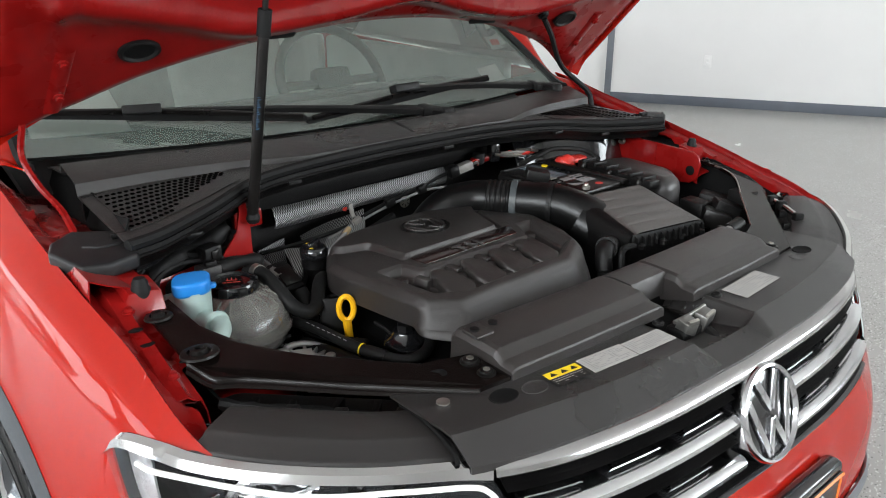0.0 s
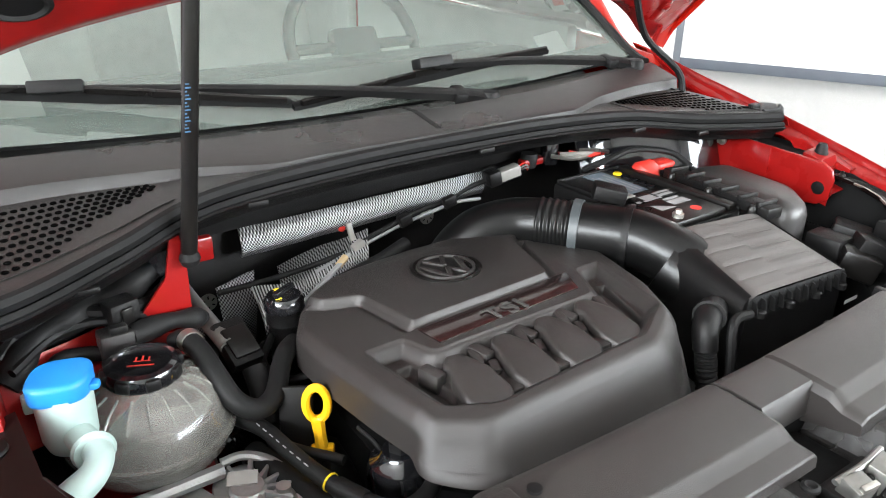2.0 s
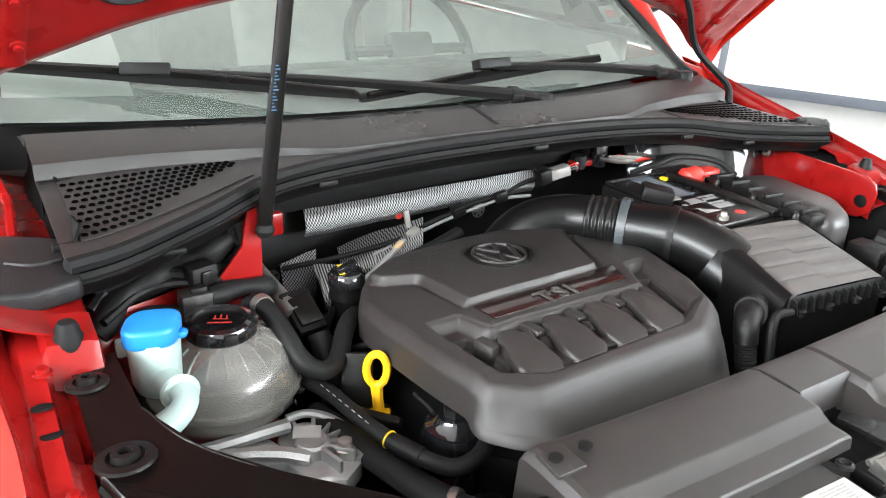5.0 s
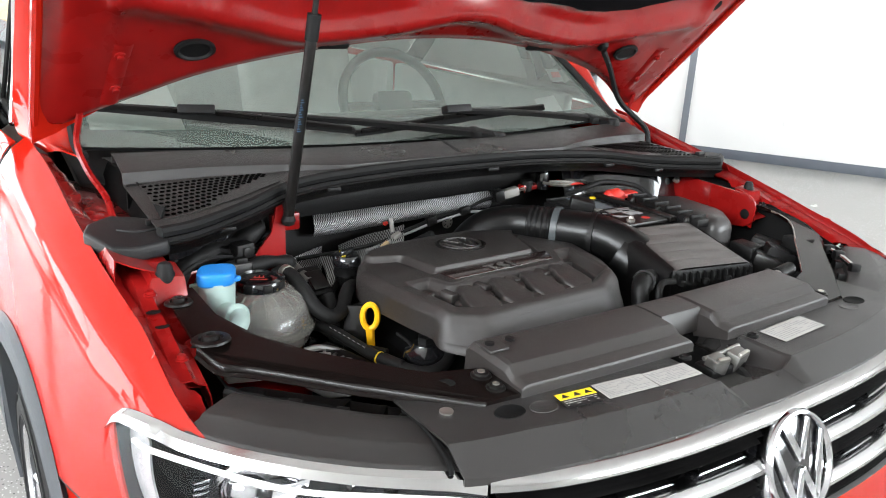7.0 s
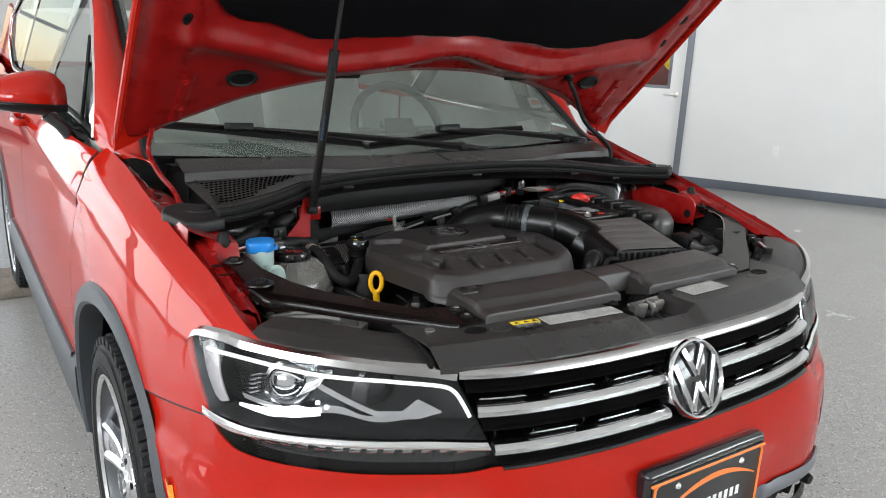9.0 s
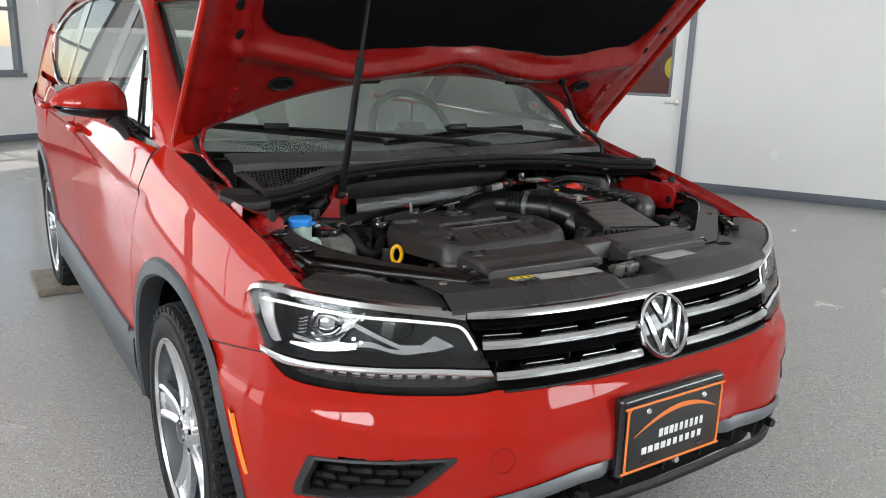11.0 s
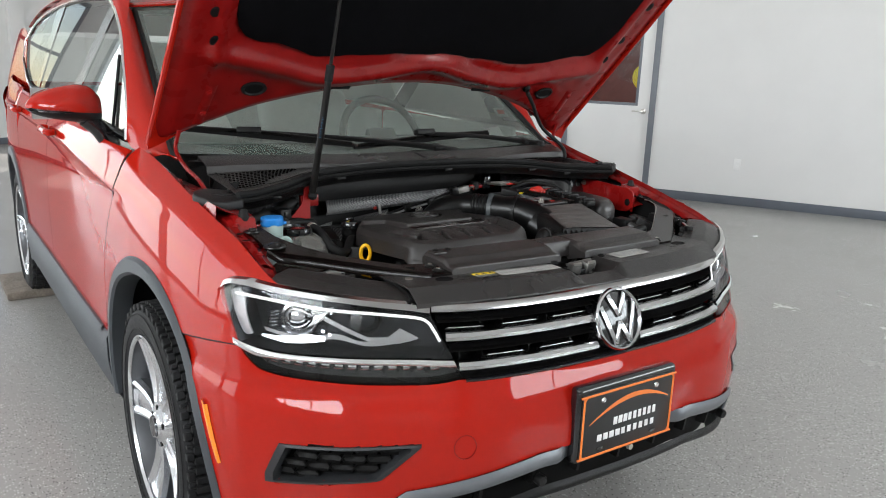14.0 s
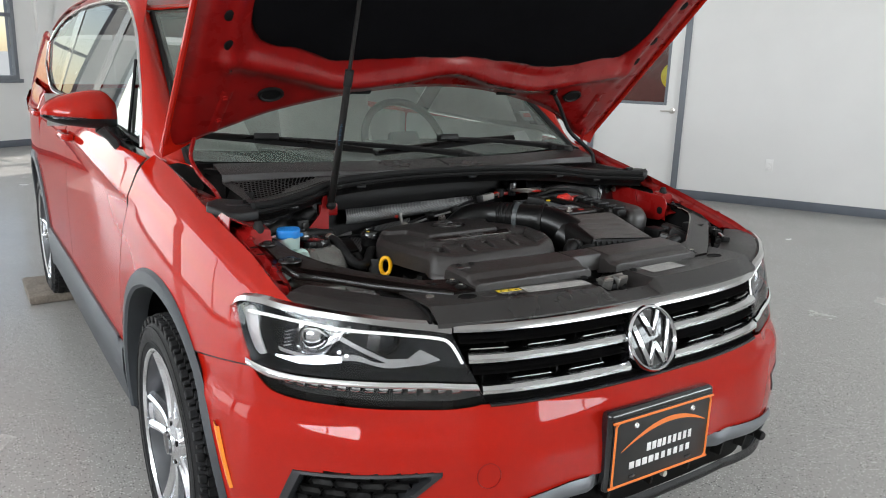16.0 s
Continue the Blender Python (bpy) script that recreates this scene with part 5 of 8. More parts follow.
rim = [(-0.153, -0.078), (0.153, -0.078), (0.153, 0.078), (-0.153, 0.078)]
part("dealer_plate", block(-0.153, 0.153, -0.080, 0.080, 0.0025, 0.005, 0.001, pl), BLACK_PRINT, plate)


def round_loop(w, h, r, n=8):
    out = []
    for cx, cy, a0 in ((w - r, h - r, 0), (-w + r, h - r, 90), (-w + r, -h + r, 180), (w - r, -h + r, 270)):
        out += [(cx + r * math.cos(radians(a0 + 90 * k / n)), cy + r * math.sin(radians(a0 + 90 * k / n))) for k in range(n + 1)]
    return out


loop = round_loop(0.148, 0.075, 0.012)
loop.append(loop[0])
part("plate_border", tube([pl @ Vector((x, y, 0.0050)) for x, y in loop], 0.0029, 120, 5, cap=False), ORANGE_PRINT, plate, "orange plate border")
arcs = [(-0.128 + 0.262 * f, -0.006 + 0.056 * math.sin(math.pi * (0.05 + 0.80 * f)) ** 0.9, 0.0012 + 0.0050 * math.sin(math.pi * f)) for f in np.linspace(0, 1, 24)]
part("plate_arc", sheet([[pl @ Vector((x, y + k * w, 0.0056)) for x, y, w in arcs] for k in (-1, 1)]), ORANGE_PRINT, plate, "orange arc")
PLATE_WHITE = material("bright_white_print", (0.80, 0.80, 0.79), 0.45, vary=0.04, scale=40)
for row, (x0, n, bold, w, tall) in enumerate(((-0.050, 9, 3, 0.0165, 0.019), (-0.100, 10, 4, 0.0198, 0.016))):
    for k in range(n):           # two rows of lettering, as plain bars
        bar_wide = w * (0.74 if k < bold else 0.58)
        part("plate_letter_bar", block(x0 + k * w, x0 + k * w + bar_wide, -0.012 - 0.030 * row, -0.012 - 0.030 * row + tall, 0.0052, 0.0060, 0.0002, pl), PLATE_WHITE, plate)
for x in (-0.088, 0.088):
    part("plate_screw", turned([(0, 0.009), (0.005, 0.008), (0.0068, 0.005)], 14, pl @ Matrix.Translation((x, 0.058, 0))), CHROME, plate)
for x in (-0.088, 0.088):
    part("plate_slot", block(x - 0.01, x + 0.01, -0.064, -0.057, 0.0045, 0.0062, 0.001, pl), GLOSS, plate)
part("plate_lower_screw", turned([(0, 0.006), (0.007, 0.005), (0.008, -0.004)], 14, pl @ Matrix.Translation((0.02, -0.087, 0))), STEEL, plate)

# ---- hood, propped open ----
TILT_UP = radians(45)
H_Y, H_Z = 0.20, 1.07


def hood_at(x, v, h=0.0):
    """A place on the open hood: v metres forward of the hinges, h metres above its underside."""
    c, s = math.cos(TILT_UP), math.sin(TILT_UP)
    return (x, H_Y - c * v + s * h, H_Z + s * v + c * h)


hood_rear = graph([-0.77, -0.73, -0.68, -0.60, -0.50, -0.35, -0.16, 0, 0.16, 0.35, 0.50, 0.60, 0.68, 0.73, 0.77], [0.055, 0.075, 0.11, 0.155, 0.207, 0.255, 0.295, 0.306, 0.295, 0.252, 0.20, 0.145, 0.09, 0.065, 0.05])
pad_rear = graph([-0.66, -0.64, -0.60, -0.50, -0.375, -0.2, 0, 0.2, 0.375, 0.50, 0.60, 0.64, 0.66], [0.62, 0.55, 0.475, 0.452, 0.413, 0.425, 0.437, 0.425, 0.413, 0.452, 0.475, 0.55, 0.62])
ridge = graph([-0.8, -0.67, -0.48, -0.34, -0.17, 0, 0.17, 0.34, 0.48, 0.67, 0.8], [0.41, 0.40, 0.352, 0.315, 0.338, 0.380, 0.338, 0.315, 0.352, 0.40, 0.41])


def hood_under(x, v):
    a = abs(x)
    h = 0.016 * (1 - (x / 0.77) ** 2)
    h -= 0.026 * math.exp(-((v - ridge(x) - 0.02) / 0.030) ** 2) * (1 if a < 0.62 else max(0, 1 - (a - 0.62) / 0.1))
    h += 0.011 / (1 + math.exp(-(v - pad_rear(max(min(x, 0.66), -0.66)) + 0.006) / 0.006)) * (1 if a < 0.63 else 0)
    h -= 0.012 * math.exp(-((a - 0.665) / 0.018) ** 2) * (1 if v > 0.40 else math.exp(-((v - 0.40) / 0.05) ** 2))
    h += 0.014 * max(0, (a - 0.73) / 0.04)
    h += 0.010 * math.exp(-((v - hood_rear(x)) / 0.012) ** 2)
    return h


xs = np.concatenate([np.linspace(-0.77, 0.77, 121)])
rows = []
for f in np.concatenate([np.linspace(0, 0.45, 46), np.linspace(0.46, 1, 18)]):
    rows.append([hood_at(x, hood_rear(x) + (0.985 - 0.10 * x * x - hood_rear(x)) * f, hood_under(x, hood_rear(x) + (0.985 - 0.10 * x * x - hood_rear(x)) * f)) for x in xs])
hood = part("hood", thick(sheet(rows), 0.0015), RED_SHADED, car, "red hood propped open, seen from below", sharp=60)
rows = []
for f in np.linspace(0, 1, 30):
    row = []
    for x in np.linspace(-0.782, 0.782, 41):
        r = hood_rear(max(min(x, 0.77), -0.77)) - 0.006
        v = r + (1.0 - 0.10 * x * x - r) * f
        h = 0.052 - 0.040 * (abs(x) / 0.782) ** 6 - 0.020 * (2 * abs(f - 0.5)) ** 10
        row.append(hood_at(x, v, h))
    rows.append(row)
part("hood_skin", thick(sheet(rows), 0.002), RED, hood, "glossy red outer skin", sharp=60)
for sg in (-1, 1):
    part("hood_hem", tube([hood_at(sg * 0.776, v, 0.010) for v in np.linspace(0.05, 0.93, 14)], 0.0085, 40, 8), RED, hood, "folded hood edge")
part("hood_rear_hem", tube([hood_at(x, hood_rear(x) - 0.002, hood_under(x, hood_rear(x)) + 0.004) for x in np.linspace(-0.76, 0.76, 40)], 0.005, 120, 6), RED_SHADED, hood)
rows = []
px = np.linspace(-0.645, 0.645, 60)
for f in np.linspace(0, 1, 14):
    rows.append([hood_at(x, pad_rear(x) + 0.004 + (0.0025 * math.sin(x * 37) + 0.0015 * math.sin(x * 83)) * math.exp(-f * 20) + (0.93 - 0.08 * x * x - pad_rear(x)) * f, 0.016 * (1 - (x / 0.77) ** 2) + 0.004 - 0.008 * min(1, f * 9) * min(1, (1 - f) * 9) * min(1, (0.66 - abs(x)) * 18) + 0.003 * noise.noise(Vector((x * 6, f * 5, 0)))) for x in px])
part("insulation_pad", thick(sheet(rows), 0.008), FELT, hood, "black felt insulation pad")
for sg in (-1, 1):
    c = Matrix.Translation(hood_at(sg * 0.53, 0.287, hood_under(sg * 0.53, 0.287) - 0.003)) @ pose(0, 0, 0, 180 - 45)
    part("hood_grommet", turned([(0.036, 0.0), (0.036, 0.005), (0.030, 0.007), (0.026, 0.003), (0.0, 0.002)], 32, c, squash=0.72), RUBBER, hood, "black rubber grommet")
    for x, v in ((0.693, 0.552), (0.679, 0.466), (0.70, 0.70)):
        c = Matrix.Translation(hood_at(sg * x, v, hood_under(sg * x, v) - 0.0018)) @ pose(0, 0, 0, 180 - 45)
        part("hood_hole", turned([(0.013, 0.0), (0.011, 0.002), (0.0, 0.0022)], 20, c, squash=1.3), DARK, hood)
    # pressed rib that carries the hinge
    rib = [[hood_at(sg * (0.648 + d + 0.012 * f), 0.30 - 0.155 * f, hood_under(sg * 0.66, 0.30 - 0.155 * f) - hh) for d, hh in ((-0.018, -0.001), (-0.010, 0.005), (0.0, 0.006), (0.010, 0.005), (0.018, -0.001))] for f in np.linspace(0, 1, 8)]
    part("hinge_rib", sheet(rib), RED_SHADED, hood)
    for v in (0.275, 0.19):
        c = Matrix.Translation(hood_at(sg * 0.652, v, hood_under(sg * 0.652, v) - 0.006)) @ pose(0, 0, 0, 180 - 45)
        part("hinge_bolt", turned([(0.010, 0.0), (0.010, 0.003), (0.006, 0.004), (0.006, 0.008), (0, 0.009)], 10, c), RED_SHADED, hood)
    part("edge_clip", block(-0.035, 0.035, -0.007, 0.007, -0.004, 0.004, 0.003, Matrix.Translation(hood_at(sg * 0.26, hood_rear(0.26) + 0.010, hood_under(0.26, hood_rear(0.26) + 0.010) - 0.001)) @ pose(0, 0, 0, -45, 0, -sg * 10)), RUBBER, hood)
    # hinge arms down to the body
    part("hood_hinge", tube([hood_at(sg * 0.705, 0.12, 0.0), (sg * 0.712, 0.13, 1.10), (sg * 0.708, 0.06, 1.060), (sg * 0.698, -0.02, 1.035), (sg * 0.702, -0.10, 1.015)], lambda f: 0.006, 26, 6), RED_SHADED, car, "red painted hood hinge")
    part("hinge_plate", prism([(sg * 0.735, -0.08), (sg * 0.690, -0.07), (sg * 0.695, 0.10), (sg * 0.735, 0.16)], 0.998, 1.014, 0.004), RED_SHADED, car)

# gas strut
foot, mid, top = Vector((-0.4200, -0.1390, 1.000)), Vector((-0.4010, -0.2080, 1.340)), Vector((-0.3905, -0.2466, 1.530))
strut = part("gas_strut", tube([foot + (mid - foot) * f for f in (-0.02, 0.5, 1.0)], lambda f: 0.0098 - 0.0008 * f, 12, 20), SATIN, car, "black gas strut holding the hood")
part("strut_collar", tube([mid - (mid - foot) * 0.10, mid + (mid - foot) * 0.02], 0.0112, 4, 16), RUBBER, strut)
part("strut_rod", tube([mid, top], 0.0050, 4, 10), SATIN, strut, "thin dark strut rod")
part("strut_eye", turned([(0, 0.012), (0.010, 0.008), (0.013, 0), (0.010, -0.008), (0, -0.012)], 16, Matrix.Translation(foot - Vector((0, 0, 0.008)))), RUBBER, strut)
side = (mid - foot).normalized()
for k in range(14):
    c = foot + (mid - foot) * (0.47 + 0.012 * k)
    part("strut_print", block(-0.0035, 0.0025 - 0.002 * (k % 3), -0.0005, 0.0005, -0.0007, 0.0007, 0, Matrix.Translation(c + Vector((-0.005, -0.0088, -0.003)))), BLUE_PRINT, strut)

# washer hose from the hood to the cowl
part("washer_hose", tube([hood_at(0.44, 0.300, -0.004), hood_at(0.47, 0.27, -0.03), (0.55, 0.02, 1.155), (0.635, 0.0, 1.085), (0.648, -0.009, 1.04)], 0.0068, 40, 8), RUBBER, car, "black washer hose")
part("hose_clip", turned([(0.014, 0.0), (0.014, 0.008), (0.009, 0.014), (0.0, 0.015)], 14, Matrix.Translation(hood_at(0.44, 0.305, 0.012)) @ pose(0, 0, 0, 135)), RUBBER, car)

# ---- engine bay: shell ----
wallrow = [(x, 0.062 - 0.16 * max(abs(x) - 0.42, 0) ** 0.9) for x in np.linspace(-0.66, 0.66, 45)]
part("bulkhead", thick(sheet([[(x, y - 0.012 * math.sin(x * 9 + z * 7), z) for x, y in wallrow] for z in np.linspace(0.50, 1.045, 12)]), 0.006), BLACK, car, "black lined bulkhead behind the engine")
# floor and sides of the bay carry its deep shade in their colour
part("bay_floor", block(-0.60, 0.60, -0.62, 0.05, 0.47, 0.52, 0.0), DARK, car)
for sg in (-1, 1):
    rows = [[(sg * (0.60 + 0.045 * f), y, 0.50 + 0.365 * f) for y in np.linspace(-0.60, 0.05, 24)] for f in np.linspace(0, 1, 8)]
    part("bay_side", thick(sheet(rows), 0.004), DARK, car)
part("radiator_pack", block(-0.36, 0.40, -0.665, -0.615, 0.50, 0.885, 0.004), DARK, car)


# red inner rails beside the bay
def rail_z(y):
    return 0.905 + 0.085 * min(max((y + 0.64) / 0.34, 0), 1) + 0.03 * min(max((y + 0.30) / 0.3, 0), 1)


for sg in (-1, 1):
    rows = []
    for y in np.linspace(-0.515 if sg < 0 else -0.350, 0.08 if sg < 0 else -0.285, 60):
        z = rail_z(y)
        step = 0.020 if -0.322 < y < -0.255 else (-0.030 if -0.425 < y < -0.325 else 0.0)
        w = 0.003 * math.sin(y * 40)
        xi = 0.648 + 0.034 * min(max((-0.385 - y) / 0.015, 0), 1)
        rows.append([(sg * 0.731, y, z - 0.024 + w), (sg * 0.722, y, z - 0.014 + w), (sg * 0.704, y, z - 0.014 + w), (sg * 0.698, y, z - 0.022 + step), (sg * (xi + 0.014), y, z - 0.024 + step), (sg * (xi + 0.005), y, z - 0.027 + step), (sg * xi, y, z - 0.044), (sg * (xi - 0.003), y, z - 0.075)])
    rail = part("inner_rail", thick(sheet(rows), 0.002), RED_SHADED, car, "red painted inner rail with stamped holes")
    for x, y, r in ((0.713, -0.373, 0.010), (0.711, -0.406, 0.011), (0.706, -0.235, 0.007), (0.680, -0.445, 0.006), (0.708, -0.28, 0.006)):
        if sg > 0:
            continue
        z = rail_z(y) - (0.0135 if x > 0.69 else 0.0235)
        part("stamped_hole", turned([(r, 0), (r * 0.8, 0.0012), (0, 0.0012)], 16, Matrix.Translation((sg * x, y, z)), squash=0.7), DARK, rail)
    for y in (-0.475, -0.33, -0.20) if sg < 0 else (-0.305,):
        part("rail_bolt", turned([(0.009, 0), (0.009, 0.002), (0.006, 0.003), (0.0055, 0.007), (0, 0.008)], 12, Matrix.Translation((sg * 0.706, y, rail_z(y) - 0.016))), RED_SHADED, rail)
    k = 0.78 if sg < 0 else 0.7
    part("rubber_stop", turned([(0.017 * k, -0.012), (0.018 * k, 0.0), (0.015 * k, 0.004), (0.0145 * k, 0.010), (0.010 * k, 0.016), (0.0, 0.017)], 20, Matrix.Translation((sg * 0.678, -0.304, 0.986))), RUBBER, car, "black rubber hood stop")
for sg in (-1, 1):
    rows = [[(sg * x, y, rail_z(y) - h) for x, h in ((0.690, 0.040), (0.712, 0.034), (0.735, 0.026), (0.748, 0.030))] for y in np.linspace(-0.500 if sg < 0 else -0.345, 0.05, 30)]
    # the right gutter takes the shade colour in place of red
    part("rail_gutter", thick(sheet(rows), 0.002), RED_SHADED if sg < 0 else DARK, car)
# added dark sheet: covers the red fender inside where shade falls
part("bay_shade_sheet", thick(sheet([[(0.672 + 0.030 * f - 0.05 * max(-0.46 - y, 0), y, 0.62 + 0.335 * f - 0.30 * max(-0.36 - y, 0) * f) for y in np.linspace(-0.56, 0.02, 24)] for f in np.linspace(0, 1, 8)]), 0.003), DARK, car, "dark sheet added inside the fender for its shade")
# upright red plate behind the air box, with its hole
part("rail_plate", prism([(0.014, 0.0), (0.05, -0.004), (0.235, 0.012), (0.235, 0.086), (0.014, 0.078), (-0.004, 0.068), (-0.010, 0.050), (-0.006, 0.014)], -0.003, 0.003, 0.002, Matrix.Translation((0.640, -0.348, 0.903)) @ pose(0, 0, 0, 90, 0, 90)), RED_SHADED, car, "red painted upright rail plate")
part("stamped_hole", turned([(0.012, 0), (0.010, 0.0012), (0, 0.0012)], 16, Matrix.Translation((0.6365, -0.333, 0.934)) @ pose(0, 0, 0, 0, -90)), DARK, car)
part("plate_crease", block(0.6345, 0.637, -0.232, -0.227, 0.908, 0.982, 0.001), RED_SHADED, car)
part("plate_stud", turned([(0.009, 0), (0.009, 0.004), (0.004, 0.005), (0.004, 0.014), (0, 0.015)], 14, Matrix.Translation((0.636, -0.128, 0.972)) @ pose(0, 0, 0, 0, -90)), STEEL, car)

# braces across the corners
BRACE = material("dark_brown_black_enamel", (0.0045, 0.0030, 0.0026), 0.26, vary=0.3, scale=9, spec=0.3, bump=0.05, bump_scale=500)


def brace_z(y):
    return float(np.interp(y, (-0.70, -0.60, -0.51, -0.456, -0.40, -0.30), (0.905, 0.911, 0.924, 0.940, 0.950, 0.957)))


for sg in (-1, 1):
    out = [(0.640, -0.300), (0.636, -0.400), (0.604, -0.462), (0.520, -0.538), (0.425, -0.620), (0.352, -0.640), (0.346, -0.716), (0.400, -0.712), (0.520, -0.606), (0.628, -0.520), (0.664, -0.500), (0.682, -0.462), (0.684, -0.400), (0.682, -0.315)]
    if sg > 0:
        out = [(0.672, -0.330), (0.668, -0.380), (0.650, -0.440), (0.560, -0.518), (0.446, -0.606), (0.352, -0.640), (0.346, -0.716), (0.400, -0.712), (0.520, -0.622), (0.636, -0.528), (0.668, -0.505), (0.684, -0.462), (0.688, -0.400), (0.684, -0.335)]
    o2 = [(sg * x, y) for x, y in out]
    bm = prism(o2, -0.006, 0.0, 0.0)
    bmesh.ops.subdivide_edges(bm, edges=[e for e in bm.edges if e.calc_length() > 0.03], cuts=3)
    for v in bm.verts:
        v.co.z += brace_z(v.co.y)
    brace = part("corner_brace", bm, BRACE, car, "satin black corner brace bolted to the rail")
    rim = spline([(x, y) for x, y in out[7:12]], 40)
    rows = [[(sg * (x + o), y - o, brace_z(y) - h) for x, y in rim] for o, h in ((-0.003, 0.0), (0.0, 0.0008), (0.002, 0.004), (0.0025, 0.010), (0.006, 0.0125))]
    part("brace_flange", thick(sheet(rows), 0.0015), BRACE, brace)
    rim = spline([(x, y) for x, y in out[1:5]], 30)
    # right edge drawn in bright steel to put the rim's highlight in
    part("brace_edge", tube([(sg * x, y, brace_z(y) - 0.002) for x, y in rim], 0.0022, 30, 6), BRACE if sg < 0 else STEEL, brace)
    for x, y, r in ((0.662, -0.456, 0.021), (0.672, -0.345, 0.016)) if sg < 0 else ((0.678, -0.350, 0.006),):
        part("brace_bolt", turned([(r * 1.25, 0.0), (r * 1.2, 0.003), (r, 0.0035), (r * 0.8, 0.004), (r * 0.72, 0.001), (r * 0.6, 0.001), (r * 0.55, 0.009), (r * 0.3, 0.0095), (r * 0.25, 0.004), (0, 0.004)], 24, Matrix.Translation((sg * x, y, brace_z(y))), squash=0.85), SATIN, brace)
    for x, y, r in ((0.368, -0.656, 0.011), (0.369, -0.690, 0.010)):
        part("brace_screw", turned([(r * 1.3, 0.0), (r * 1.3, 0.002), (r * 0.95, 0.003), (r * 0.9, 0.006), (r * 0.5, 0.0065), (r * 0.4, 0.003), (0, 0.003)], 18, Matrix.Translation((sg * x, y, brace_z(y)))), SATIN, brace)
        part("screw_head", turned([(r * 0.5, 0.003), (r * 0.5, 0.0075), (r * 0.3, 0.008), (0, 0.006)], 6, Matrix.Translation((sg * x, y, brace_z(y)))), STEEL, brace)
    part("brace_hole", turned([(0.0135, 0.0), (0.0125, 0.0014), (0.0105, 0.0010), (0.0, 0.0006)], 24, Matrix.Translation((sg * 0.422, -0.653, brace_z(-0.653))), squash=0.8), DARK, brace)
    # smooth cover behind the lamp, stepped down to its clips
    rows = []
    for s0 in np.linspace(0.508, 0.905, 44):
        zt = float(np.interp(s0, (0.51, 0.61, 0.712, 0.869, 0.985), (0.870, 0.880, 0.890, 0.903, 0.905)))
        k = 1.0 - 0.12 * min(max((s0 - 0.80) / 0.1, 0), 1)
        rows.append([np.array((sg, 1, 1)) * front(s0, zt, -d * k) + np.array((0, 0, h)) for d, h in ((0.004, -0.006), (0.007, -0.001), (0.013, 0.002), (0.034, 0.005), (0.040, 0.0085), (0.046, 0.010), (0.088, 0.013), (0.098, 0.0125), (0.103, 0.009), (0.105, -0.004), (0.120, -0.010), (0.124, -0.035))])
    cover = part("lamp_cover", thick(sheet(rows), 0.003), GREYBLACK, car, "charcoal plastic cover behind the lamp")
    for s0 in (0.545, 0.60, 0.715, 0.80):
        zt = float(np.interp(s0, (0.51, 0.61, 0.712, 0.869), (0.870, 0.880, 0.890, 0.903)))
        q = front(s0, zt, -0.112)
        part("cover_clip", block(-0.009, 0.009, -0.008, 0.008, -0.010, 0.008, 0.003, Matrix.Translation((sg * q[0], q[1], zt - 0.003)) @ pose(0, 0, 0, 0, 0, sg * 40)), BLACK, cover)
    # solid near-black filler in place of the shaded hollow behind the lamp
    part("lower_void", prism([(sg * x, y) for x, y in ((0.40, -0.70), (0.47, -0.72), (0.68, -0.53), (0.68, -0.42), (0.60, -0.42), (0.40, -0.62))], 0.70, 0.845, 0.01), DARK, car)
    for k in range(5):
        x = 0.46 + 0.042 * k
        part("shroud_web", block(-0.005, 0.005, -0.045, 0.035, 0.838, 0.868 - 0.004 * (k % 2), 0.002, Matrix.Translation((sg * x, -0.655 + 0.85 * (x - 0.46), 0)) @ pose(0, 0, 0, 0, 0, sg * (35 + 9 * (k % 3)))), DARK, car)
    part("lamp_cable", tube([(sg * 0.66, -0.50, 0.885), (sg * 0.62, -0.54, 0.880), (sg * 0.565, -0.575, 0.872), (sg * 0.50, -0.64, 0.866), (sg * 0.45, -0.675, 0.868)], lambda f: 0.0075 + 0.001 * math.sin(40 * f), 50, 8), RUBBER, car, "black ribbed lamp cable")


# ---- front panel over the radiator ----
def lip(x):
    """The front edge of the panel, along the top chrome strip."""
    a = min(abs(x), 0.60)
    return float(front(np.interp(a, PLAN[:, 0], PLAN_S), 0.876)[1])


def sunk(x):
    """How deep the panel dips at the latch."""
    return min(max((x + 0.080) / 0.020, 0), 1) * min(max((0.085 - x) / 0.020, 0), 1)


rows = []
for x in sorted(list(np.linspace(-0.492, 0.500, 62)) + [-0.082, -0.079, -0.075, -0.070, -0.065, -0.061, 0.062, 0.066, 0.071, 0.077, 0.083, 0.087]):
    f = lip(x)
    g = min(max((abs(x) - 0.40) / 0.10, 0), 1)
    row = [(x, f + 0.001, 0.866), (x, f + 0.002, 0.8755), (x, f + 0.008, 0.8790), (x, f + 0.043 - 0.006 * g, 0.9015 - 0.003 * g), (x, f + 0.0445 - 0.006 * g, 0.9024 - 0.003 * g), (x, f + 0.046 - 0.006 * g, 0.9026 - 0.003 * g), (x, f + 0.054, 0.9010), (x, -0.76 + 0.02 * g, 0.9005), (x, -0.735 + 0.02 * g, 0.9000), (x, -0.70 + 0.02 * g, 0.8985), (x, -0.66 + 0.04 * g, 0.8965)]
    d = sunk(x)
    if d:
        row = [(a, b, c - d * e) for (a, b, c), e in zip(row, (0, 0, 0.002, 0.014, 0.018, 0.021, 0.024, 0.034, 0.034, 0.034, 0.034))]
    rows.append(row)
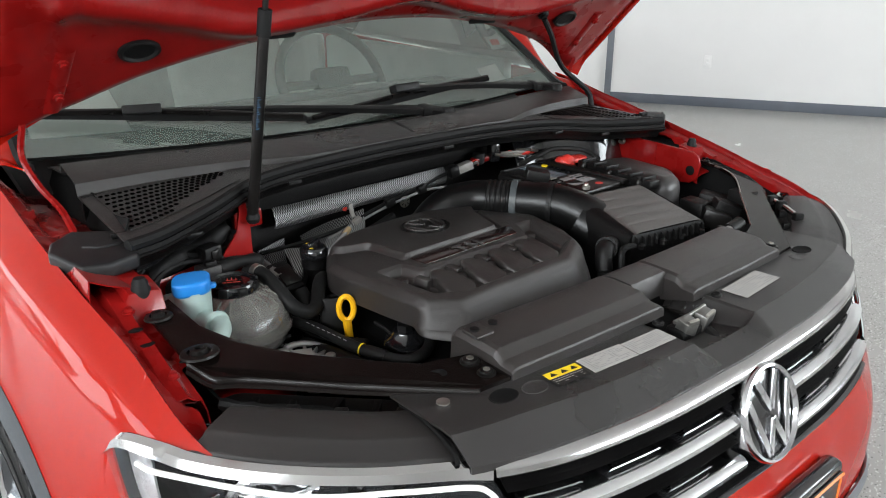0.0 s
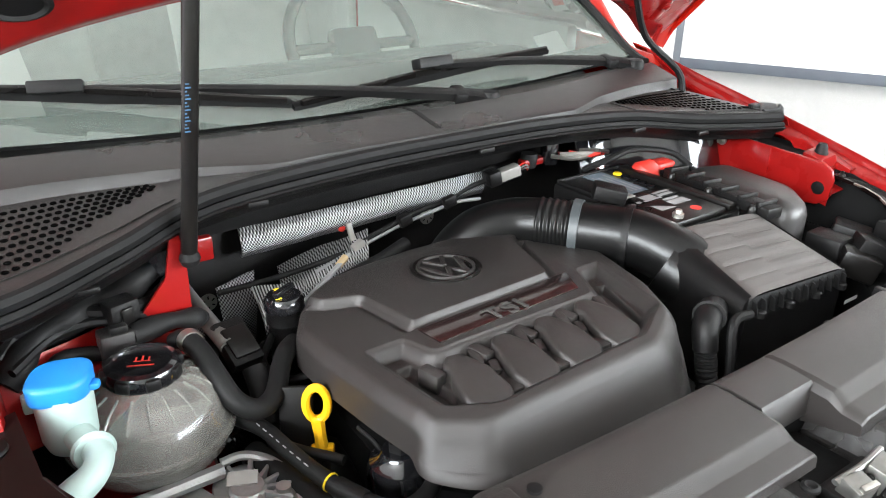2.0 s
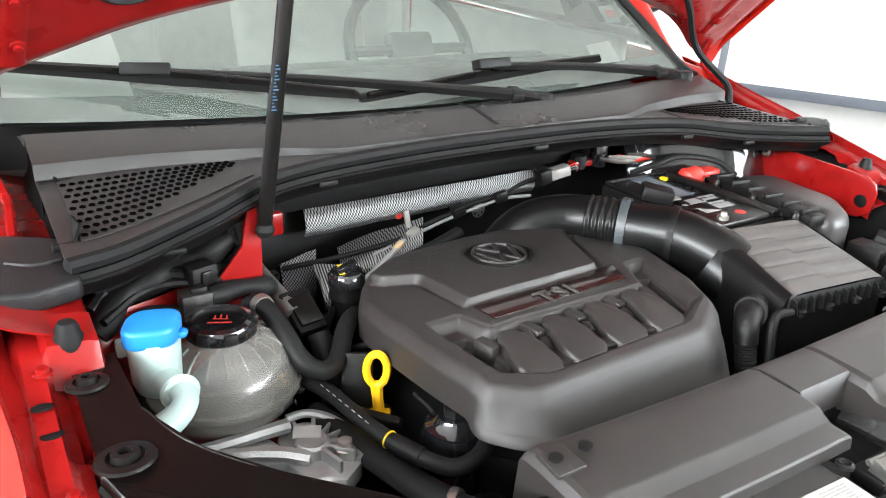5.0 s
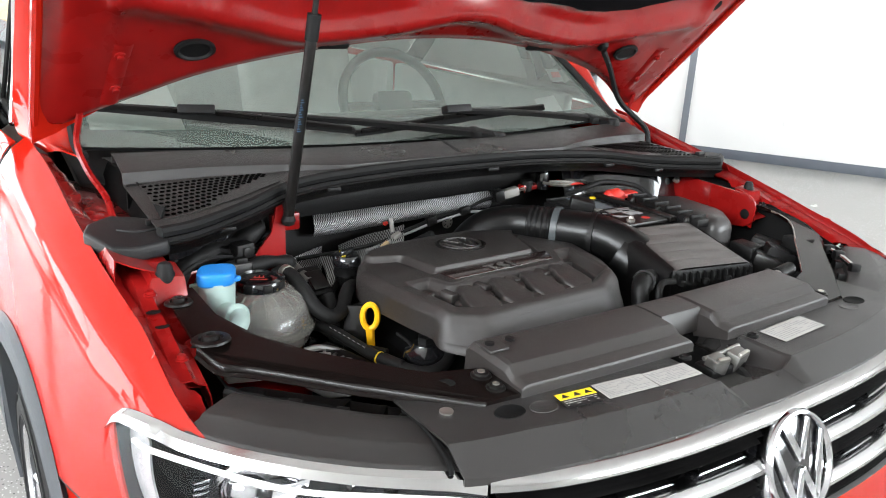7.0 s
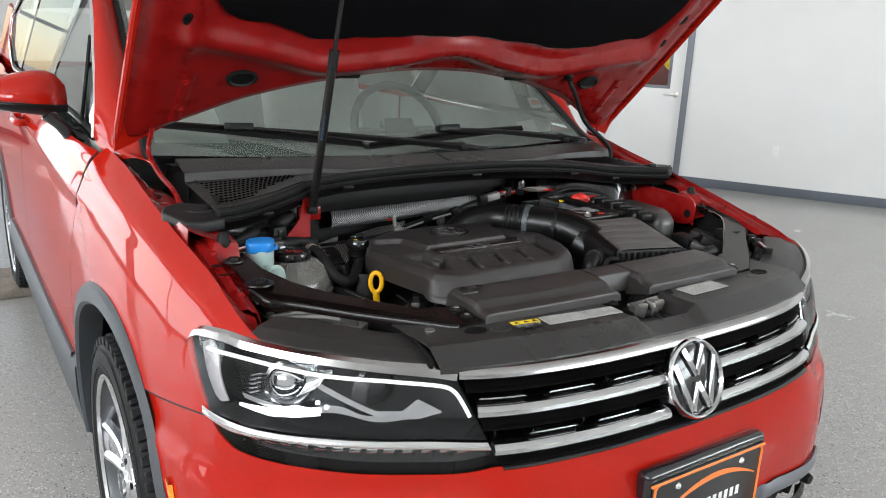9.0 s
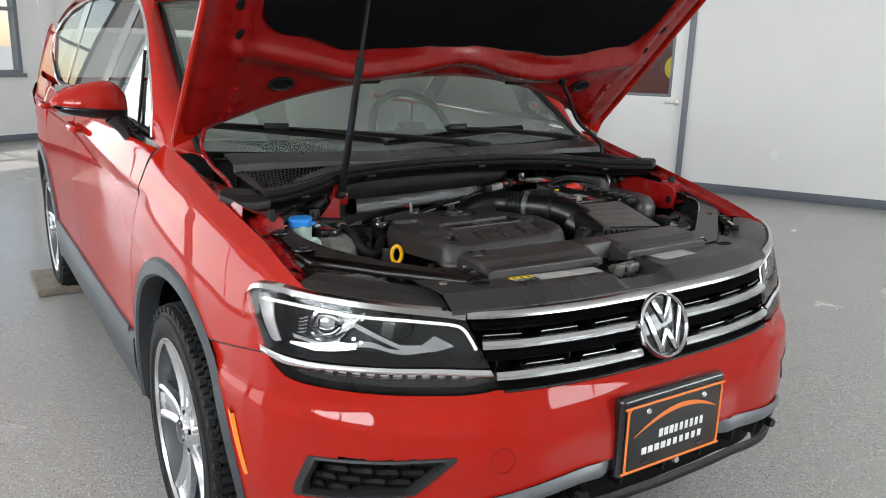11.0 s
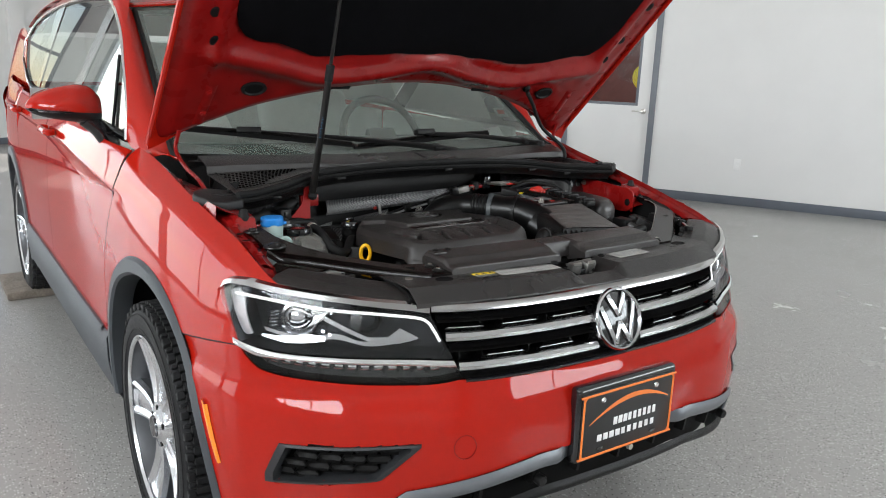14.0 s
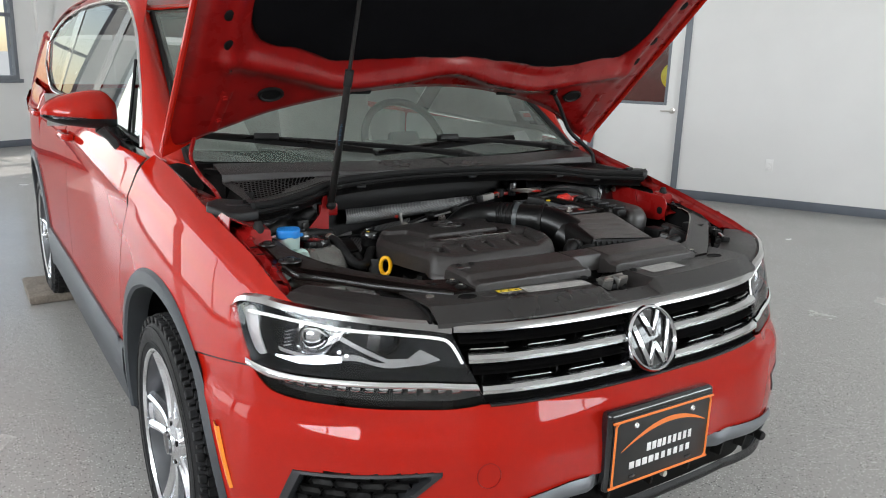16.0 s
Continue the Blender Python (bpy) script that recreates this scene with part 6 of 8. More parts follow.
deck = part("front_panel", thick(sheet(rows), 0.003), GREYBLACK, car, "charcoal plastic panel above the grille with warning labels", sharp=14)
for sg in (-1, 1):
    part("panel_joint", tube([(sg * 0.486, -0.655, 0.889), (sg * 0.490, -0.705, 0.895), (sg * 0.497, lip(0.5) + 0.028, 0.8875), (sg * 0.500, lip(0.5) + 0.012, 0.876)], 0.0035, 30, 6), DARK, deck)
for x, y, r, m in ((-0.384, -0.739, 0.021, DARK), (-0.338, -0.750, 0.020, GREYBLACK), (0.412, -0.730, 0.021, DARK), (0.373, -0.742, 0.019, GREYBLACK)):
    part("panel_hole", turned([(r * 1.1, -0.001), (r, 0.0012), (r * 0.93, 0.0004), (0, 0.0004)], 28, Matrix.Translation((x, y, 0.9000)), squash=0.72), m, deck)
part("panel_screw", turned([(0.009, 0), (0.009, 0.003), (0.004, 0.004), (0, 0.003)], 14, Matrix.Translation((-0.452, -0.700, 0.898))), STEEL, deck)


# the charcoal plastic again, lightened to paint in the sheen from above
SHEENED = material("sheen_toned_charcoal_plastic", (0.028, 0.0248, 0.0234), 0.36, vary=0.18, scale=9, bump=0.30, bump_scale=1300, rough_vary=0.08, spec=0.6)


def raised(name, x0, x1, n):
    rows = []
    prof = [(-0.728, 0.897), (-0.7272, 0.9125), (-0.7258, 0.9155), (-0.7235, 0.9165), (-0.7050, 0.9178), (-0.7032, 0.9184), (-0.6910, 0.9278), (-0.6892, 0.9288), (-0.6870, 0.9293), (-0.6700, 0.9306), (-0.6300, 0.9318), (-0.6140, 0.9308), (-0.6070, 0.9280), (-0.6030, 0.9225), (-0.599, 0.86)]
    ends = [0.0, 0.0025, 0.006, 0.012]
    for x in [x0 + d for d in ends] + list(np.linspace(x0 + 0.02, x1 - 0.02, n)) + [x1 - d for d in reversed(ends)]:
        e = 0.012 * (x / 0.4) ** 2
        near = min(x - x0, x1 - x)
        g = 1.0 - 0.35 * max(0.0, 1 - near / 0.012) ** 2
        rows.append([(x, y + e, 0.899 + (z - 0.899) * g if z > 0.899 else z) for y, z in prof])
    bm = sheet(rows)
    v = list(bm.verts)
    k = len(prof)
    bm.faces.new(v[:k])
    bm.faces.new(v[-k:][::-1])
    return part(name, bm, SHEENED, car, "charcoal ribbed radiator cover", sharp=20)


raised("radiator_cover", -0.348, -0.026, 18)
raised("radiator_cover", 0.056, 0.348, 18)
part("cover_bridge", thick(sheet([[(x, -0.668 + d, z) for d, z in ((-0.002, 0.89), (0.0, 0.926), (0.003, 0.9295), (0.020, 0.9308), (0.038, 0.9312), (0.054, 0.930), (0.061, 0.9275), (0.065, 0.922), (0.069, 0.86))] for x in np.linspace(-0.030, 0.060, 5)]), 0.003), SHEENED, car)
part("cover_tail", thick(sheet([[(x, -0.602 + 0.02 * f + 0.012 * (x / 0.4) ** 2, 0.918 - 0.030 * f) for x in np.linspace(-0.24, 0.30, 20)] for f in np.linspace(0, 1.6, 5)]), 0.003), SHEENED, car)
part("cover_notch", prism([(-0.346, -0.612), (-0.315, -0.612), (-0.315, -0.648), (-0.348, -0.648)], 0.929, 0.9345, 0.002), SHEENED, car)
for x in (-0.335, -0.30):
    part("cover_screw", turned([(0.007, 0), (0.007, 0.003), (0.003, 0.004), (0, 0.003)], 12, Matrix.Translation((x, -0.628, 0.934))), BLACK, car)

# latch in its gap
latch = part("hood_latch", block(-0.030, 0.050, -0.770, -0.735, 0.866, 0.884, 0.004), BLACK, car, "bright steel hood latch")
for x, w, turn in ((0.034, 0.017, 10), (-0.012, 0.014, -8)):
    part("latch_plate", block(-w, w, -0.011, 0.011, -0.016, 0.011, 0.002, Matrix.Translation((x, -0.762, 0.888)) @ pose(0, 0, 0, 14, 0, turn)), WORN, latch)
    part("latch_fold", block(-w * 0.8, w * 0.8, -0.003, 0.003, 0.006, 0.014, 0.001, Matrix.Translation((x, -0.770, 0.888)) @ pose(0, 0, 0, 14, 0, turn)), STEEL, latch)
part("latch_bar", tube([(-0.026, -0.748, 0.893), (0.012, -0.752, 0.897), (0.052, -0.750, 0.899)], 0.0036, 12, 8), WORN, latch)
part("latch_spring", tube([(0.004, -0.758, 0.880), (0.012, -0.762, 0.889), (0.020, -0.758, 0.880)], 0.0045, 24, 8, wave=0.0008, waves=9), BLACK, latch)
part("latch_well", block(-0.02, 0.055, -0.735, -0.66, 0.84, 0.870, 0.01), DARK, latch)
part("latch_hook", tube([(0.030, -0.775, 0.872), (0.022, -0.795, 0.868), (0.006, -0.806, 0.862), (-0.006, -0.800, 0.862)], 0.008, 16, 8), BLACK, latch)
for x, y in ((-0.062, -0.743), (0.098, -0.742)):
    part("panel_clip", turned([(0.009, 0), (0.009, 0.003), (0.006, 0.005), (0.003, 0.003), (0, 0.003)], 16, Matrix.Translation((x, y, 0.9002))), BLACK, deck)


# labels on the panel
def label_at(name, x0, x1, y0, y1, tilt, mat, z, rows_of_text=(), n=5, text_mat=GREY_PRINT, seed=1, turn=0.0):
    m = Matrix.Translation(((x0 + x1) / 2, (y0 + y1) / 2, z)) @ pose(0, 0, 0, tilt, 0, turn)
    w, h = (x1 - x0) / 2, (y1 - y0) / 2
    plate_ob = part(name, block(-w, w, -h, h, -0.0004, 0.0004, 0, m), mat, deck, name.replace("_", " "))
    rnd = random.Random(seed)
    for k in range(n):
        y = h * 0.8 - (k + 0.5) * 1.6 * h / n
        x = -w * 0.9
        while x < w * 0.75:
            d = rnd.uniform(0.03, 0.16) * w * 2
            d = min(d, w * 0.92 - x)
            part("text_bar", block(x, x + d, y - 0.22 * h / n, y + 0.22 * h / n, 0.0004, 0.0007, 0, m), text_mat, plate_ob)
            x += d + rnd.choice((0.04, 0.04, 0.05, 0.4)) * w
    return plate_ob, m, w, h


label_at("white_information_label", -0.250, -0.165, -0.782, -0.744, 0, WHITE_PRINT, 0.9022, n=9, seed=2, turn=-5)
label_at("white_information_label", -0.163, -0.082, -0.788, -0.752, 0, WHITE_PRINT, 0.9022, n=8, seed=4, turn=-3)
label_at("white_emission_label", 0.124, 0.244, -0.778, -0.733, 0, WHITE_PRINT, 0.9022, n=8, seed=5, turn=4)
y_ob, ym, yw, yh = label_at("black_caution_label", -0.314, -0.256, -0.774, -0.741, 0, BLACK_PRINT, 0.9022, n=6, seed=6, text_mat=WHITE_PRINT, turn=-6)
part("caution_band", block(-yw, yw, yh * 0.1, yh, 0.0006, 0.0009, 0, ym), YELLOW_PRINT, y_ob, "yellow caution band")
for x in (-0.6, 0.05, 0.65):
    part("caution_triangle", prism([(x * yw - 0.006, yh * 0.32), (x * yw + 0.006, yh * 0.32), (x * yw, yh * 0.85)], 0.001, 0.0012, 0, ym), BLACK_PRINT, y_ob)

# ---- cowl and wipers ----
SEAL = spline([(-0.662, -0.222, 1.022), (-0.60, -0.200, 1.022), (-0.50, -0.150, 1.030), (-0.38, -0.105, 1.050), (-0.2, -0.095, 1.060), (0, -0.095, 1.063), (0.2, -0.095, 1.060), (0.38, -0.105, 1.050), (0.5, -0.150, 1.038), (0.60, -0.198, 1.036), (0.66, -0.225, 1.036)], 90)
cowl = part("cowl_seal", tube(SEAL, 0.0095, 140, 8), RUBBER, car, "black rubber cowl seal")
part("seal_lip", tube([p + np.array((0, -0.006, -0.014)) for p in SEAL], 0.0065, 140, 6), RUBBER, cowl)
part("seal_channel", thick(sheet([[p + np.array((0, dy, dz)) for p in SEAL] for dy, dz in ((-0.012, -0.016), (-0.006, -0.022), (0.006, -0.028), (0.012, -0.040))]), 0.003), BLACK, cowl)
for k in (14, 30, 47, 63, 72):
    part("seal_clip", block(-0.014, 0.014, -0.004, 0.004, -0.004, 0.004, 0.002, Matrix.Translation(Vector(SEAL[k]) + Vector((0, -0.014, -0.022)))), BLACK, cowl)
CAPRUBBER = material("grey_black_rubber", (0.011, 0.011, 0.0115), 0.48, vary=0.25, scale=25, bump=0.2, bump_scale=600, spec=0.35)
PIT = material("hole_shade_black", (0.002, 0.002, 0.002), 0.9, spec=0.0)
step_y = graph([0.0, 0.20, 0.28, 0.38, 0.467, 0.56, 0.72], [-0.085, -0.083, -0.073, -0.028, -0.004, 0.012, 0.020])
ridge_y = graph([0.0, 0.225, 0.355, 0.50, 0.607, 0.72], [0.000, 0.012, 0.028, 0.062, 0.080, 0.095])
rows = []
for i, p in enumerate(SEAL):
    x, y, z = p
    a = abs(x)
    yb = 0.112 + 0.07 * min(a / 0.712, 1) ** 2
    ys = max(step_y(a), y + 0.020)
    yr = max(ridge_y(a), ys + 0.05)
    rows.append([(x, y + 0.003, z + 0.002), (x, y + 0.014, z + 0.004), (x, ys - 0.003, max(1.056 - 0.010 * (a / 0.6) ** 2, z + 0.004)), (x, ys - 0.001, 1.058 - 0.008 * (a / 0.6) ** 2), (x, ys + 0.001, 1.0685 - 0.004 * (a / 0.6) ** 2), (x, ys + 0.006, 1.0715 - 0.004 * (a / 0.6) ** 2),
                 (x, yr - 0.003, 1.0835), (x, yr + 0.004, 1.0850), (x, yr + 0.008, 1.0830), (x, yr + 0.0105, 1.0700), (x, max(yb - 0.008, yr + 0.02), 1.0640), (x, max(yb + 0.02, yr + 0.03), 1.0585)])
COWL = rows
part("cowl_panel", thick(sheet(rows), 0.003), GREYBLACK, car, "charcoal cowl panel below the windscreen", sharp=24)
part("cowl_joint", thick(sheet([[(x, y, z + 0.0012) for x in (-0.004, 0.004)] for y, z in ((-0.066, 1.0700), (-0.058, 1.0728), (-0.01, 1.0822), (0.010, 1.0848), (0.05, 1.0825))]), 0.001), BLACK, car)
for sg in (-1, 1):
    # perforated intake field: a plate with near-black discs painting the shade of its holes
    xs = np.array([r[0][0] for r in COWL])
    def mesh_at(u, v, lift=0.0022):
        x = sg * (0.640 - 0.225 * u)
        w = 1.12 + 0.80 * v
        i = min(int(w), len(COWL[0]) - 2)
        q = []
        for j in (i, i + 1):
            q.append(np.array([np.interp(x, xs, [r[j][c] for r in COWL]) for c in range(3)]))
        p = q[0] + (q[1] - q[0]) * (w - i)
        return Vector((p[0], p[1], p[2] + lift))
    mesh = part("intake_mesh", thick(sheet([[mesh_at(u, v) for u in np.linspace(0, 1, 14)] for v in np.linspace(0, 1, 9)]), 0.0015), GREYBLACK, car, "perforated black intake field")
    pits = bmesh.new()
    for i in range(20):
        for j in range(9):
            u, v = (i + 0.5 + 0.5 * (j % 2)) / 21, (j + 0.6) / 9.4
            if u - 0.10 > 0.2 + 1.0 * v:
                continue
            c = mesh_at(u, v)
            n = (mesh_at(u + 0.01, v) - c).cross(mesh_at(u, v + 0.01) - c).normalized()
            n = n if n.z > 0 else -n
            turned([(0.0040, -0.0006), (0.0039, 0.0004), (0.0, 0.0004)], 10, Matrix.Translation(c + n * 0.0010) @ n.to_track_quat("Z", "Y").to_matrix().to_4x4(), pits)
    tagged(part("mesh_perforation", pits, PIT, mesh), kind="stuff")
    cap_low, cap_high = (0.994, 1.019) if sg < 0 else (1.014, 1.040)
    cap_out = ((0.640, -0.150), (0.675, -0.128), (0.712, -0.112), (0.752, -0.150), (0.764, -0.185), (0.738, -0.250), (0.700, -0.250), (0.652, -0.238)) if sg < 0 else ((0.645, -0.160), (0.672, -0.146), (0.706, -0.150), (0.722, -0.165), (0.722, -0.192), (0.700, -0.206), (0.660, -0.204), (0.645, -0.196))
    bm = prism([(sg * x, y) for x, y in cap_out], cap_low, cap_high, 0.006, seg=3)
    for v in bm.verts:
        v.co.z += 0.10 * max(abs(v.co.x) - 0.70, 0) + 0.10 * (v.co.y + 0.19)
    rubber = part("cowl_end", bm, CAPRUBBER, car, "grey-black rubber cowl end piece")
    part("end_rib", tube([(sg * 0.655, -0.190, cap_high), (sg * 0.690, -0.196, cap_high), (sg * 0.716, -0.184, cap_high + 0.002)], 0.004, 14, 8), CAPRUBBER, rubber)
    part("end_clip", block(-0.012, 0.012, -0.006, 0.006, 0.0, 0.010, 0.002, Matrix.Translation((sg * 0.657, -0.168, cap_high))), BLACK, rubber)
    part("cowl_gutter", thick(sheet([[(sg * x, y, z + 0.01 * math.sin(y * 20)) for x, z in ((0.640, 1.045), (0.652, 1.015), (0.672, 0.975), (0.690, 0.970))] for y in np.linspace(-0.17, 0.26, 14)]), 0.003), DARK, car)
    # red inner panel and hinge pocket outside the cowl
    rows = [[(sg * x, y, z - 0.02 * max(0, -0.05 - y)) for x, z in (((0.660, 0.985), (0.690, 0.992), (0.720, 1.004)) if sg < 0 else ()) + ((0.742, 1.016), (flank(y, fender_top(y)) - 0.004, fender_top(y) - 0.012),)] for y in np.linspace(-0.30 if sg < 0 else -0.19, 0.26, 18)]
    part("inner_panel", thick(sheet(rows), 0.002), RED_SHADED, car, "red painted inner panel beside the cowl")
    if sg < 0:
        part("panel_stiffener", block(-0.008, 0.008, -0.05, 0.05, 0, 0.010, 0.003, Matrix.Translation((sg * 0.715, -0.06, 1.002))), RED_SHADED, car)


def wiper(base, bend, tip, blade_a, blade_b):
    """An arm from its pivot cap over a bend to the holder, and the blade that it presses down."""
    w = new("wiper")
    w.parent = car
    base, bend, c, a, b = [Vector(q) for q in (base, bend, tip, blade_a, blade_b)]

    def flat_bar(points, wide, high, n):
        pts = spline(points, n)
        rows = []
        for i, q in enumerate(pts):
            d = Vector(pts[min(i + 1, n - 1)] - pts[max(i - 1, 0)]).normalized()
            side = d.cross(Vector((0, -0.35, 0.93))).normalized()
            up = side.cross(d)
            ww, hh = wide(i / (n - 1)), high(i / (n - 1))
            rows.append([Vector(q) + side * ww * x + up * hh * z for x, z in ((-1, -0.5), (-0.9, 0.35), (-0.4, 0.5), (0.4, 0.5), (0.9, 0.35), (1, -0.5))])
        bm = sheet(rows, True)
        v = list(bm.verts)
        bm.faces.new(v[:6])
        bm.faces.new(v[-6:][::-1])
        return bm
    arm = part("wiper_arm", flat_bar([base, bend, bend.lerp(c, 0.5) + Vector((0, 0, 0.004)), c], lambda f: 0.017 - 0.010 * min(f * 1.6, 1), lambda f: 0.016 - 0.006 * f, 40), BLACK, w, "black wiper arm")
    part("arm_cap", turned([(0.019, -0.034), (0.021, -0.006), (0.020, 0.004), (0.016, 0.010), (0.0, 0.012)], 24, Matrix.Translation(base)), BLACK, arm)
    part("arm_joint", block(-0.012, 0.012, -0.019, 0.019, -0.010, 0.010, 0.005, Matrix.Translation(base.lerp(bend, 0.75)) @ pose(0, 0, 0, -15, 0, math.degrees(math.atan2(c.y - bend.y, c.x - bend.x)))), BLACK, arm)
    part("wiper_blade", flat_bar([a, a.lerp(b, 0.5) + Vector((0, 0.0, 0.004)), b], lambda f: 0.011 - 0.003 * abs(2 * f - 1), lambda f: 0.016 - 0.008 * abs(2 * f - 1), 40), RUBBER, w, "black rubber wiper blade")
    part("blade_spoiler", flat_bar([a.lerp(b, 0.02) + Vector((0, -0.010, 0.006)), a.lerp(b, 0.5) + Vector((0, -0.012, 0.013)), b.lerp(a, 0.02) + Vector((0, -0.010, 0.006))], lambda f: 0.004, lambda f: 0.010, 30), SATIN, w)
    part("blade_holder", block(-0.036, 0.036, -0.013, 0.013, -0.006, 0.012, 0.003, Matrix.Translation(c) @ pose(0, 0, 0, -18, 0, math.degrees(math.atan2(b.y - a.y, b.x - a.x)))), BLACK, w)


wiper((0.170, 0.030, 1.082), (0.090, 0.040, 1.096), (-0.480, 0.180, 1.142), (-0.700, 0.262, 1.150), (-0.170, 0.092, 1.102))
wiper((0.600, 0.085, 1.088), (0.520, 0.108, 1.100), (0.093, 0.090, 1.136), (-0.165, 0.100, 1.094), (0.400, 0.140, 1.126))

# ---- engine cover ----
OUT = [(-0.242, -0.137), (-0.298, -0.175), (-0.334, -0.235), (-0.336, -0.300), (-0.328, -0.410), (-0.318, -0.496), (-0.264, -0.529), (0.000, -0.525), (0.062, -0.490), (0.112, -0.405), (0.152, -0.285), (0.150, -0.190), (0.120, -0.130), (0.060, -0.116), (-0.100, -0.116)]
PLATEAU = [(-0.285, -0.205), (-0.237, -0.226), (-0.226, -0.330), (0.004, -0.320), (0.046, -0.200), (0.074, -0.172), (0.080, -0.125), (0.030, -0.112), (-0.100, -0.114), (-0.250, -0.150), (-0.295, -0.175)]
RECESS = [(-0.300, -0.336), (-0.245, -0.338), (-0.233, -0.386), (0.016, -0.386), (0.054, -0.316), (0.109, -0.309), (0.064, -0.460), (-0.004, -0.497), (-0.230, -0.505), (-0.290, -0.478)]
SLOTS = [[(-0.277, -0.372), (-0.258, -0.374), (-0.253, -0.446), (-0.256, -0.485), (-0.277, -0.464)], [(0.058, -0.352), (0.076, -0.354), (0.034, -0.458), (0.008, -0.478), (0.002, -0.468), (0.030, -0.430)]]


def eased(points, r):
    """The outline with each corner rounded over about r metres."""
    p = np.array(points, float)
    out = []
    for a, b, c in zip(np.roll(p, 1, 0), p, np.roll(p, -1, 0)):
        u, w = a - b, c - b
        lu, lw = np.linalg.norm(u), np.linalg.norm(w)
        q0, q1 = b + u / lu * min(r, 0.4 * lu), b + w / lw * min(r, 0.4 * lw)
        for f in (0.0, 0.25, 0.5, 0.75, 1.0):
            out.append(q0 * (1 - f) ** 2 + b * 2 * f * (1 - f) + q1 * f * f)
    return np.array(out)


OUT, PLATEAU, RECESS = [[tuple(q) for q in eased(e, r)] for e, r in ((OUT, 0.012), (PLATEAU, 0.010), (RECESS, 0.010))]


def inside(points, xy):
    """How far each place lies inside an outline (minus: outside)."""
    p = np.array(points, float)
    q = np.roll(p, -1, 0)
    best, odd = np.full(len(xy), 9.0), np.zeros(len(xy), bool)
    for a, b in zip(p, q):
        d = b - a
        f = np.clip(((xy - a) @ d) / (d @ d), 0, 1)
        best = np.minimum(best, np.hypot(*(xy - a - f[:, None] * d).T))
        cross = (a[1] > xy[:, 1]) != (b[1] > xy[:, 1])
        with np.errstate(divide="ignore", invalid="ignore"):
            odd ^= cross & (xy[:, 0] < (b[0] - a[0]) * (xy[:, 1] - a[1]) / (b[1] - a[1] + 1e-12) + a[0])
    return np.where(odd, best, -best)


def ease(d, lo, hi):
    f = np.clip((d - lo) / (hi - lo), 0, 1)
    return f * f * (3 - 2 * f)


def cover_top(x, y):
    return 0.926 - 0.05 * (y + 0.36) - 0.25 * max(-0.47 - y, 0) - 0.05 * max(-0.2 - x, 0) - 0.08 * max(x - 0.05, 0) - 0.10 * max(y + 0.16, 0)


def cover_z(xy):
    x, y = xy.T
    z = 0.926 - 0.05 * (y + 0.36) - 0.25 * np.maximum(-0.47 - y, 0) - 0.05 * np.maximum(-0.2 - x, 0) - 0.08 * np.maximum(x - 0.05, 0) - 0.10 * np.maximum(y + 0.16, 0)
    d = inside(OUT, xy)
    z = z - np.interp(d, (0.0, 0.002, 0.010, 0.013, 0.016), (0.0145, 0.0110, 0.0025, 0.0008, 0.0))
    d = inside(PLATEAU, xy)
    z = z + 0.0085 * ease(d, -0.001, 0.005)
    z = z - 0.005 * ease(d, -0.014, -0.010) * ease(-d, 0.001, 0.004) * ease(y, -0.335, -0.325) * ease(-y, 0.19, 0.20)
    e = inside(RECESS, xy)
    z = z - 0.003 * ease(e, 0.0, 0.004) - 0.014 * ease(e, 0.003, 0.019)
    for slot in SLOTS:
        z = z - 0.010 * ease(inside(slot, xy), -0.001, 0.004)
    return z


edge_ring = np.array(OUT + OUT[:1])
length = np.r_[0, np.cumsum(np.hypot(*np.diff(edge_ring, axis=0).T))]
ring = np.array([[np.interp(d, length, edge_ring[:, c]) for c in (0, 1)] for d in np.linspace(0, length[-1], 641)[:-1]])
mid_c = np.array((-0.098, -0.330))
# skirt: almost upright at the sides, leaning out and reaching lower at the front
along_ring = np.roll(ring, -2, 0) - np.roll(ring, 2, 0)
outward = np.stack([-along_ring[:, 1], along_ring[:, 0]], 1) / np.linalg.norm(along_ring, axis=1)[:, None]
outward *= np.sign(np.sum(outward * (ring - mid_c), axis=1))[:, None]
fronted = ease(-ring[:, 1], 0.470, 0.520)
lipped = fronted * ease(ring[:, 0], -0.262, -0.236) * ease(-ring[:, 0], -0.055, -0.030)
rim_z = cover_z(ring)
rows = []
for f, o in ((1.0, 1.10), (1.0, 1.16), (0.96, 1.16), (0.70, 0.92), (0.66, 0.80), (0.62, 0.72), (0.30, 0.38), (0.08, 0.10)):
    low = f * (0.036 + 0.030 * lipped)
    lean = o * (0.002 + 0.020 * fronted + 0.008 * lipped)
    rows.append([(*q, z) for q, z in zip(ring + outward * lean[:, None], rim_z - low)])
for k in list(1 - np.linspace(0, 0.30, 46) ** 1.0) + list(np.linspace(0.694, 0.004, 110)):
    xy = mid_c + (ring - mid_c) * k
    rows.append([(*q, z) for q, z in zip(xy, cover_z(xy))])
ec = part("engine_cover", sheet(rows, True), COVER, car, "soft black engine cover with a round badge and ribbed front", sharp=80)


def on_cover(points, z0, z1, bevel=0.003, seg=2):
    """A raised or set-in piece that follows the cover's top."""
    bm = prism(points, 0, 1, 0)
    for v in bm.verts:
        v.co.z = cover_top(v.co.x, v.co.y) + (z0 if v.co.z < 0.5 else z1)
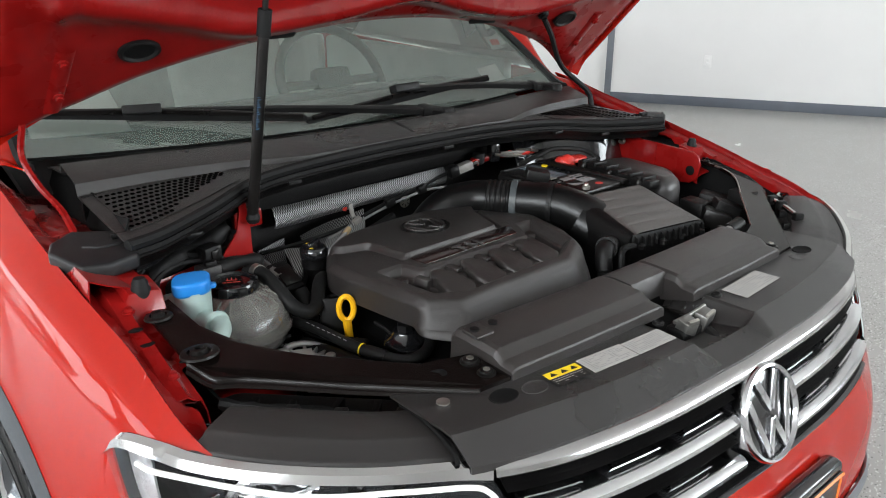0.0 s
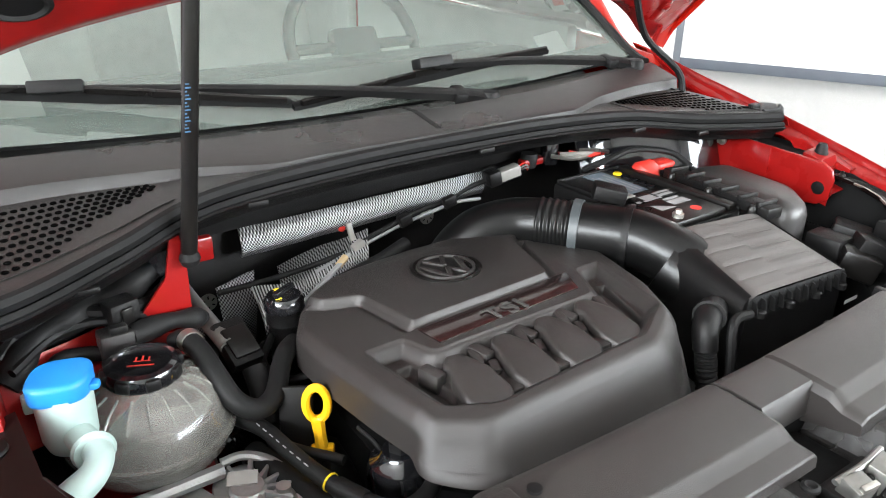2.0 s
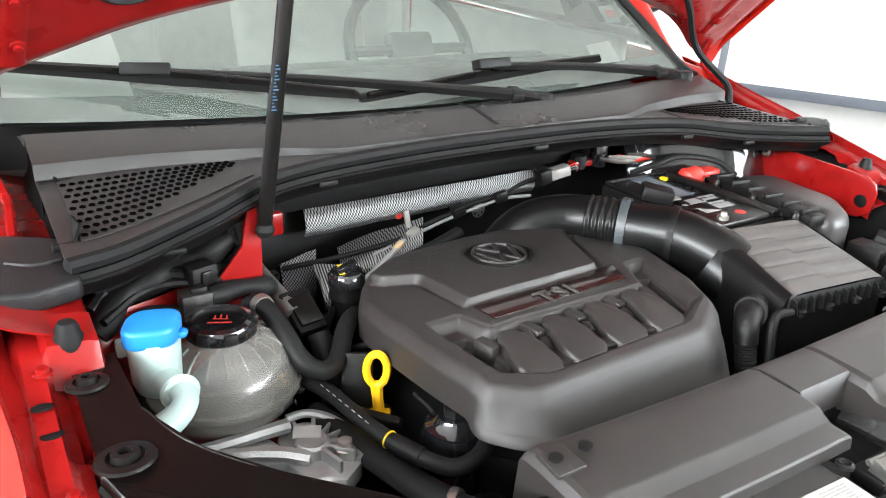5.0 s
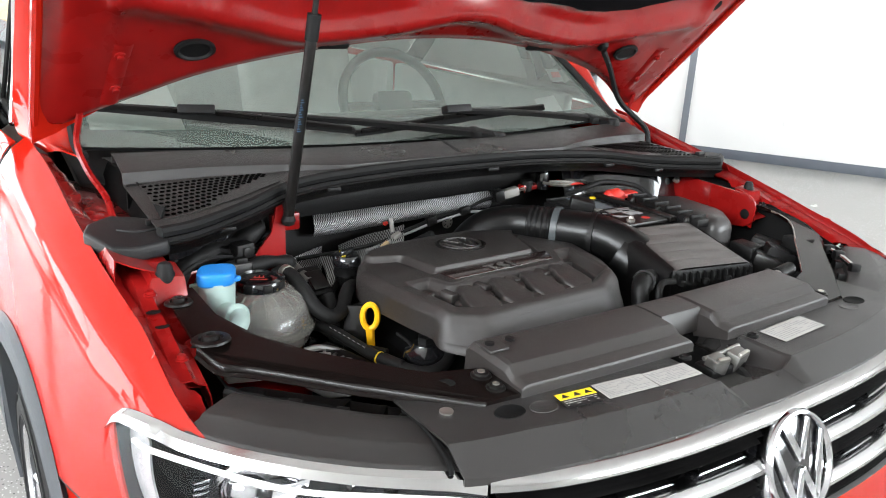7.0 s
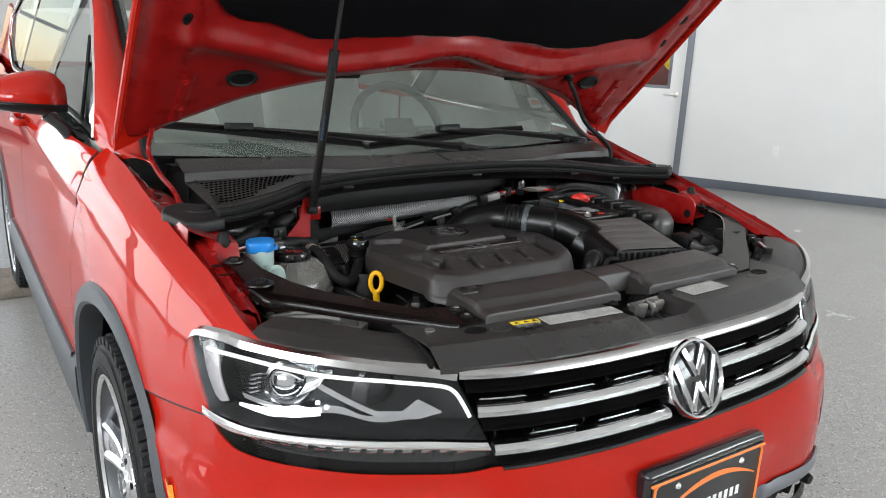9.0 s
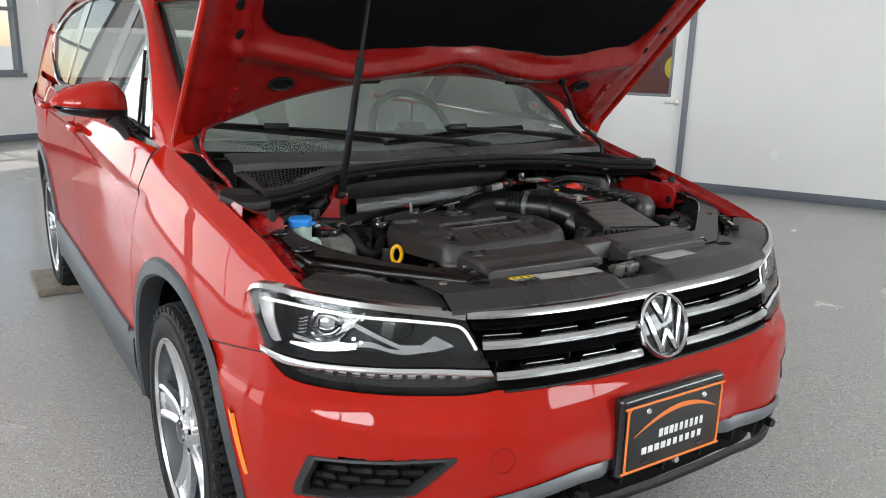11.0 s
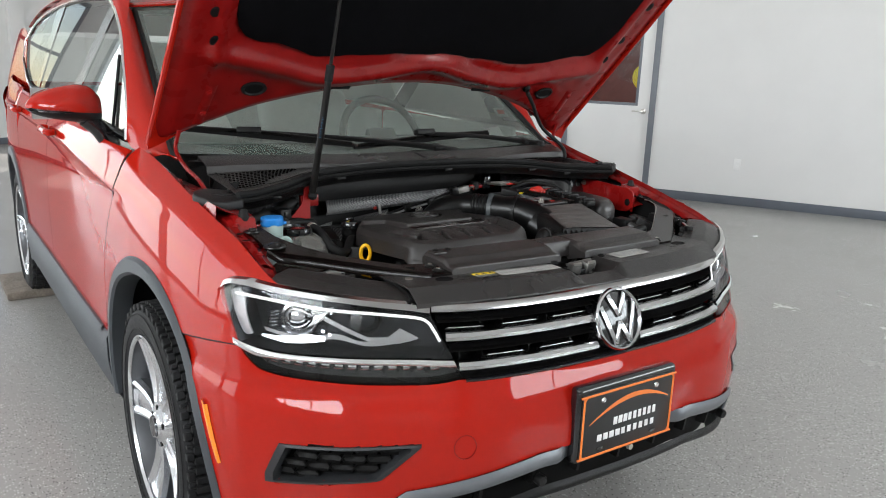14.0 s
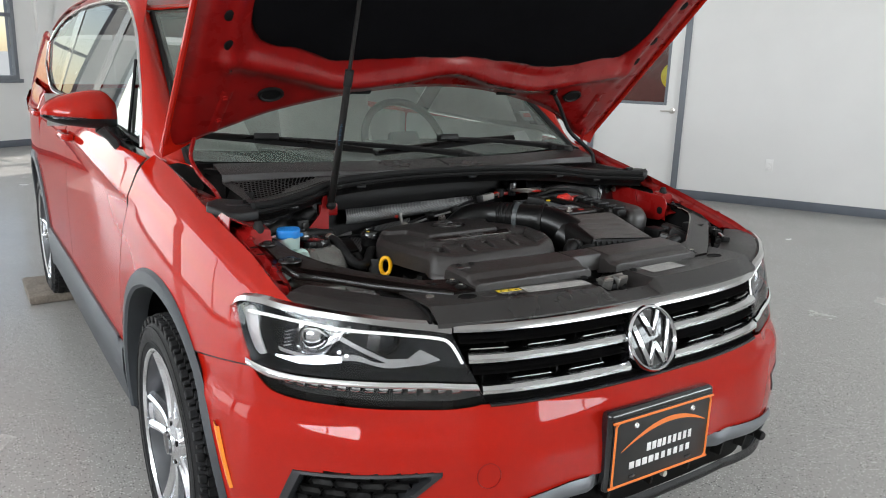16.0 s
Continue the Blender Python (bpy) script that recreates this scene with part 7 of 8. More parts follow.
    bmesh.ops.bevel(bm, geom=[e for e in bm.edges if e.calc_face_angle(0) > 0.5], offset=bevel, segments=seg, affect="EDGES", profile=0.5)
    return bm


name_strip = part("name_strip", on_cover([(-0.223, -0.337), (-0.220, -0.379), (0.010, -0.368), (0.032, -0.321)], -0.003, 0.0018, 0.0008), material("brown_black_strip", (0.018, 0.0095, 0.0088), 0.14, vary=0.15, scale=20, spec=0.6), ec, "glossy brown-black strip with raised lettering")
# four rounded runners in the recess
RUNNER = [(-0.004, 0.047), (0.016, 0.045), (0.023, 0.028), (0.029, 0.004), (0.027, -0.036), (0.017, -0.050), (-0.026, -0.050), (-0.031, -0.026), (-0.022, 0.008), (-0.016, 0.018), (-0.016, 0.034)]
for k in range(4):
    x, y = -0.229 + 0.0705 * k, -0.451 + 0.004 * k
    bm = prism(RUNNER, -0.030, 0.0, 0)
    bmesh.ops.bevel(bm, geom=[e for e in bm.edges if e.calc_face_angle(0) > 0.3 and max(v.co.z for v in e.verts) > -0.001], offset=0.0055, segments=3, affect="EDGES", profile=0.6)
    for v in bm.verts:
        v.co.z -= 0.002 + 0.28 * max(-0.020 - v.co.y, 0) + 0.05 * abs(v.co.x)
        v.co += Vector((x, y, cover_top(x, y)))
    run = part("runner", bm, COVER, ec, "rounded runner on the cover", sharp=50)
    for px, py, w, h, z, a in ((-0.028, 0.036, 0.008, 0.015, -0.006, 12), (0.030, 0.034, 0.007, 0.016, -0.006, -24), (0.040, 0.012, 0.006, 0.012, -0.010, -24), (0.036, -0.026, 0.012, 0.011, -0.012, 0)):
        if k == 3 and px > 0.033:
            continue
        part("runner_step", block(-w, w, -h, h, -0.030, z, 0.003, Matrix.Translation((x + px, y + py, cover_top(x, y))) @ pose(0, 0, 0, 0, 0, a)), COVER, run)
bc = Matrix.Translation((-0.100, -0.222, cover_top(-0.1, -0.222) + 0.0082)) @ pose(0, 0, 0, -3)
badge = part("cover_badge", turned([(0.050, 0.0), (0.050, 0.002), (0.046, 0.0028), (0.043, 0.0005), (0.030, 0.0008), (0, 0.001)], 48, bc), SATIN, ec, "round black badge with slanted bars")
part("badge_ring", turned([(0.041, 0.0004), (0.0405, 0.0042), (0.0375, 0.0042), (0.037, 0.0004)], 48, bc, caps=False), COVER, badge)
for p, q in (((-0.016, 0.033), (0.0, 0.004)), ((0.016, 0.033), (0.0, 0.004)), ((-0.031, 0.020), (-0.014, -0.032)), ((0.031, 0.020), (0.014, -0.032)), ((-0.014, -0.032), (0.0, -0.005)), ((0.014, -0.032), (0.0, -0.005))):
    p, q = np.array(p), np.array(q)
    d = (q - p) / np.linalg.norm(q - p)
    n = np.array([-d[1], d[0]]) * 0.0034
    part("badge_bar", prism([p - n, q - n, q + n, p + n], 0.0006, 0.004, 0.0006, bc), COVER, badge)
letters = bpy.data.curves.new("raised_letters", "FONT")
letters.body, letters.size, letters.extrude, letters.space_character = "TSI", 0.040, 0.0012, 1.22
tmp = bpy.data.objects.new("raised_letters", letters)
letter_mesh = bpy.data.meshes.new_from_object(tmp)
bpy.data.objects.remove(tmp)
letter_mesh.materials.append(material("letter_grey", (0.045, 0.042, 0.040), 0.4, vary=0.1, scale=30))
raised_text = new("raised_letters", letter_mesh)
raised_text.parent = ec
raised_text.matrix_basis = Matrix.Translation((-0.140, -0.3765, cover_top(-0.1, -0.376) + 0.0036)) @ pose(0, 0, 0, -3, 0, 2.5)
raised_text["label"] = "raised grey lettering"

# engine below the cover
part("engine_block", prism([(-0.30, -0.15), (-0.31, -0.42), (-0.24, -0.50), (0.05, -0.52), (0.10, -0.42), (0.10, -0.16), (0.0, -0.09), (-0.2, -0.09)], 0.52, 0.80, 0.02), DARK, car, "dark engine block below the cover")
part("gear_casing", prism([(0.10, -0.50), (0.42, -0.52), (0.46, -0.20), (0.30, -0.06), (0.10, -0.10)], 0.52, 0.74, 0.03), CAST, car, "cast gear casing below the battery")

# ---- engine bay: fittings ----
# heat foil on the bulkhead
def foil(name, corners, n=20, k=8, wob=0.004, label="embossed silver heat foil"):
    a, b, c, d = [np.array(q) for q in corners]
    rows = []
    for g in np.linspace(0, 1, k):
        row = []
        for f in np.linspace(0, 1, n):
            p = (a + (b - a) * f) * (1 - g) + (d + (c - d) * f) * g
            p = p + np.array((0, 1, 0.3)) * (wob * noise.noise(Vector((p[0] * 22, p[2] * 22, 3))) - 0.010 * math.sin(g * math.pi))
            row.append(p)
        rows.append(row)
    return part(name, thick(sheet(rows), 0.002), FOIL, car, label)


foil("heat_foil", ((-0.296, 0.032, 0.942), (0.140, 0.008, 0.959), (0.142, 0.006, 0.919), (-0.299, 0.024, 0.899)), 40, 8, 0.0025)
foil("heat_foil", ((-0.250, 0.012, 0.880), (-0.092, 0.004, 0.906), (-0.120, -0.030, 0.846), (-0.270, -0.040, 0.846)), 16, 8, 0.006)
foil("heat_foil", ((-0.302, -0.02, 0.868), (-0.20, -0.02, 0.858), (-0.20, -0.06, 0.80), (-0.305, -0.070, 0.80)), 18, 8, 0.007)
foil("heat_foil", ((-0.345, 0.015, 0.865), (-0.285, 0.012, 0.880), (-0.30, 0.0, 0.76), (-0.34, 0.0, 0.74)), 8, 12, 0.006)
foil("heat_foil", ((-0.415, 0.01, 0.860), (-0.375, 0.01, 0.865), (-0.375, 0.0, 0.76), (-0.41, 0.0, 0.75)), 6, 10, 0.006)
part("bulkhead_flap", thick(sheet([[(x, 0.040 - 0.01 * math.sin(f * 3) - 0.01 * f, 1.035 - 0.091 * f + 0.03 * (x + 0.3) * f) for x in np.linspace(-0.36, 0.30, 20)] for f in np.linspace(0, 1, 6)]), 0.004), BLACK, car)
for x, z in ((0.045, 0.886), (-0.352, 0.834)):
    m = Matrix.Translation((x, 0.036, z)) @ pose(0, 0, 0, 90)
    nut = part("push_nut", turned([(0.014, 0.0), (0.014, 0.002), (0.004, 0.004), (0.0, 0.003)], 20, m), STEEL, car, "round spring nut")
    for k in range(6):
        part("nut_slot", block(-0.001, 0.001, 0.005, 0.011, 0.002, 0.0036, 0, m @ Matrix.Rotation(k * math.pi / 3, 4, "Z")), DARK, nut)

# wiring before the foil
wire = part("wiring_loom", tube([(-0.35, -0.01, 0.868), (-0.25, -0.015, 0.872), (-0.16, -0.010, 0.878), (-0.115, -0.004, 0.888), (-0.06, 0.0, 0.900), (-0.005, 0.004, 0.912), (0.06, 0.004, 0.922), (0.12, 0.0, 0.940), (0.17, -0.010, 0.950)], 0.0045, 60, 7), RUBBER, car, "black wiring loom with grey connectors")
part("loom_strand", tube([(-0.20, -0.02, 0.866), (-0.115, -0.008, 0.882), (-0.04, 0.0, 0.897), (0.02, 0.0, 0.908), (0.08, 0.0, 0.916), (0.13, -0.006, 0.915)], 0.0032, 40, 6), material("grey_sleeve", (0.22, 0.22, 0.22), 0.5), wire, "grey loom strand")
GREYCLIP = material("grey_connector_plastic", (0.22, 0.21, 0.195), 0.45, vary=0.1, scale=30)
part("loom_clip", block(-0.012, 0.012, -0.007, 0.007, -0.009, 0.009, 0.003, Matrix.Translation((-0.118, -0.008, 0.884)) @ pose(0, 0, 0, 0, -20, 10)), GREYCLIP, wire, "grey clip")
part("clip_post", block(-0.005, 0.005, -0.003, 0.003, 0.0, 0.034, 0.002, Matrix.Translation((-0.122, 0.0, 0.892)) @ pose(0, 0, 0, 0, -12, 0)), GREYCLIP, wire)
part("clip_stud", turned([(0.006, 0), (0.006, 0.006), (0, 0.008)], 12, Matrix.Translation((-0.134, 0.018, 0.912)) @ pose(0, 0, 0, 90)), RED_PRINT, wire)
for x, z in ((-0.025, 0.908), (0.065, 0.922)):
    part("loom_clip", block(-0.012, 0.012, -0.008, 0.008, -0.010, 0.010, 0.003, Matrix.Translation((x, -0.002, z)) @ pose(0, 0, 0, 0, -14, 0)), BLACK, wire)
part("sensor_lead", tube([(-0.265, -0.075, 0.838), (-0.235, -0.065, 0.850), (-0.19, -0.045, 0.866), (-0.14, -0.018, 0.880)], lambda f: 0.0055 - 0.0015 * f, 24, 8), material("pale_sleeve", (0.30, 0.30, 0.30), 0.5), car, "grey sensor lead")
part("sensor_sleeve", tube([(-0.165, -0.030, 0.872), (-0.148, -0.022, 0.879)], 0.006, 4, 8), material("tan_sleeve", (0.55, 0.40, 0.22), 0.5), car)
part("sensor_body", turned([(0.011, -0.016), (0.012, 0.0), (0.008, 0.006), (0.007, 0.020), (0, 0.022)], 12, Matrix.Translation((-0.268, -0.078, 0.835)) @ pose(0, 0, 0, -20, 35)), STEEL, car)
con = part("loom_connector", block(-0.022, 0.022, -0.011, 0.011, -0.010, 0.010, 0.003, Matrix.Translation((0.182, -0.016, 0.956)) @ pose(0, 0, 0, 0, -12, -8)), GREYCLIP, car, "pale grey multi-pin connector")
part("connector_cap", block(-0.012, 0.012, -0.013, 0.013, -0.013, 0.013, 0.003, Matrix.Translation((0.150, -0.014, 0.952)) @ pose(0, 0, 0, 0, -12, -8)), BLACK, con)
for k in range(3):
    part("connector_wire", tube([(0.204, -0.020 + 0.005 * k, 0.958), (0.220, -0.026 + 0.004 * k, 0.962 + 0.003 * k), (0.232, -0.012, 0.955 - 0.002 * k)], 0.0016, 10, 5), (STEEL, GREYCLIP, RED_PRINT)[k], con)
part("pipe_ring", turned([(0.014, -0.02), (0.016, 0.0), (0.014, 0.005)], 20, Matrix.Translation((0.245, 0.0, 0.972))), RUBBER, car)
part("valve_cap", turned([(0.016, -0.03), (0.017, 0.008), (0.013, 0.018), (0.0, 0.020)], 18, Matrix.Translation((0.285, -0.01, 0.985))), GLOSS, car, "glossy black valve cap")
part("pipe_flange", block(0.225, 0.325, -0.012, 0.010, 0.955, 0.968, 0.004), RED_SHADED, car)
for k in range(4):
    part("service_pipe", tube([(0.27 + 0.022 * k, -0.03, 0.975), (0.30 + 0.02 * k, -0.055, 0.972 + 0.006 * (k % 2)), (0.36 + 0.012 * k, -0.050, 0.968)], 0.0042, 14, 6), (STEEL, GREYCLIP, RED_PRINT, STEEL)[k], car)

# red strut bracket and the black sleeve behind the tank
fin = [(-0.4375, -0.124, 1.027), (-0.427, -0.122, 1.020), (-0.4225, -0.124, 0.970), (-0.424, -0.128, 0.922), (-0.462, -0.136, 0.912), (-0.504, -0.140, 0.918), (-0.474, -0.134, 0.945), (-0.450, -0.129, 0.970), (-0.4425, -0.126, 1.000)]
bm = bmesh.new()
bm.faces.new([bm.verts.new(q) for q in fin])
bracket = part("strut_bracket", thick(bm, 0.004), RED_SHADED, car, "red painted strut bracket")
part("bracket_flange", thick(sheet([[Vector(q) + Vector((0.001, d, 0)) for q in spline(fin[:4], 14)] for d in (-0.002, 0.006, 0.014)]), 0.003), RED_SHADED, bracket)
part("bracket_box", block(-0.424, -0.366, -0.066, -0.050, 0.948, 0.982, 0.004), RED_SHADED, car)
part("bracket_stud", tube([(-0.410, -0.075, 0.984), (-0.388, -0.070, 0.988)], 0.003, 5, 8), STEEL, car)
part("tower_top", prism([(-0.60, -0.30), (-0.44, -0.19), (-0.43, -0.13), (-0.50, -0.10), (-0.63, -0.14)], 0.878, 0.895, 0.008), RED_SHADED, car, "red painted strut tower")
part("tower_skirt", prism([(-0.60, -0.36), (-0.46, -0.34), (-0.44, -0.20), (-0.62, -0.20)], 0.70, 0.78, 0.02), RED_SHADED, car)
part("cable_sleeve", tube([(-0.640, -0.16, 0.905), (-0.60, -0.135, 0.935), (-0.55, -0.115, 0.945), (-0.50, -0.105, 0.955), (-0.455, -0.105, 0.975)], lambda f: 0.017 + 0.004 * math.sin(f * 17), 40, 12), RUBBER, car, "thick black taped cable sleeve")
part("cable_sleeve", tube([(-0.600, -0.20, 0.905), (-0.585, -0.16, 0.915), (-0.555, -0.15, 0.91), (-0.52, -0.160, 0.905)], 0.009, 30, 10), RUBBER, car, "black taped cable")
part("cable_sleeve", tube([(-0.505, -0.166, 0.926), (-0.46, -0.155, 0.925), (-0.43, -0.150, 0.918), (-0.412, -0.130, 0.905)], lambda f: 0.012 + 0.002 * math.sin(f * 11), 30, 10), RUBBER, car, "black taped cable")
plug = part("tank_plug", block(-0.022, 0.022, -0.015, 0.015, -0.022, 0.018, 0.004, Matrix.Translation((-0.518, -0.160, 0.918))), GREYBLACK, car, "black tank sensor plug")
part("plug_tab", block(-0.010, 0.010, -0.006, 0.006, 0.016, 0.026, 0.002, Matrix.Translation((-0.518, -0.166, 0.918))), BLACK, plug)
part("tower_wall", thick(sheet([[(-0.63 + 0.24 * f, -0.14 + 0.13 * f - 0.03 * math.sin(f * math.pi), 0.90 + 0.125 * g + 0.012 * f) for f in np.linspace(0, 1, 14)] for g in np.linspace(0, 1, 6)]), 0.003), GLOSS, car, "gloss black strut tower wall")
part("tower_wall", thick(sheet([[(0.33 + 0.31 * f, -0.065 - 0.09 * f + 0.03 * math.sin(f * math.pi * 2.2) + 0.045 * g, 0.90 + 0.125 * g) for f in np.linspace(0, 1, 22)] for g in np.linspace(0, 1, 6)]), 0.003), GLOSS, car, "gloss black strut tower wall")

part("inner_wing", thick(sheet([[(-0.66 + 0.24 * f, -0.160 + 0.105 * f - 0.02 * math.sin(f * math.pi) - 0.03 * (1 - g), 0.83 + 0.095 * g) for f in np.linspace(0, 1, 14)] for g in np.linspace(0, 1, 6)]), 0.003), RED_SHADED, car, "red inner wing behind the tank")

# coolant tank with its cap
tm = Matrix.Translation((-0.513, -0.234, 0))
prof = [(0.0, 0.796), (0.046, 0.798), (0.070, 0.808), (0.083, 0.826), (0.0885, 0.844), (0.0925, 0.846), (0.0925, 0.852), (0.089, 0.854), (0.0865, 0.868), (0.078, 0.889), (0.064, 0.903), (0.047, 0.911), (0.040, 0.914), (0.040, 0.918)]
tank = part("coolant_tank", turned(prof, 60, tm), SMOKE, car, "smoky translucent coolant tank with a black cap")
for k in range(14):
    a = math.radians(150 + 18 * k)
    pts = [tm @ Vector((r * math.cos(a), r * math.sin(a), h + 0.0003)) for r, h in prof[9:12]]
    part("tank_rib", tube(pts, 0.0016, 10, 6), SMOKE, tank)
cap = part("tank_cap", turned([(0.0405, 0.914), (0.041, 0.924), (0.038, 0.930), (0.032, 0.932), (0.031, 0.928), (0.0, 0.928)], 48, tm), GLOSS, tank, "black screw cap with a printed red warning")
for k in range(8):
    a = k * math.pi / 4
    part("cap_grip", block(0.036, 0.0435, -0.008, 0.008, 0.915, 0.929, 0.003, tm @ Matrix.Rotation(a, 4, "Z")), BLACK, cap)
for x0, x1, y0, y1 in ((-0.009, 0.009, 0.003, 0.0042), (-0.0075, -0.006, 0.0045, 0.012), (-0.001, 0.001, 0.0045, 0.014), (0.006, 0.0075, 0.0045, 0.012), (-0.014, -0.008, -0.006, -0.0040), (-0.007, 0.001, -0.006, -0.0040), (0.002, 0.014, -0.006, -0.0040)):
    part("cap_mark", block(x0, x1, y0, y1, 0.9282, 0.9286, 0, tm @ pose(0, 0, 0, 0, 0, -25)), RED_PRINT, cap)
part("tank_nipple", tube([(-0.452, -0.168, 0.893), (-0.446, -0.158, 0.905)], 0.010, 4, 10), SMOKE, tank)

# washer filler
wm = Matrix.Translation((-0.598, -0.284, 0))
neck = part("washer_neck", turned([(0.012, 0.885), (0.022, 0.893), (0.026, 0.905), (0.0275, 0.950), (0.0285, 0.957)], 32, wm), MILK, car, "milky white washer filler neck with a blue cap")
part("washer_elbow", tube([(-0.597, -0.293, 0.914), (-0.590, -0.325, 0.914), (-0.586, -0.352, 0.916), (-0.596, -0.372, 0.914), (-0.618, -0.380, 0.905), (-0.650, -0.382, 0.887)], lambda f: 0.0138 + 0.0010 * math.sin(f * 9), 40, 14), MILK, neck, "bent milky filler pipe")
part("elbow_ring", turned([(0.0185, -0.004), (0.0205, 0), (0.0185, 0.004)], 18, Matrix.Translation((-0.588, -0.340, 0.915)) @ pose(0, 0, 0, 86)), MILK, neck)
part("neck_tab", block(-0.632, -0.592, -0.264, -0.252, 0.925, 0.945, 0.003), MILK, neck)
blue = prism([(0.032 * math.cos(a) * (1 + 0.06 * math.cos(4 * a)), 0.028 * math.sin(a) * (1 + 0.06 * math.cos(4 * a))) for a in np.linspace(0, 2 * math.pi, 40, endpoint=False)], 0.952, 0.974, 0.005, wm @ pose(0, 0, 0, 0, 0, 25), seg=3)
part("washer_cap", blue, BLUE, neck, "bright blue flip cap")
part("cap_tongue", prism([(0.026, -0.008), (0.036, -0.004), (0.036, 0.005), (0.026, 0.009)], 0.955, 0.963, 0.003, wm @ pose(0, 0, 0, 0, 0, -28)), BLUE, neck)

# hoses
part("coolant_hose", tube([(-0.462, -0.178, 0.908), (-0.452, -0.190, 0.916), (-0.446, -0.222, 0.914), (-0.442, -0.258, 0.900), (-0.434, -0.286, 0.879), (-0.416, -0.298, 0.866), (-0.396, -0.292, 0.864), (-0.379, -0.275, 0.868), (-0.362, -0.250, 0.876), (-0.345, -0.228, 0.880), (-0.322, -0.200, 0.872)], 0.0122, 60, 12), RUBBER, car, "black rubber coolant hose")
part("hose_clip", tube([(-0.450, -0.192, 0.916), (-0.4485, -0.204, 0.916)], 0.0142, 4, 14), STEEL, car, "spring hose clip")
part("metal_pipe", tube([(-0.402, -0.010, 0.895), (-0.404, -0.085, 0.895), (-0.402, -0.150, 0.890), (-0.398, -0.178, 0.882)], 0.0115, 14, 12), material("dull_grey_pipe", (0.20, 0.195, 0.185), 0.5, 0.6, vary=0.3, scale=60), car, "grey metal pipe")
sensor = part("pressure_sensor", block(-0.022, 0.022, -0.034, 0.034, -0.012, 0.010, 0.006, Matrix.Translation((-0.386, -0.172, 0.878)) @ pose(0, 0, 0, 32, 0, 8)), BLACK, car, "black pressure sensor on a pipe")
part("sensor_lid", block(-0.017, 0.017, -0.026, 0.018, 0.010, 0.016, 0.003, Matrix.Translation((-0.386, -0.172, 0.878)) @ pose(0, 0, 0, 32, 0, 8)), SATIN, sensor)
part("sensor_pipe", tube([(-0.386, -0.225, 0.872), (-0.386, -0.245, 0.850), (-0.392, -0.275, 0.820)], 0.015, 16, 12), RUBBER, car, "black sensor pipe")
part("lower_hose", tube([(-0.440, -0.240, 0.840), (-0.410, -0.298, 0.838), (-0.402, -0.350, 0.838), (-0.392, -0.402, 0.836), (-0.374, -0.455, 0.834), (-0.348, -0.490, 0.832), (-0.312, -0.488, 0.834), (-0.280, -0.462, 0.838), (-0.262, -0.430, 0.842)], 0.0096, 60, 12), RUBBER, car, "black rubber hose with pale print")
part("hose_joint", tube([(-0.384, -0.428, 0.835), (-0.370, -0.462, 0.8335)], 0.0112, 6, 12), BLACK, car)
part("hose_band", tube([(-0.3875, -0.418, 0.8355), (-0.3868, -0.4202, 0.8354)], 0.0108, 3, 12), YELLOW_PRINT, car)
part("radiator_hose", tube([(-0.420, -0.290, 0.80), (-0.410, -0.350, 0.805), (-0.394, -0.418, 0.806), (-0.374, -0.482, 0.804), (-0.345, -0.535, 0.80), (-0.30, -0.575, 0.79)], 0.0165, 40, 14), RUBBER, car, "wide black radiator hose")
part("sleeved_hose", tube([(-0.235, -0.500, 0.86), (-0.240, -0.530, 0.845), (-0.248, -0.555, 0.80), (-0.252, -0.56, 0.74)], 0.021, 24, 14, wave=0.0006, waves=40), RUBBER, car, "ribbed black hose under the cover")
part("hose_clamp", turned([(0.024, -0.006), (0.0245, 0), (0.024, 0.006)], 20, Matrix.Translation((-0.252, -0.560, 0.765))), STEEL, car, "steel hose clamp")
part("hose_clamp", turned([(0.0178, -0.005), (0.0183, 0), (0.0178, 0.005)], 20, Matrix.Translation((-0.358, -0.512, 0.8025)) @ pose(0, 0, 0, 0, 80, -55)), STEEL, car, "steel hose clamp")
for k in range(8):
    part("hose_print", block(-0.003, 0.003, -0.0006, 0.0006, -0.0014, 0.0014, 0, Matrix.Translation((-0.4145 + 0.0020 * k, -0.300 - 0.013 * k, 0.8455)) @ pose(0, 0, 0, 40, 0, -82)), GREY_PRINT, car)
fil = part("oil_filter", turned([(0.0, 0.848), (0.020, 0.846), (0.024, 0.838), (0.034, 0.832), (0.038, 0.818), (0.038, 0.74)], 32, Matrix.Translation((-0.305, -0.425, 0))), GLOSS, car, "black oil filter housing")
part("filter_nut", turned([(0.014, 0.845), (0.014, 0.858), (0.0, 0.858)], 6, Matrix.Translation((-0.305, -0.425, 0))), BLACK, fil)
# cables round the strut bracket
cab = part("bracket_cable", tube([(-0.64, -0.150, 0.930), (-0.605, -0.120, 0.948), (-0.560, -0.118, 0.950), (-0.520, -0.128, 0.945), (-0.480, -0.120, 0.938), (-0.445, -0.085, 0.932), (-0.420, -0.040, 0.925)], 0.0095, 50, 9, wave=0.0007, waves=60), RUBBER, car, "black ribbed cable loom behind the tank")
part("cable_strand", tube([(-0.63, -0.175, 0.925), (-0.585, -0.140, 0.935), (-0.545, -0.136, 0.940), (-0.500, -0.142, 0.935), (-0.455, -0.120, 0.925), (-0.42, -0.10, 0.905)], 0.0055, 40, 7), RUBBER, cab)
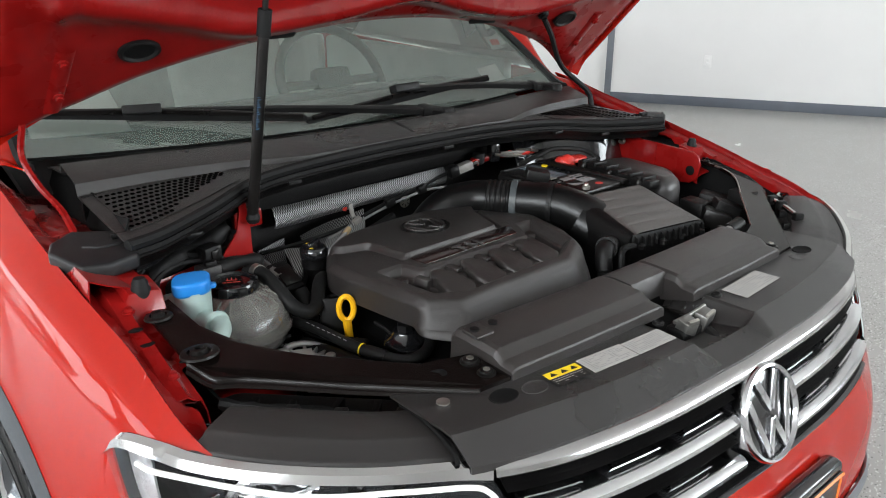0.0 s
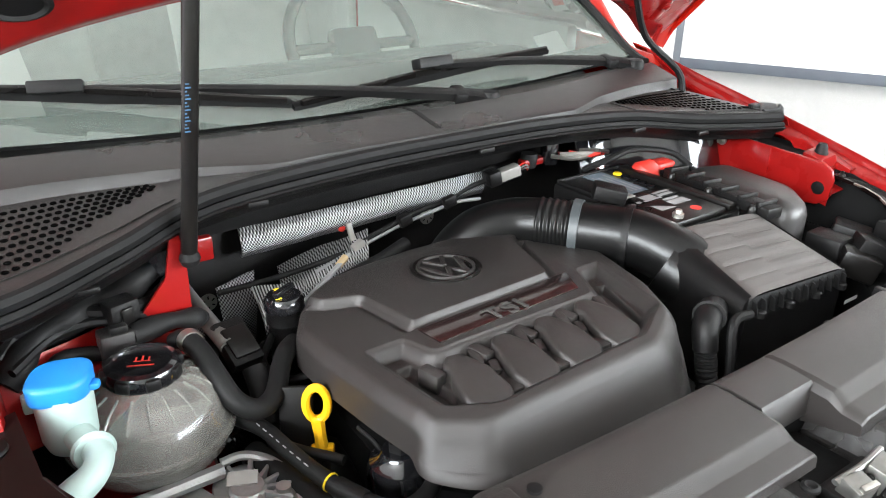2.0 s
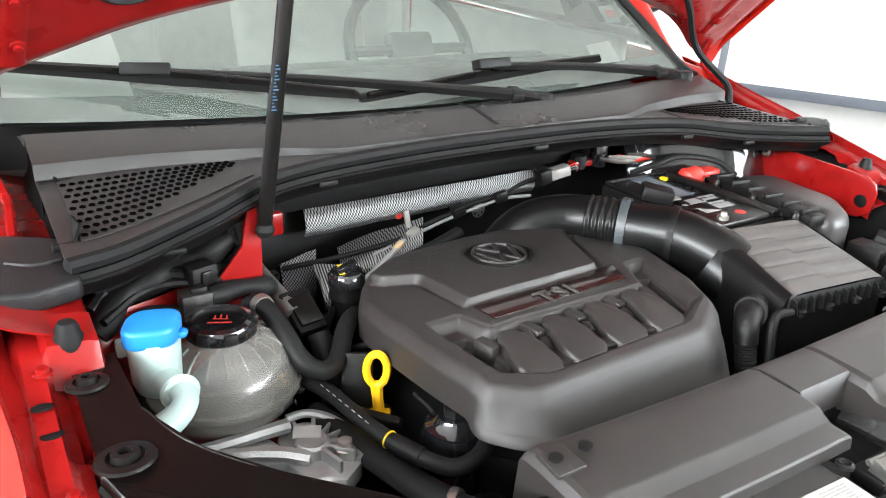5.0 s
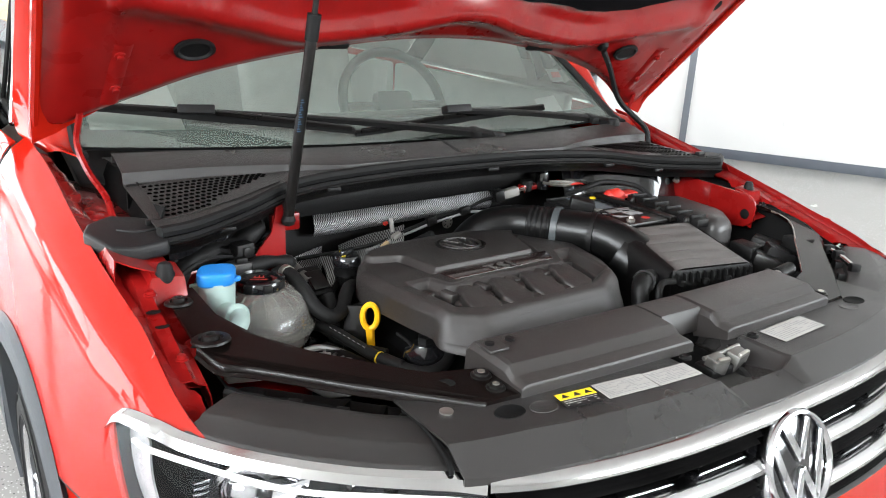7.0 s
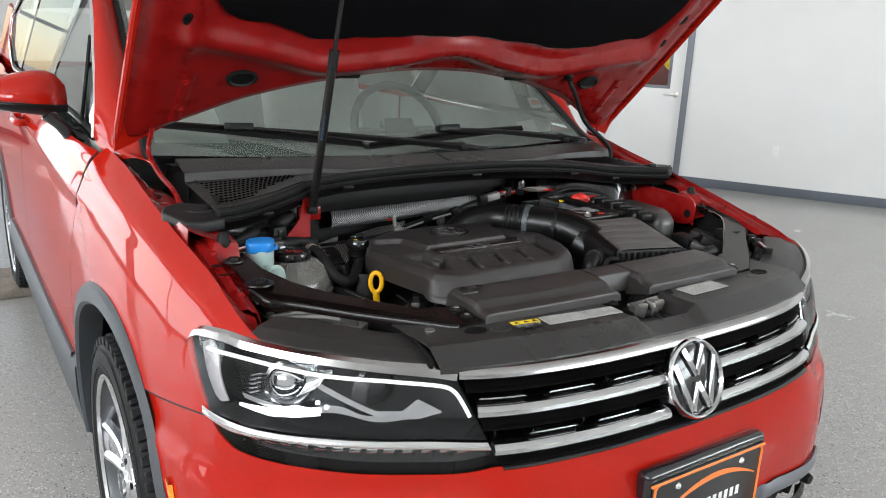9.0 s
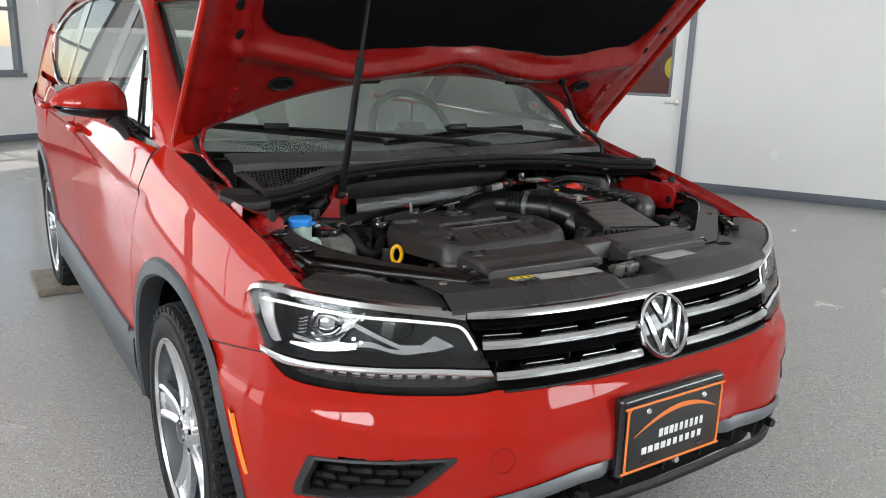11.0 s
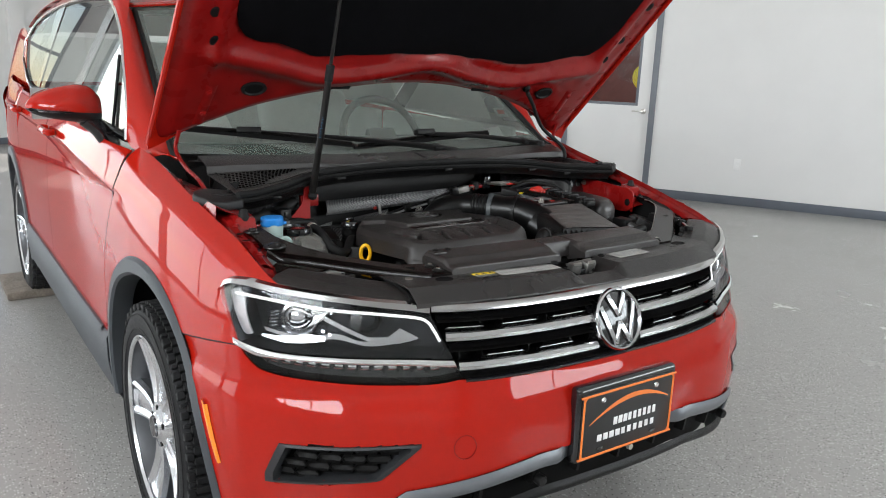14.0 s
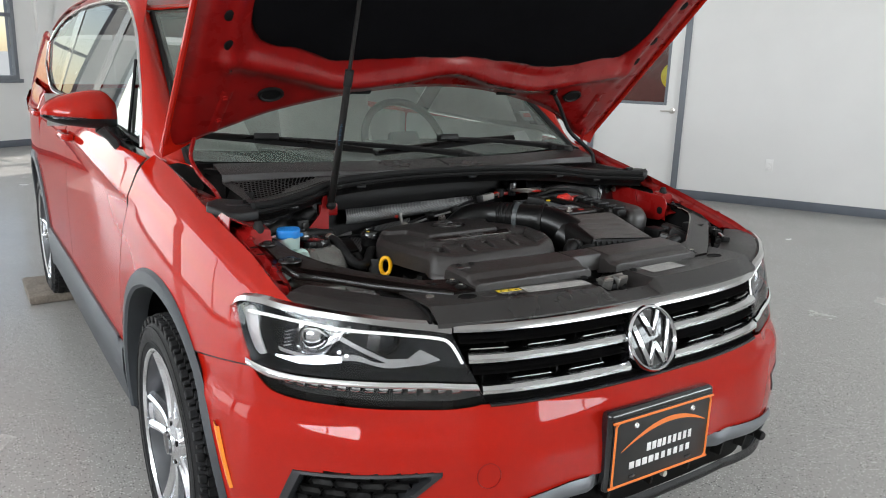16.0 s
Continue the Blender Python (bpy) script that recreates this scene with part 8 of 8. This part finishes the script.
part("cable_plug", block(-0.018, 0.018, -0.014, 0.014, 0.928, 0.962, 0.004, Matrix.Translation((-0.507, -0.139, 0)) @ pose(0, 0, 0, 0, 0, 15)), BLACK, cab, "black cable plug")
part("plug_catch", block(-0.007, 0.007, -0.018, -0.013, 0.934, 0.956, 0.002, Matrix.Translation((-0.507, -0.139, 0)) @ pose(0, 0, 0, 0, 0, 15)), SATIN, cab)
# oil filler cap
om = Matrix.Translation((-0.308, -0.147, 0)) @ Matrix.Identity(4)
oil = part("oil_filler", turned([(0.022, 0.82), (0.022, 0.872), (0.025, 0.876), (0.024, 0.892), (0.026, 0.895)], 28, om), BLACK, car, "black oil filler neck with a cap")
ocap = part("oil_cap", turned([(0.024, 0.893), (0.0265, 0.896), (0.0265, 0.908), (0.022, 0.914), (0.0, 0.916)], 36, om), GLOSS, oil, "glossy black oil cap with yellow marks")
part("cap_bar", block(-0.020, 0.020, -0.005, 0.005, 0.914, 0.925, 0.004, om @ pose(0, 0, 0, 0, 0, 30)), GLOSS, ocap)
for x, y in ((-0.012, -0.010), (-0.003, 0.015)):
    part("cap_mark", block(x - 0.004, x + 0.004, y - 0.003, y + 0.003, 0.9155, 0.9162, 0, om), YELLOW_PRINT, ocap)
# dipstick
ds = Matrix.Translation((-0.352, -0.322, 0.862)) @ pose(0, 0, 0, 90, 0, -32)
loop = [ds @ Vector((0.0125 * math.cos(a), 0.022 * math.sin(a), 0)) for a in np.linspace(0, 2 * math.pi, 33)]
dip = part("dipstick", tube(loop, 0.0052, 48, 8, cap=False), YELLOW, car, "yellow dipstick with a loop handle")
part("dipstick_shank", tube([ds @ Vector((0, -0.020, 0)), ds @ Vector((0.002, -0.045, 0)), ds @ Vector((0.004, -0.066, 0))], lambda f: 0.0085 - 0.001 * math.sin(f * 3), 12, 8), YELLOW, dip)
part("dipstick_stop", block(-0.014, 0.014, -0.006, 0.006, -0.006, 0.006, 0.003, ds @ Matrix.Translation((0.004, -0.064, 0))), YELLOW, dip)
part("dipstick_tube", tube([ds @ Vector((0.004, -0.068, 0)), ds @ Vector((0.006, -0.10, 0)), ds @ Vector((0.012, -0.16, -0.01))], 0.0075, 10, 8), BLACK, dip)
part("bracket_panel", block(-0.02, 0.02, -0.05, 0.05, -0.004, 0.004, 0.003, Matrix.Translation((-0.368, -0.300, 0.825)) @ pose(0, 0, 0, 80, 0, -30)), BLACK, car)

# cast engine mount under the tank
mount = part("engine_mount", prism([(-0.480, -0.316), (-0.462, -0.300), (-0.438, -0.302), (-0.416, -0.325), (-0.403, -0.362), (-0.412, -0.405), (-0.440, -0.425), (-0.476, -0.410), (-0.492, -0.360)], 0.780, 0.806, 0.006), CAST, car, "cast aluminium engine mount")
for f in (-1, 1):
    part("mount_arm", tube([(-0.600, -0.312 - 0.006 * f, 0.812), (-0.545, -0.326 - 0.010 * f, 0.816), (-0.495, -0.338 - 0.022 * f, 0.816), (-0.465, -0.345 - 0.034 * f, 0.812)], lambda f: 0.0075 + 0.002 * f, 20, 8), CAST, mount)
part("arm_web", prism([(-0.600, -0.306), (-0.545, -0.316), (-0.490, -0.318), (-0.470, -0.375), (-0.495, -0.366), (-0.545, -0.338), (-0.600, -0.322)], 0.796, 0.808, 0.003), CAST, mount)
for a in range(7):
    q = math.radians(-75 + 28 * a)
    part("mount_web", block(0.012, 0.052, -0.0028, 0.0028, 0.800, 0.822 - 0.001 * a, 0.002, Matrix.Translation((-0.455, -0.362, 0)) @ Matrix.Rotation(q, 4, "Z")), CAST, mount)
part("mount_rim", tube([(-0.462, -0.302, 0.815), (-0.438, -0.304, 0.816), (-0.417, -0.326, 0.816), (-0.405, -0.362, 0.814), (-0.414, -0.404, 0.810)], 0.0055, 30, 8), CAST, mount)
part("mount_boss", turned([(0.020, 0.79), (0.020, 0.820), (0.017, 0.823), (0.0, 0.823)], 20, Matrix.Translation((-0.455, -0.362, 0))), CAST, mount)
part("mount_tag", block(-0.016, 0.016, -0.011, 0.011, 0.8236, 0.8244, 0, Matrix.Translation((-0.455, -0.348, 0)) @ pose(0, 0, 0, 0, 0, -25)), WHITE_PRINT, mount, "white paper tag")
for x, y in ((-0.590, -0.312), (-0.425, -0.385)):
    part("mount_bolt", turned([(0.012, 0.800), (0.012, 0.816), (0.008, 0.817), (0.008, 0.826), (0, 0.827)], 12, Matrix.Translation((x, y, 0))), STEEL, mount)
for k, (x, y, z, r) in enumerate(((-0.34, -0.30, 0.76, 0.03), (-0.36, -0.23, 0.79, 0.028), (-0.42, -0.20, 0.76, 0.03), (-0.30, -0.50, 0.74, 0.035), (-0.20, -0.575, 0.76, 0.03), (-0.30, -0.09, 0.79, 0.03))):
    part("engine_fitting", turned([(r, -0.05), (r, 0.012), (r * 0.8, 0.02), (r * 0.5, 0.022), (r * 0.45, 0.034), (0, 0.035)], 18, Matrix.Translation((x, y, z)) @ pose(0, 0, 0, 12 * k - 30, 8 * k - 20)), (BLACK, SATIN, GLOSS)[k % 3], car, "dark engine fitting")
for pts, r in (([(-0.33, -0.15, 0.86), (-0.36, -0.19, 0.85), (-0.35, -0.24, 0.85), (-0.33, -0.26, 0.86)], 0.005), ([(-0.40, -0.12, 0.86), (-0.42, -0.20, 0.84), (-0.40, -0.30, 0.82), (-0.35, -0.38, 0.82)], 0.006), ([(-0.32, -0.36, 0.84), (-0.315, -0.40, 0.83), (-0.33, -0.44, 0.80)], 0.003), ([(-0.24, -0.55, 0.79), (-0.16, -0.595, 0.81), (-0.05, -0.59, 0.83), (0.06, -0.585, 0.855)], 0.016), ([(-0.18, -0.06, 0.86), (-0.12, -0.075, 0.885), (-0.06, -0.06, 0.895)], 0.011)):
    part("small_hose", tube(pts, r, 30, 10), RUBBER, car, "slim black hose")

# ---- air intake, air box, battery ----
duct = part("intake_elbow", tube([(-0.03, -0.100, 0.80), (-0.015, -0.112, 0.870), (0.030, -0.125, 0.915), (0.085, -0.150, 0.928), (0.125, -0.190, 0.930)], lambda f: 0.037 + 0.004 * f, 40, 24), DUCT, car, "black moulded air intake elbow")
part("intake_bellows", tube([(0.112, -0.177, 0.929), (0.145, -0.222, 0.930)], 0.0425, 42, 26, wave=0.0014, waves=5), DUCT, duct, "ribbed bellows")
part("intake_clamp", tube([(0.143, -0.219, 0.930), (0.151, -0.230, 0.930)], 0.0465, 5, 30), material("pale_grey_band", (0.050, 0.058, 0.061), 0.45, vary=0.08, scale=30), duct, "pale grey hose band")
part("intake_pipe", tube([(0.150, -0.228, 0.930), (0.195, -0.290, 0.928), (0.222, -0.340, 0.915), (0.240, -0.385, 0.895)], lambda f: 0.043 + 0.004 * f, 30, 24), DUCT, duct)
part("pipe_band", tube([(0.190, -0.282, 0.928), (0.196, -0.291, 0.928)], 0.049, 4, 28), BLACK, duct)
part("air_meter", block(-0.026, 0.026, -0.018, 0.018, -0.008, 0.016, 0.004, Matrix.Translation((0.212, -0.225, 0.972)) @ pose(0, 0, 0, 0, 10, -40)), BLACK, duct, "black air meter plug")


def lid_at(u, v, h=0.0):
    a = Vector((0.230, -0.342, 0.950)).lerp(Vector((0.392, -0.376, 0.956)), u)
    b = Vector((0.190, -0.503, 0.920)).lerp(Vector((0.438, -0.503, 0.900)), u)
    p = a.lerp(b, v)
    p.z += h
    return p


rows = []
for v in np.linspace(0, 1, 41):
    step = 0.0
    rows.append([lid_at(u, v, 0.0012 * (1 if (v * 5.0) % 1.0 > (0.10 if u < 0.45 else 0.42) else -0.5) * (1 if 0.06 < u < 0.94 and 0.04 < v < 0.97 else 0) - 0.008 * (2 * abs(u - 0.5)) ** 10) for u in np.linspace(0, 1, 45)])
airbox = part("air_box", sheet(rows), LID, car, "charcoal air filter box with a ribbed lid", sharp=30)
edge = [lid_at(u, 0) for u in np.linspace(0, 1, 10)] + [lid_at(1, v) for v in np.linspace(0.1, 1, 9)] + [lid_at(u, 1) for u in np.linspace(0.9, 0, 10)] + [lid_at(0, v) for v in np.linspace(0.9, 0.1, 8)]
cen = sum(edge, Vector()) / len(edge)
rows = [[cen + (p - cen) * k + Vector((0, 0, dz)) for p in edge] for k, dz in ((0.985, -0.004), (1.01, -0.010), (1.025, -0.026), (1.05, -0.028), (1.05, -0.036), (1.0, -0.037), (0.98, -0.20))]
part("air_box_body", sheet([r + r[:1] for r in rows]), BLACK, airbox)
for k in range(12):
    u = 0.04 + 0.084 * k
    p = cen + (lid_at(u, 1) - cen) * 1.0
    part("air_box_fin", prism([(0.004, 0), (-0.007, -0.004), (-0.011, -0.022), (0.004, -0.022)], -0.0010, 0.0010, 0.0, Matrix.Translation((p.x, p.y, p.z - 0.006)) @ pose(0, 0, 0, 90, 0, 90)), BLACK, airbox)
for k in range(4):
    p = cen + (lid_at(0.1 + 0.27 * k, 1) - cen) * 1.04
    part("air_box_screw", turned([(0.007, -0.004), (0.007, 0.004), (0.004, 0.006), (0, 0.005)], 12, Matrix.Translation((p.x, p.y - 0.006, p.z - 0.026))), BLACK, airbox)
part("box_print", block(0.40, 0.435, -0.5305, -0.530, 0.858, 0.864, 0), WHITE_PRINT, airbox)
part("box_outlet", tube([(0.215, -0.345, 0.900), (0.235, -0.385, 0.880), (0.265, -0.43, 0.86)], lambda f: 0.050 + 0.004 * f, 14, 24), DUCT, airbox)
rows = []
for v in np.linspace(0, 1, 12):
    p, wide_by = lid_at(0.02, v), 1.0 - 0.55 * v
    rows.append([p + Vector((-dx * wide_by, 0, -dz)) for dx, dz in ((0.0, 0.0), (0.016, 0.002), (0.030, 0.009), (0.040, 0.022), (0.044, 0.045), (0.044, 0.16))])
part("air_box_shoulder", sheet(rows), BLACK, airbox, sharp=60)
# breather pipes between cover and air box
elbow = part("breather_elbow", tube([(0.165, -0.470, 0.895), (0.128, -0.488, 0.900), (0.112, -0.498, 0.890), (0.108, -0.505, 0.868)], lambda f: 0.019 - 0.003 * f, 24, 14), BLACK, car, "black breather elbow with a ribbed hose")
part("breather_hose", tube([(0.108, -0.505, 0.870), (0.107, -0.512, 0.84), (0.112, -0.522, 0.78)], 0.0135, 60, 12, wave=0.0016, waves=14), RUBBER, elbow)
part("elbow_ring", tube([(0.140, -0.483, 0.899), (0.133, -0.486, 0.900)], 0.022, 4, 16), BLACK, elbow)
part("thin_pipe", tube([(0.185, -0.512, 0.900), (0.155, -0.512, 0.902), (0.140, -0.518, 0.890), (0.138, -0.525, 0.85), (0.142, -0.53, 0.79)], 0.0065, 30, 9), RUBBER, car, "dark thin pipe")
part("front_pipe", tube([(0.06, -0.575, 0.862), (0.13, -0.580, 0.866), (0.22, -0.588, 0.880), (0.32, -0.592, 0.897), (0.40, -0.592, 0.908)], lambda f: 0.016 if f < 0.35 else 0.0085, 40, 10), RUBBER, car, "black hose and steel pipe behind the radiator")
part("front_pipe_end", tube([(0.20, -0.590, 0.880), (0.30, -0.594, 0.897), (0.385, -0.594, 0.909)], 0.0095, 14, 10), CAST, car)
for f in (0.24, 0.36):
    part("pipe_clip", block(-0.006, 0.006, -0.010, 0.010, -0.008, 0.014, 0.002, Matrix.Translation((f, -0.592, 0.892 + (f - 0.24) * 0.13))), BLACK, car)
part("pipe_end_cap", turned([(0.013, -0.02), (0.013, 0.02), (0.0, 0.022)], 14, Matrix.Translation((0.405, -0.592, 0.912)) @ pose(0, 0, 0, 0, 80, 0)), BLACK, car)

FUSE = material("smooth_grey_black_cover", (0.040, 0.038, 0.037), 0.36, vary=0.12, scale=12, bump=0.15, bump_scale=900, spec=0.6)
batt = part("battery", block(0.232, 0.400, -0.340, -0.080, 0.78, 0.946, 0.006), BLACK, car, "black car battery with printed labels and a red terminal cap")
part("battery_label", block(0.297, 0.345, -0.195, -0.082, 0.9465, 0.9472, 0), material("battery_blue_label", (0.10, 0.125, 0.15), 0.35, vary=0.1, scale=40), batt, "pale blue printed label")
for k in range(4):
    part("label_line", block(0.303 + 0.010 * k, 0.306 + 0.010 * k, -0.188, -0.100 - 0.008 * (k % 3), 0.9473, 0.9475, 0), GREY_PRINT, batt)
for k in range(6):
    part("cell_plug", turned([(0.008, 0), (0.008, 0.003), (0.005, 0.004), (0, 0.0035)], 14, Matrix.Translation((0.362, -0.185 + 0.019 * k, 0.946))), (BLUE_PRINT, YELLOW_PRINT, GLOSS)[k % 3] if k in (2, 4) else GLOSS, batt)
part("battery_ridge", block(0.270, 0.392, -0.240, -0.215, 0.946, 0.953, 0.003), BLACK, batt)
plate_b = part("battery_cover", block(0.238, 0.362, -0.338, -0.252, 0.946, 0.957, 0.004), SATIN, batt, "raised black battery cover with warning signs")
part("warning_patch", prism([(0.262, -0.292), (0.296, -0.292), (0.262, -0.268)], 0.957, 0.9575, 0), GREY_PRINT, plate_b)
for x0, x1, y0, y1 in ((0.300, 0.340, -0.285, -0.268), (0.302, 0.338, -0.264, -0.258)):
    part("warning_patch", block(x0, x1, y0, y1, 0.957, 0.9575, 0), GREY_PRINT, plate_b)
for x0, x1, y0, y1 in ((0.284, 0.312, -0.246, -0.224), (0.318, 0.352, -0.240, -0.232), (0.318, 0.356, -0.228, -0.222)):
    part("battery_mark", block(x0, x1, y0, y1, 0.9531, 0.9535, 0), GREY_PRINT, batt)
for k in range(5):
    part("battery_sign", block(0.246 + 0.016 * k, 0.256 + 0.016 * k, -0.246, -0.240 + 0.002 * (k % 2), 0.9531, 0.9534, 0), GREY_PRINT, batt)
for x0, x1, y0, y1 in ((0.240, 0.398, -0.086, -0.080), (0.240, 0.244, -0.338, -0.086), (0.394, 0.398, -0.338, -0.086)):
    part("battery_rim", block(x0, x1, y0, y1, 0.944, 0.951, 0.0015), BLACK, batt)
part("hold_down", block(0.372, 0.392, -0.336, -0.100, 0.946, 0.958, 0.003), SATIN, batt)
part("battery_spot", turned([(0.009, 0), (0.009, 0.0006), (0, 0.0006)], 20, Matrix.Translation((0.318, -0.312, 0.9571))), RED_PRINT, plate_b)
part("terminal_bolt", turned([(0.009, 0), (0.009, 0.006), (0.006, 0.007), (0.005, 0.012), (0, 0.013)], 8, Matrix.Translation((0.262, -0.322, 0.957))), STEEL, batt)
part("pole_clamp", block(0.245, 0.285, -0.200, -0.165, 0.946, 0.958, 0.005), SATIN, batt)
part("clamp_tag", block(0.262, 0.284, -0.220, -0.206, 0.9535, 0.956, 0.002), GREYCLIP, batt)
part("terminal_cap", turned([(0.030, -0.03), (0.030, 0.0), (0.020, 0.010), (0.012, 0.020), (0.0, 0.022)], 24, Matrix.Translation((0.412, -0.135, 0.950)) @ pose(0, 0, 0, 0, 35, -20), squash=0.8), RED_PRINT, batt, "red terminal cap")
part("terminal_arm", block(0.430, 0.500, -0.130, -0.095, 0.940, 0.955, 0.008), RED_PRINT, batt)
part("hold_cable", tube([(0.33, -0.055, 0.945), (0.36, -0.085, 0.968), (0.42, -0.09, 0.978), (0.50, -0.11, 0.965), (0.53, -0.14, 0.94)], 0.006, 40, 8), RUBBER, car, "black cable over the battery")
fuse = part("fuse_box", prism([(0.452, -0.392), (0.520, -0.392), (0.572, -0.33), (0.585, -0.180), (0.50, -0.150), (0.462, -0.18)], 0.80, 0.954, 0.030, seg=5), FUSE, car, "charcoal fuse box beside the battery")
rackm = Matrix.Translation((0.420, -0.280, 0.958)) @ pose(0, 0, 0, 0, 0, -7)
rack = part("fuse_rack", block(-0.016, 0.016, -0.115, 0.115, -0.012, 0.006, 0.003, rackm), BLACK, car, "black fuse carrier with clips")
for k in range(6):
    part("rack_clip", block(-0.020, 0.022, -0.004, 0.004, 0.002, 0.012, 0.002, rackm @ Matrix.Translation((0, -0.095 + 0.038 * k, 0))), BLACK, rack)
for y in (-0.09, 0.0, 0.085):
    part("rack_stud", turned([(0.007, 0), (0.007, 0.008), (0.004, 0.012), (0, 0.013)], 8, rackm @ Matrix.Translation((-0.024, y, -0.006))), SATIN, rack)
for k in range(6):
    part("side_module", block(-0.022, 0.022, -0.03, 0.03, -0.03, 0.012, 0.005, Matrix.Translation((0.52 + 0.035 * (k % 3), -0.43 - 0.055 * (k // 3), 0.895 - 0.012 * (k % 2))) @ pose(0, 0, 0, 5 * k, 0, 12 * k)), (BLACK, SATIN)[k % 2], car, "small black module by the lamp")
part("lamp_bracket", prism([(0.595, -0.46), (0.66, -0.47), (0.66, -0.52), (0.60, -0.53)], 0.89, 0.925, 0.006), BLACK, car)
rod = part("lamp_rod", tube([(0.622, -0.555, 0.916), (0.598, -0.596, 0.914), (0.572, -0.640, 0.908)], 0.0062, 14, 10), CHROME_SATIN, car, "bright steel rod on the lamp cover")
for x, y, z in ((0.622, -0.555, 0.916), (0.604, -0.586, 0.915), (0.572, -0.640, 0.908)):
    part("rod_clip", block(-0.010, 0.010, -0.008, 0.008, -0.010, 0.009, 0.003, Matrix.Translation((x, y, z)) @ pose(0, 0, 0, 0, 0, -30)), BLACK, rod)

# ---- cabin seen through the glass ----
rows = []
for v in np.linspace(0, 1, 10):
    rows.append([(x, 0.15 + 0.08 * (x / 0.7) ** 2 + 0.50 * v, 1.000 + 0.050 * math.sin(v * math.pi * 0.8) - 0.06 * max(v - 0.8, 0) * 3) for x in np.linspace(-0.70, 0.70, 24)])
part("dashboard", thick(sheet(rows), 0.02), material("grey_dashboard_skin", (0.055, 0.056, 0.055), 0.7, vary=0.06, scale=5), car, "black dashboard top")
part("dash_front", block(-0.70, 0.70, 0.62, 0.70, 0.60, 1.05, 0.03), BLACK, car)
sw = Matrix.Translation((0.36, 0.83, 1.04)) @ pose(0, 0, 0, 62)
steer = part("steering_wheel", tube([sw @ Vector((0.185 * math.cos(a), 0.185 * math.sin(a), 0)) for a in np.linspace(0, 2 * math.pi, 41)], 0.016, 80, 10, cap=False), BLACK, car, "black leather steering wheel")
part("wheel_hub", block(-0.07, 0.07, -0.05, 0.05, -0.03, 0.02, 0.02, sw), BLACK, steer)
for a in (0, math.pi, -math.pi / 2):
    part("wheel_spoke", tube([sw @ Vector((0.05 * math.cos(a), 0.05 * math.sin(a), 0)), sw @ Vector((0.18 * math.cos(a), 0.18 * math.sin(a), 0))], 0.014, 5, 8), BLACK, steer)
for x in (-0.37, 0.37):
    seat = part("seat_back", block(-0.24, 0.24, -0.06, 0.06, -0.30, 0.30, 0.05, Matrix.Translation((x, 1.62, 0.92)) @ pose(0, 0, 0, -16), seg=3), CLOTH, car, "dark grey front seat")
    part("head_rest", block(-0.13, 0.13, -0.05, 0.05, -0.09, 0.09, 0.04, Matrix.Translation((x, 1.73, 1.32)) @ pose(0, 0, 0, -10), seg=3), CLOTH, seat)
part("rear_seat", block(-0.62, 0.62, 2.45, 2.60, 0.55, 1.18, 0.06, seg=3), CLOTH, car)
part("cabin_mirror", block(-0.11, 0.11, -0.015, 0.015, -0.03, 0.03, 0.01, Matrix.Translation((0.0, 0.92, 1.43))), BLACK, car)
part("sun_visor", block(-0.60, -0.14, 0.98, 1.14, 1.498, 1.512, 0.006), LIGHT_CLOTH, car)
part("sun_visor", block(0.14, 0.60, 0.98, 1.14, 1.498, 1.512, 0.006), LIGHT_CLOTH, car)
for sg in (-1, 1):
    for y0, y1 in ((0.42, 1.48), (1.54, 2.40)):
        trim = part("door_trim", block(sg * 0.752 - 0.02, sg * 0.752 + 0.02, y0, y1, 0.45, 1.118, 0.015), CLOTH, car, "grey inner door trim")
        part("arm_rest", block(sg * 0.715 - 0.03, sg * 0.715 + 0.03, y0 + 0.3, y1 - 0.1, 0.80, 0.86, 0.02), BLACK, trim)
# papers and stickers on the glass
corner = [screen(u, v, -0.012) for u, v in ((0.64, 0.065), (0.755, 0.045), (0.785, 0.155), (0.665, 0.145))]
tagged(part("windscreen_paper", thick(sheet([[corner[0], corner[1]], [corner[3], corner[2]]]), 0.001), PAPER, car), "white paper sheet behind the windscreen")
corner = [screen(u, v, -0.014) for u, v in ((-0.950, 0.08), (-0.70, 0.08), (-0.76, 0.66), (-0.950, 0.46))]
part("windscreen_paper", thick(sheet([[corner[0], corner[1]], [corner[3], corner[2]]]), 0.001), PAPER, car, "tall white paper behind the windscreen")
sq = [screen(u, v, -0.010) for u, v in ((0.84, 0.22), (0.92, 0.22), (0.945, 0.29), (0.865, 0.29))]
st = part("service_sticker", thick(sheet([[sq[0], sq[1]], [sq[3], sq[2]]]), 0.0006), WHITE_PRINT, car, "small white and red sticker")
sq = [screen(u, v, -0.006) for u, v in ((0.855, 0.235), (0.91, 0.235), (0.925, 0.265), (0.87, 0.265))]
part("sticker_mark", sheet([[sq[0], sq[1]], [sq[3], sq[2]]]), RED_PRINT, st)
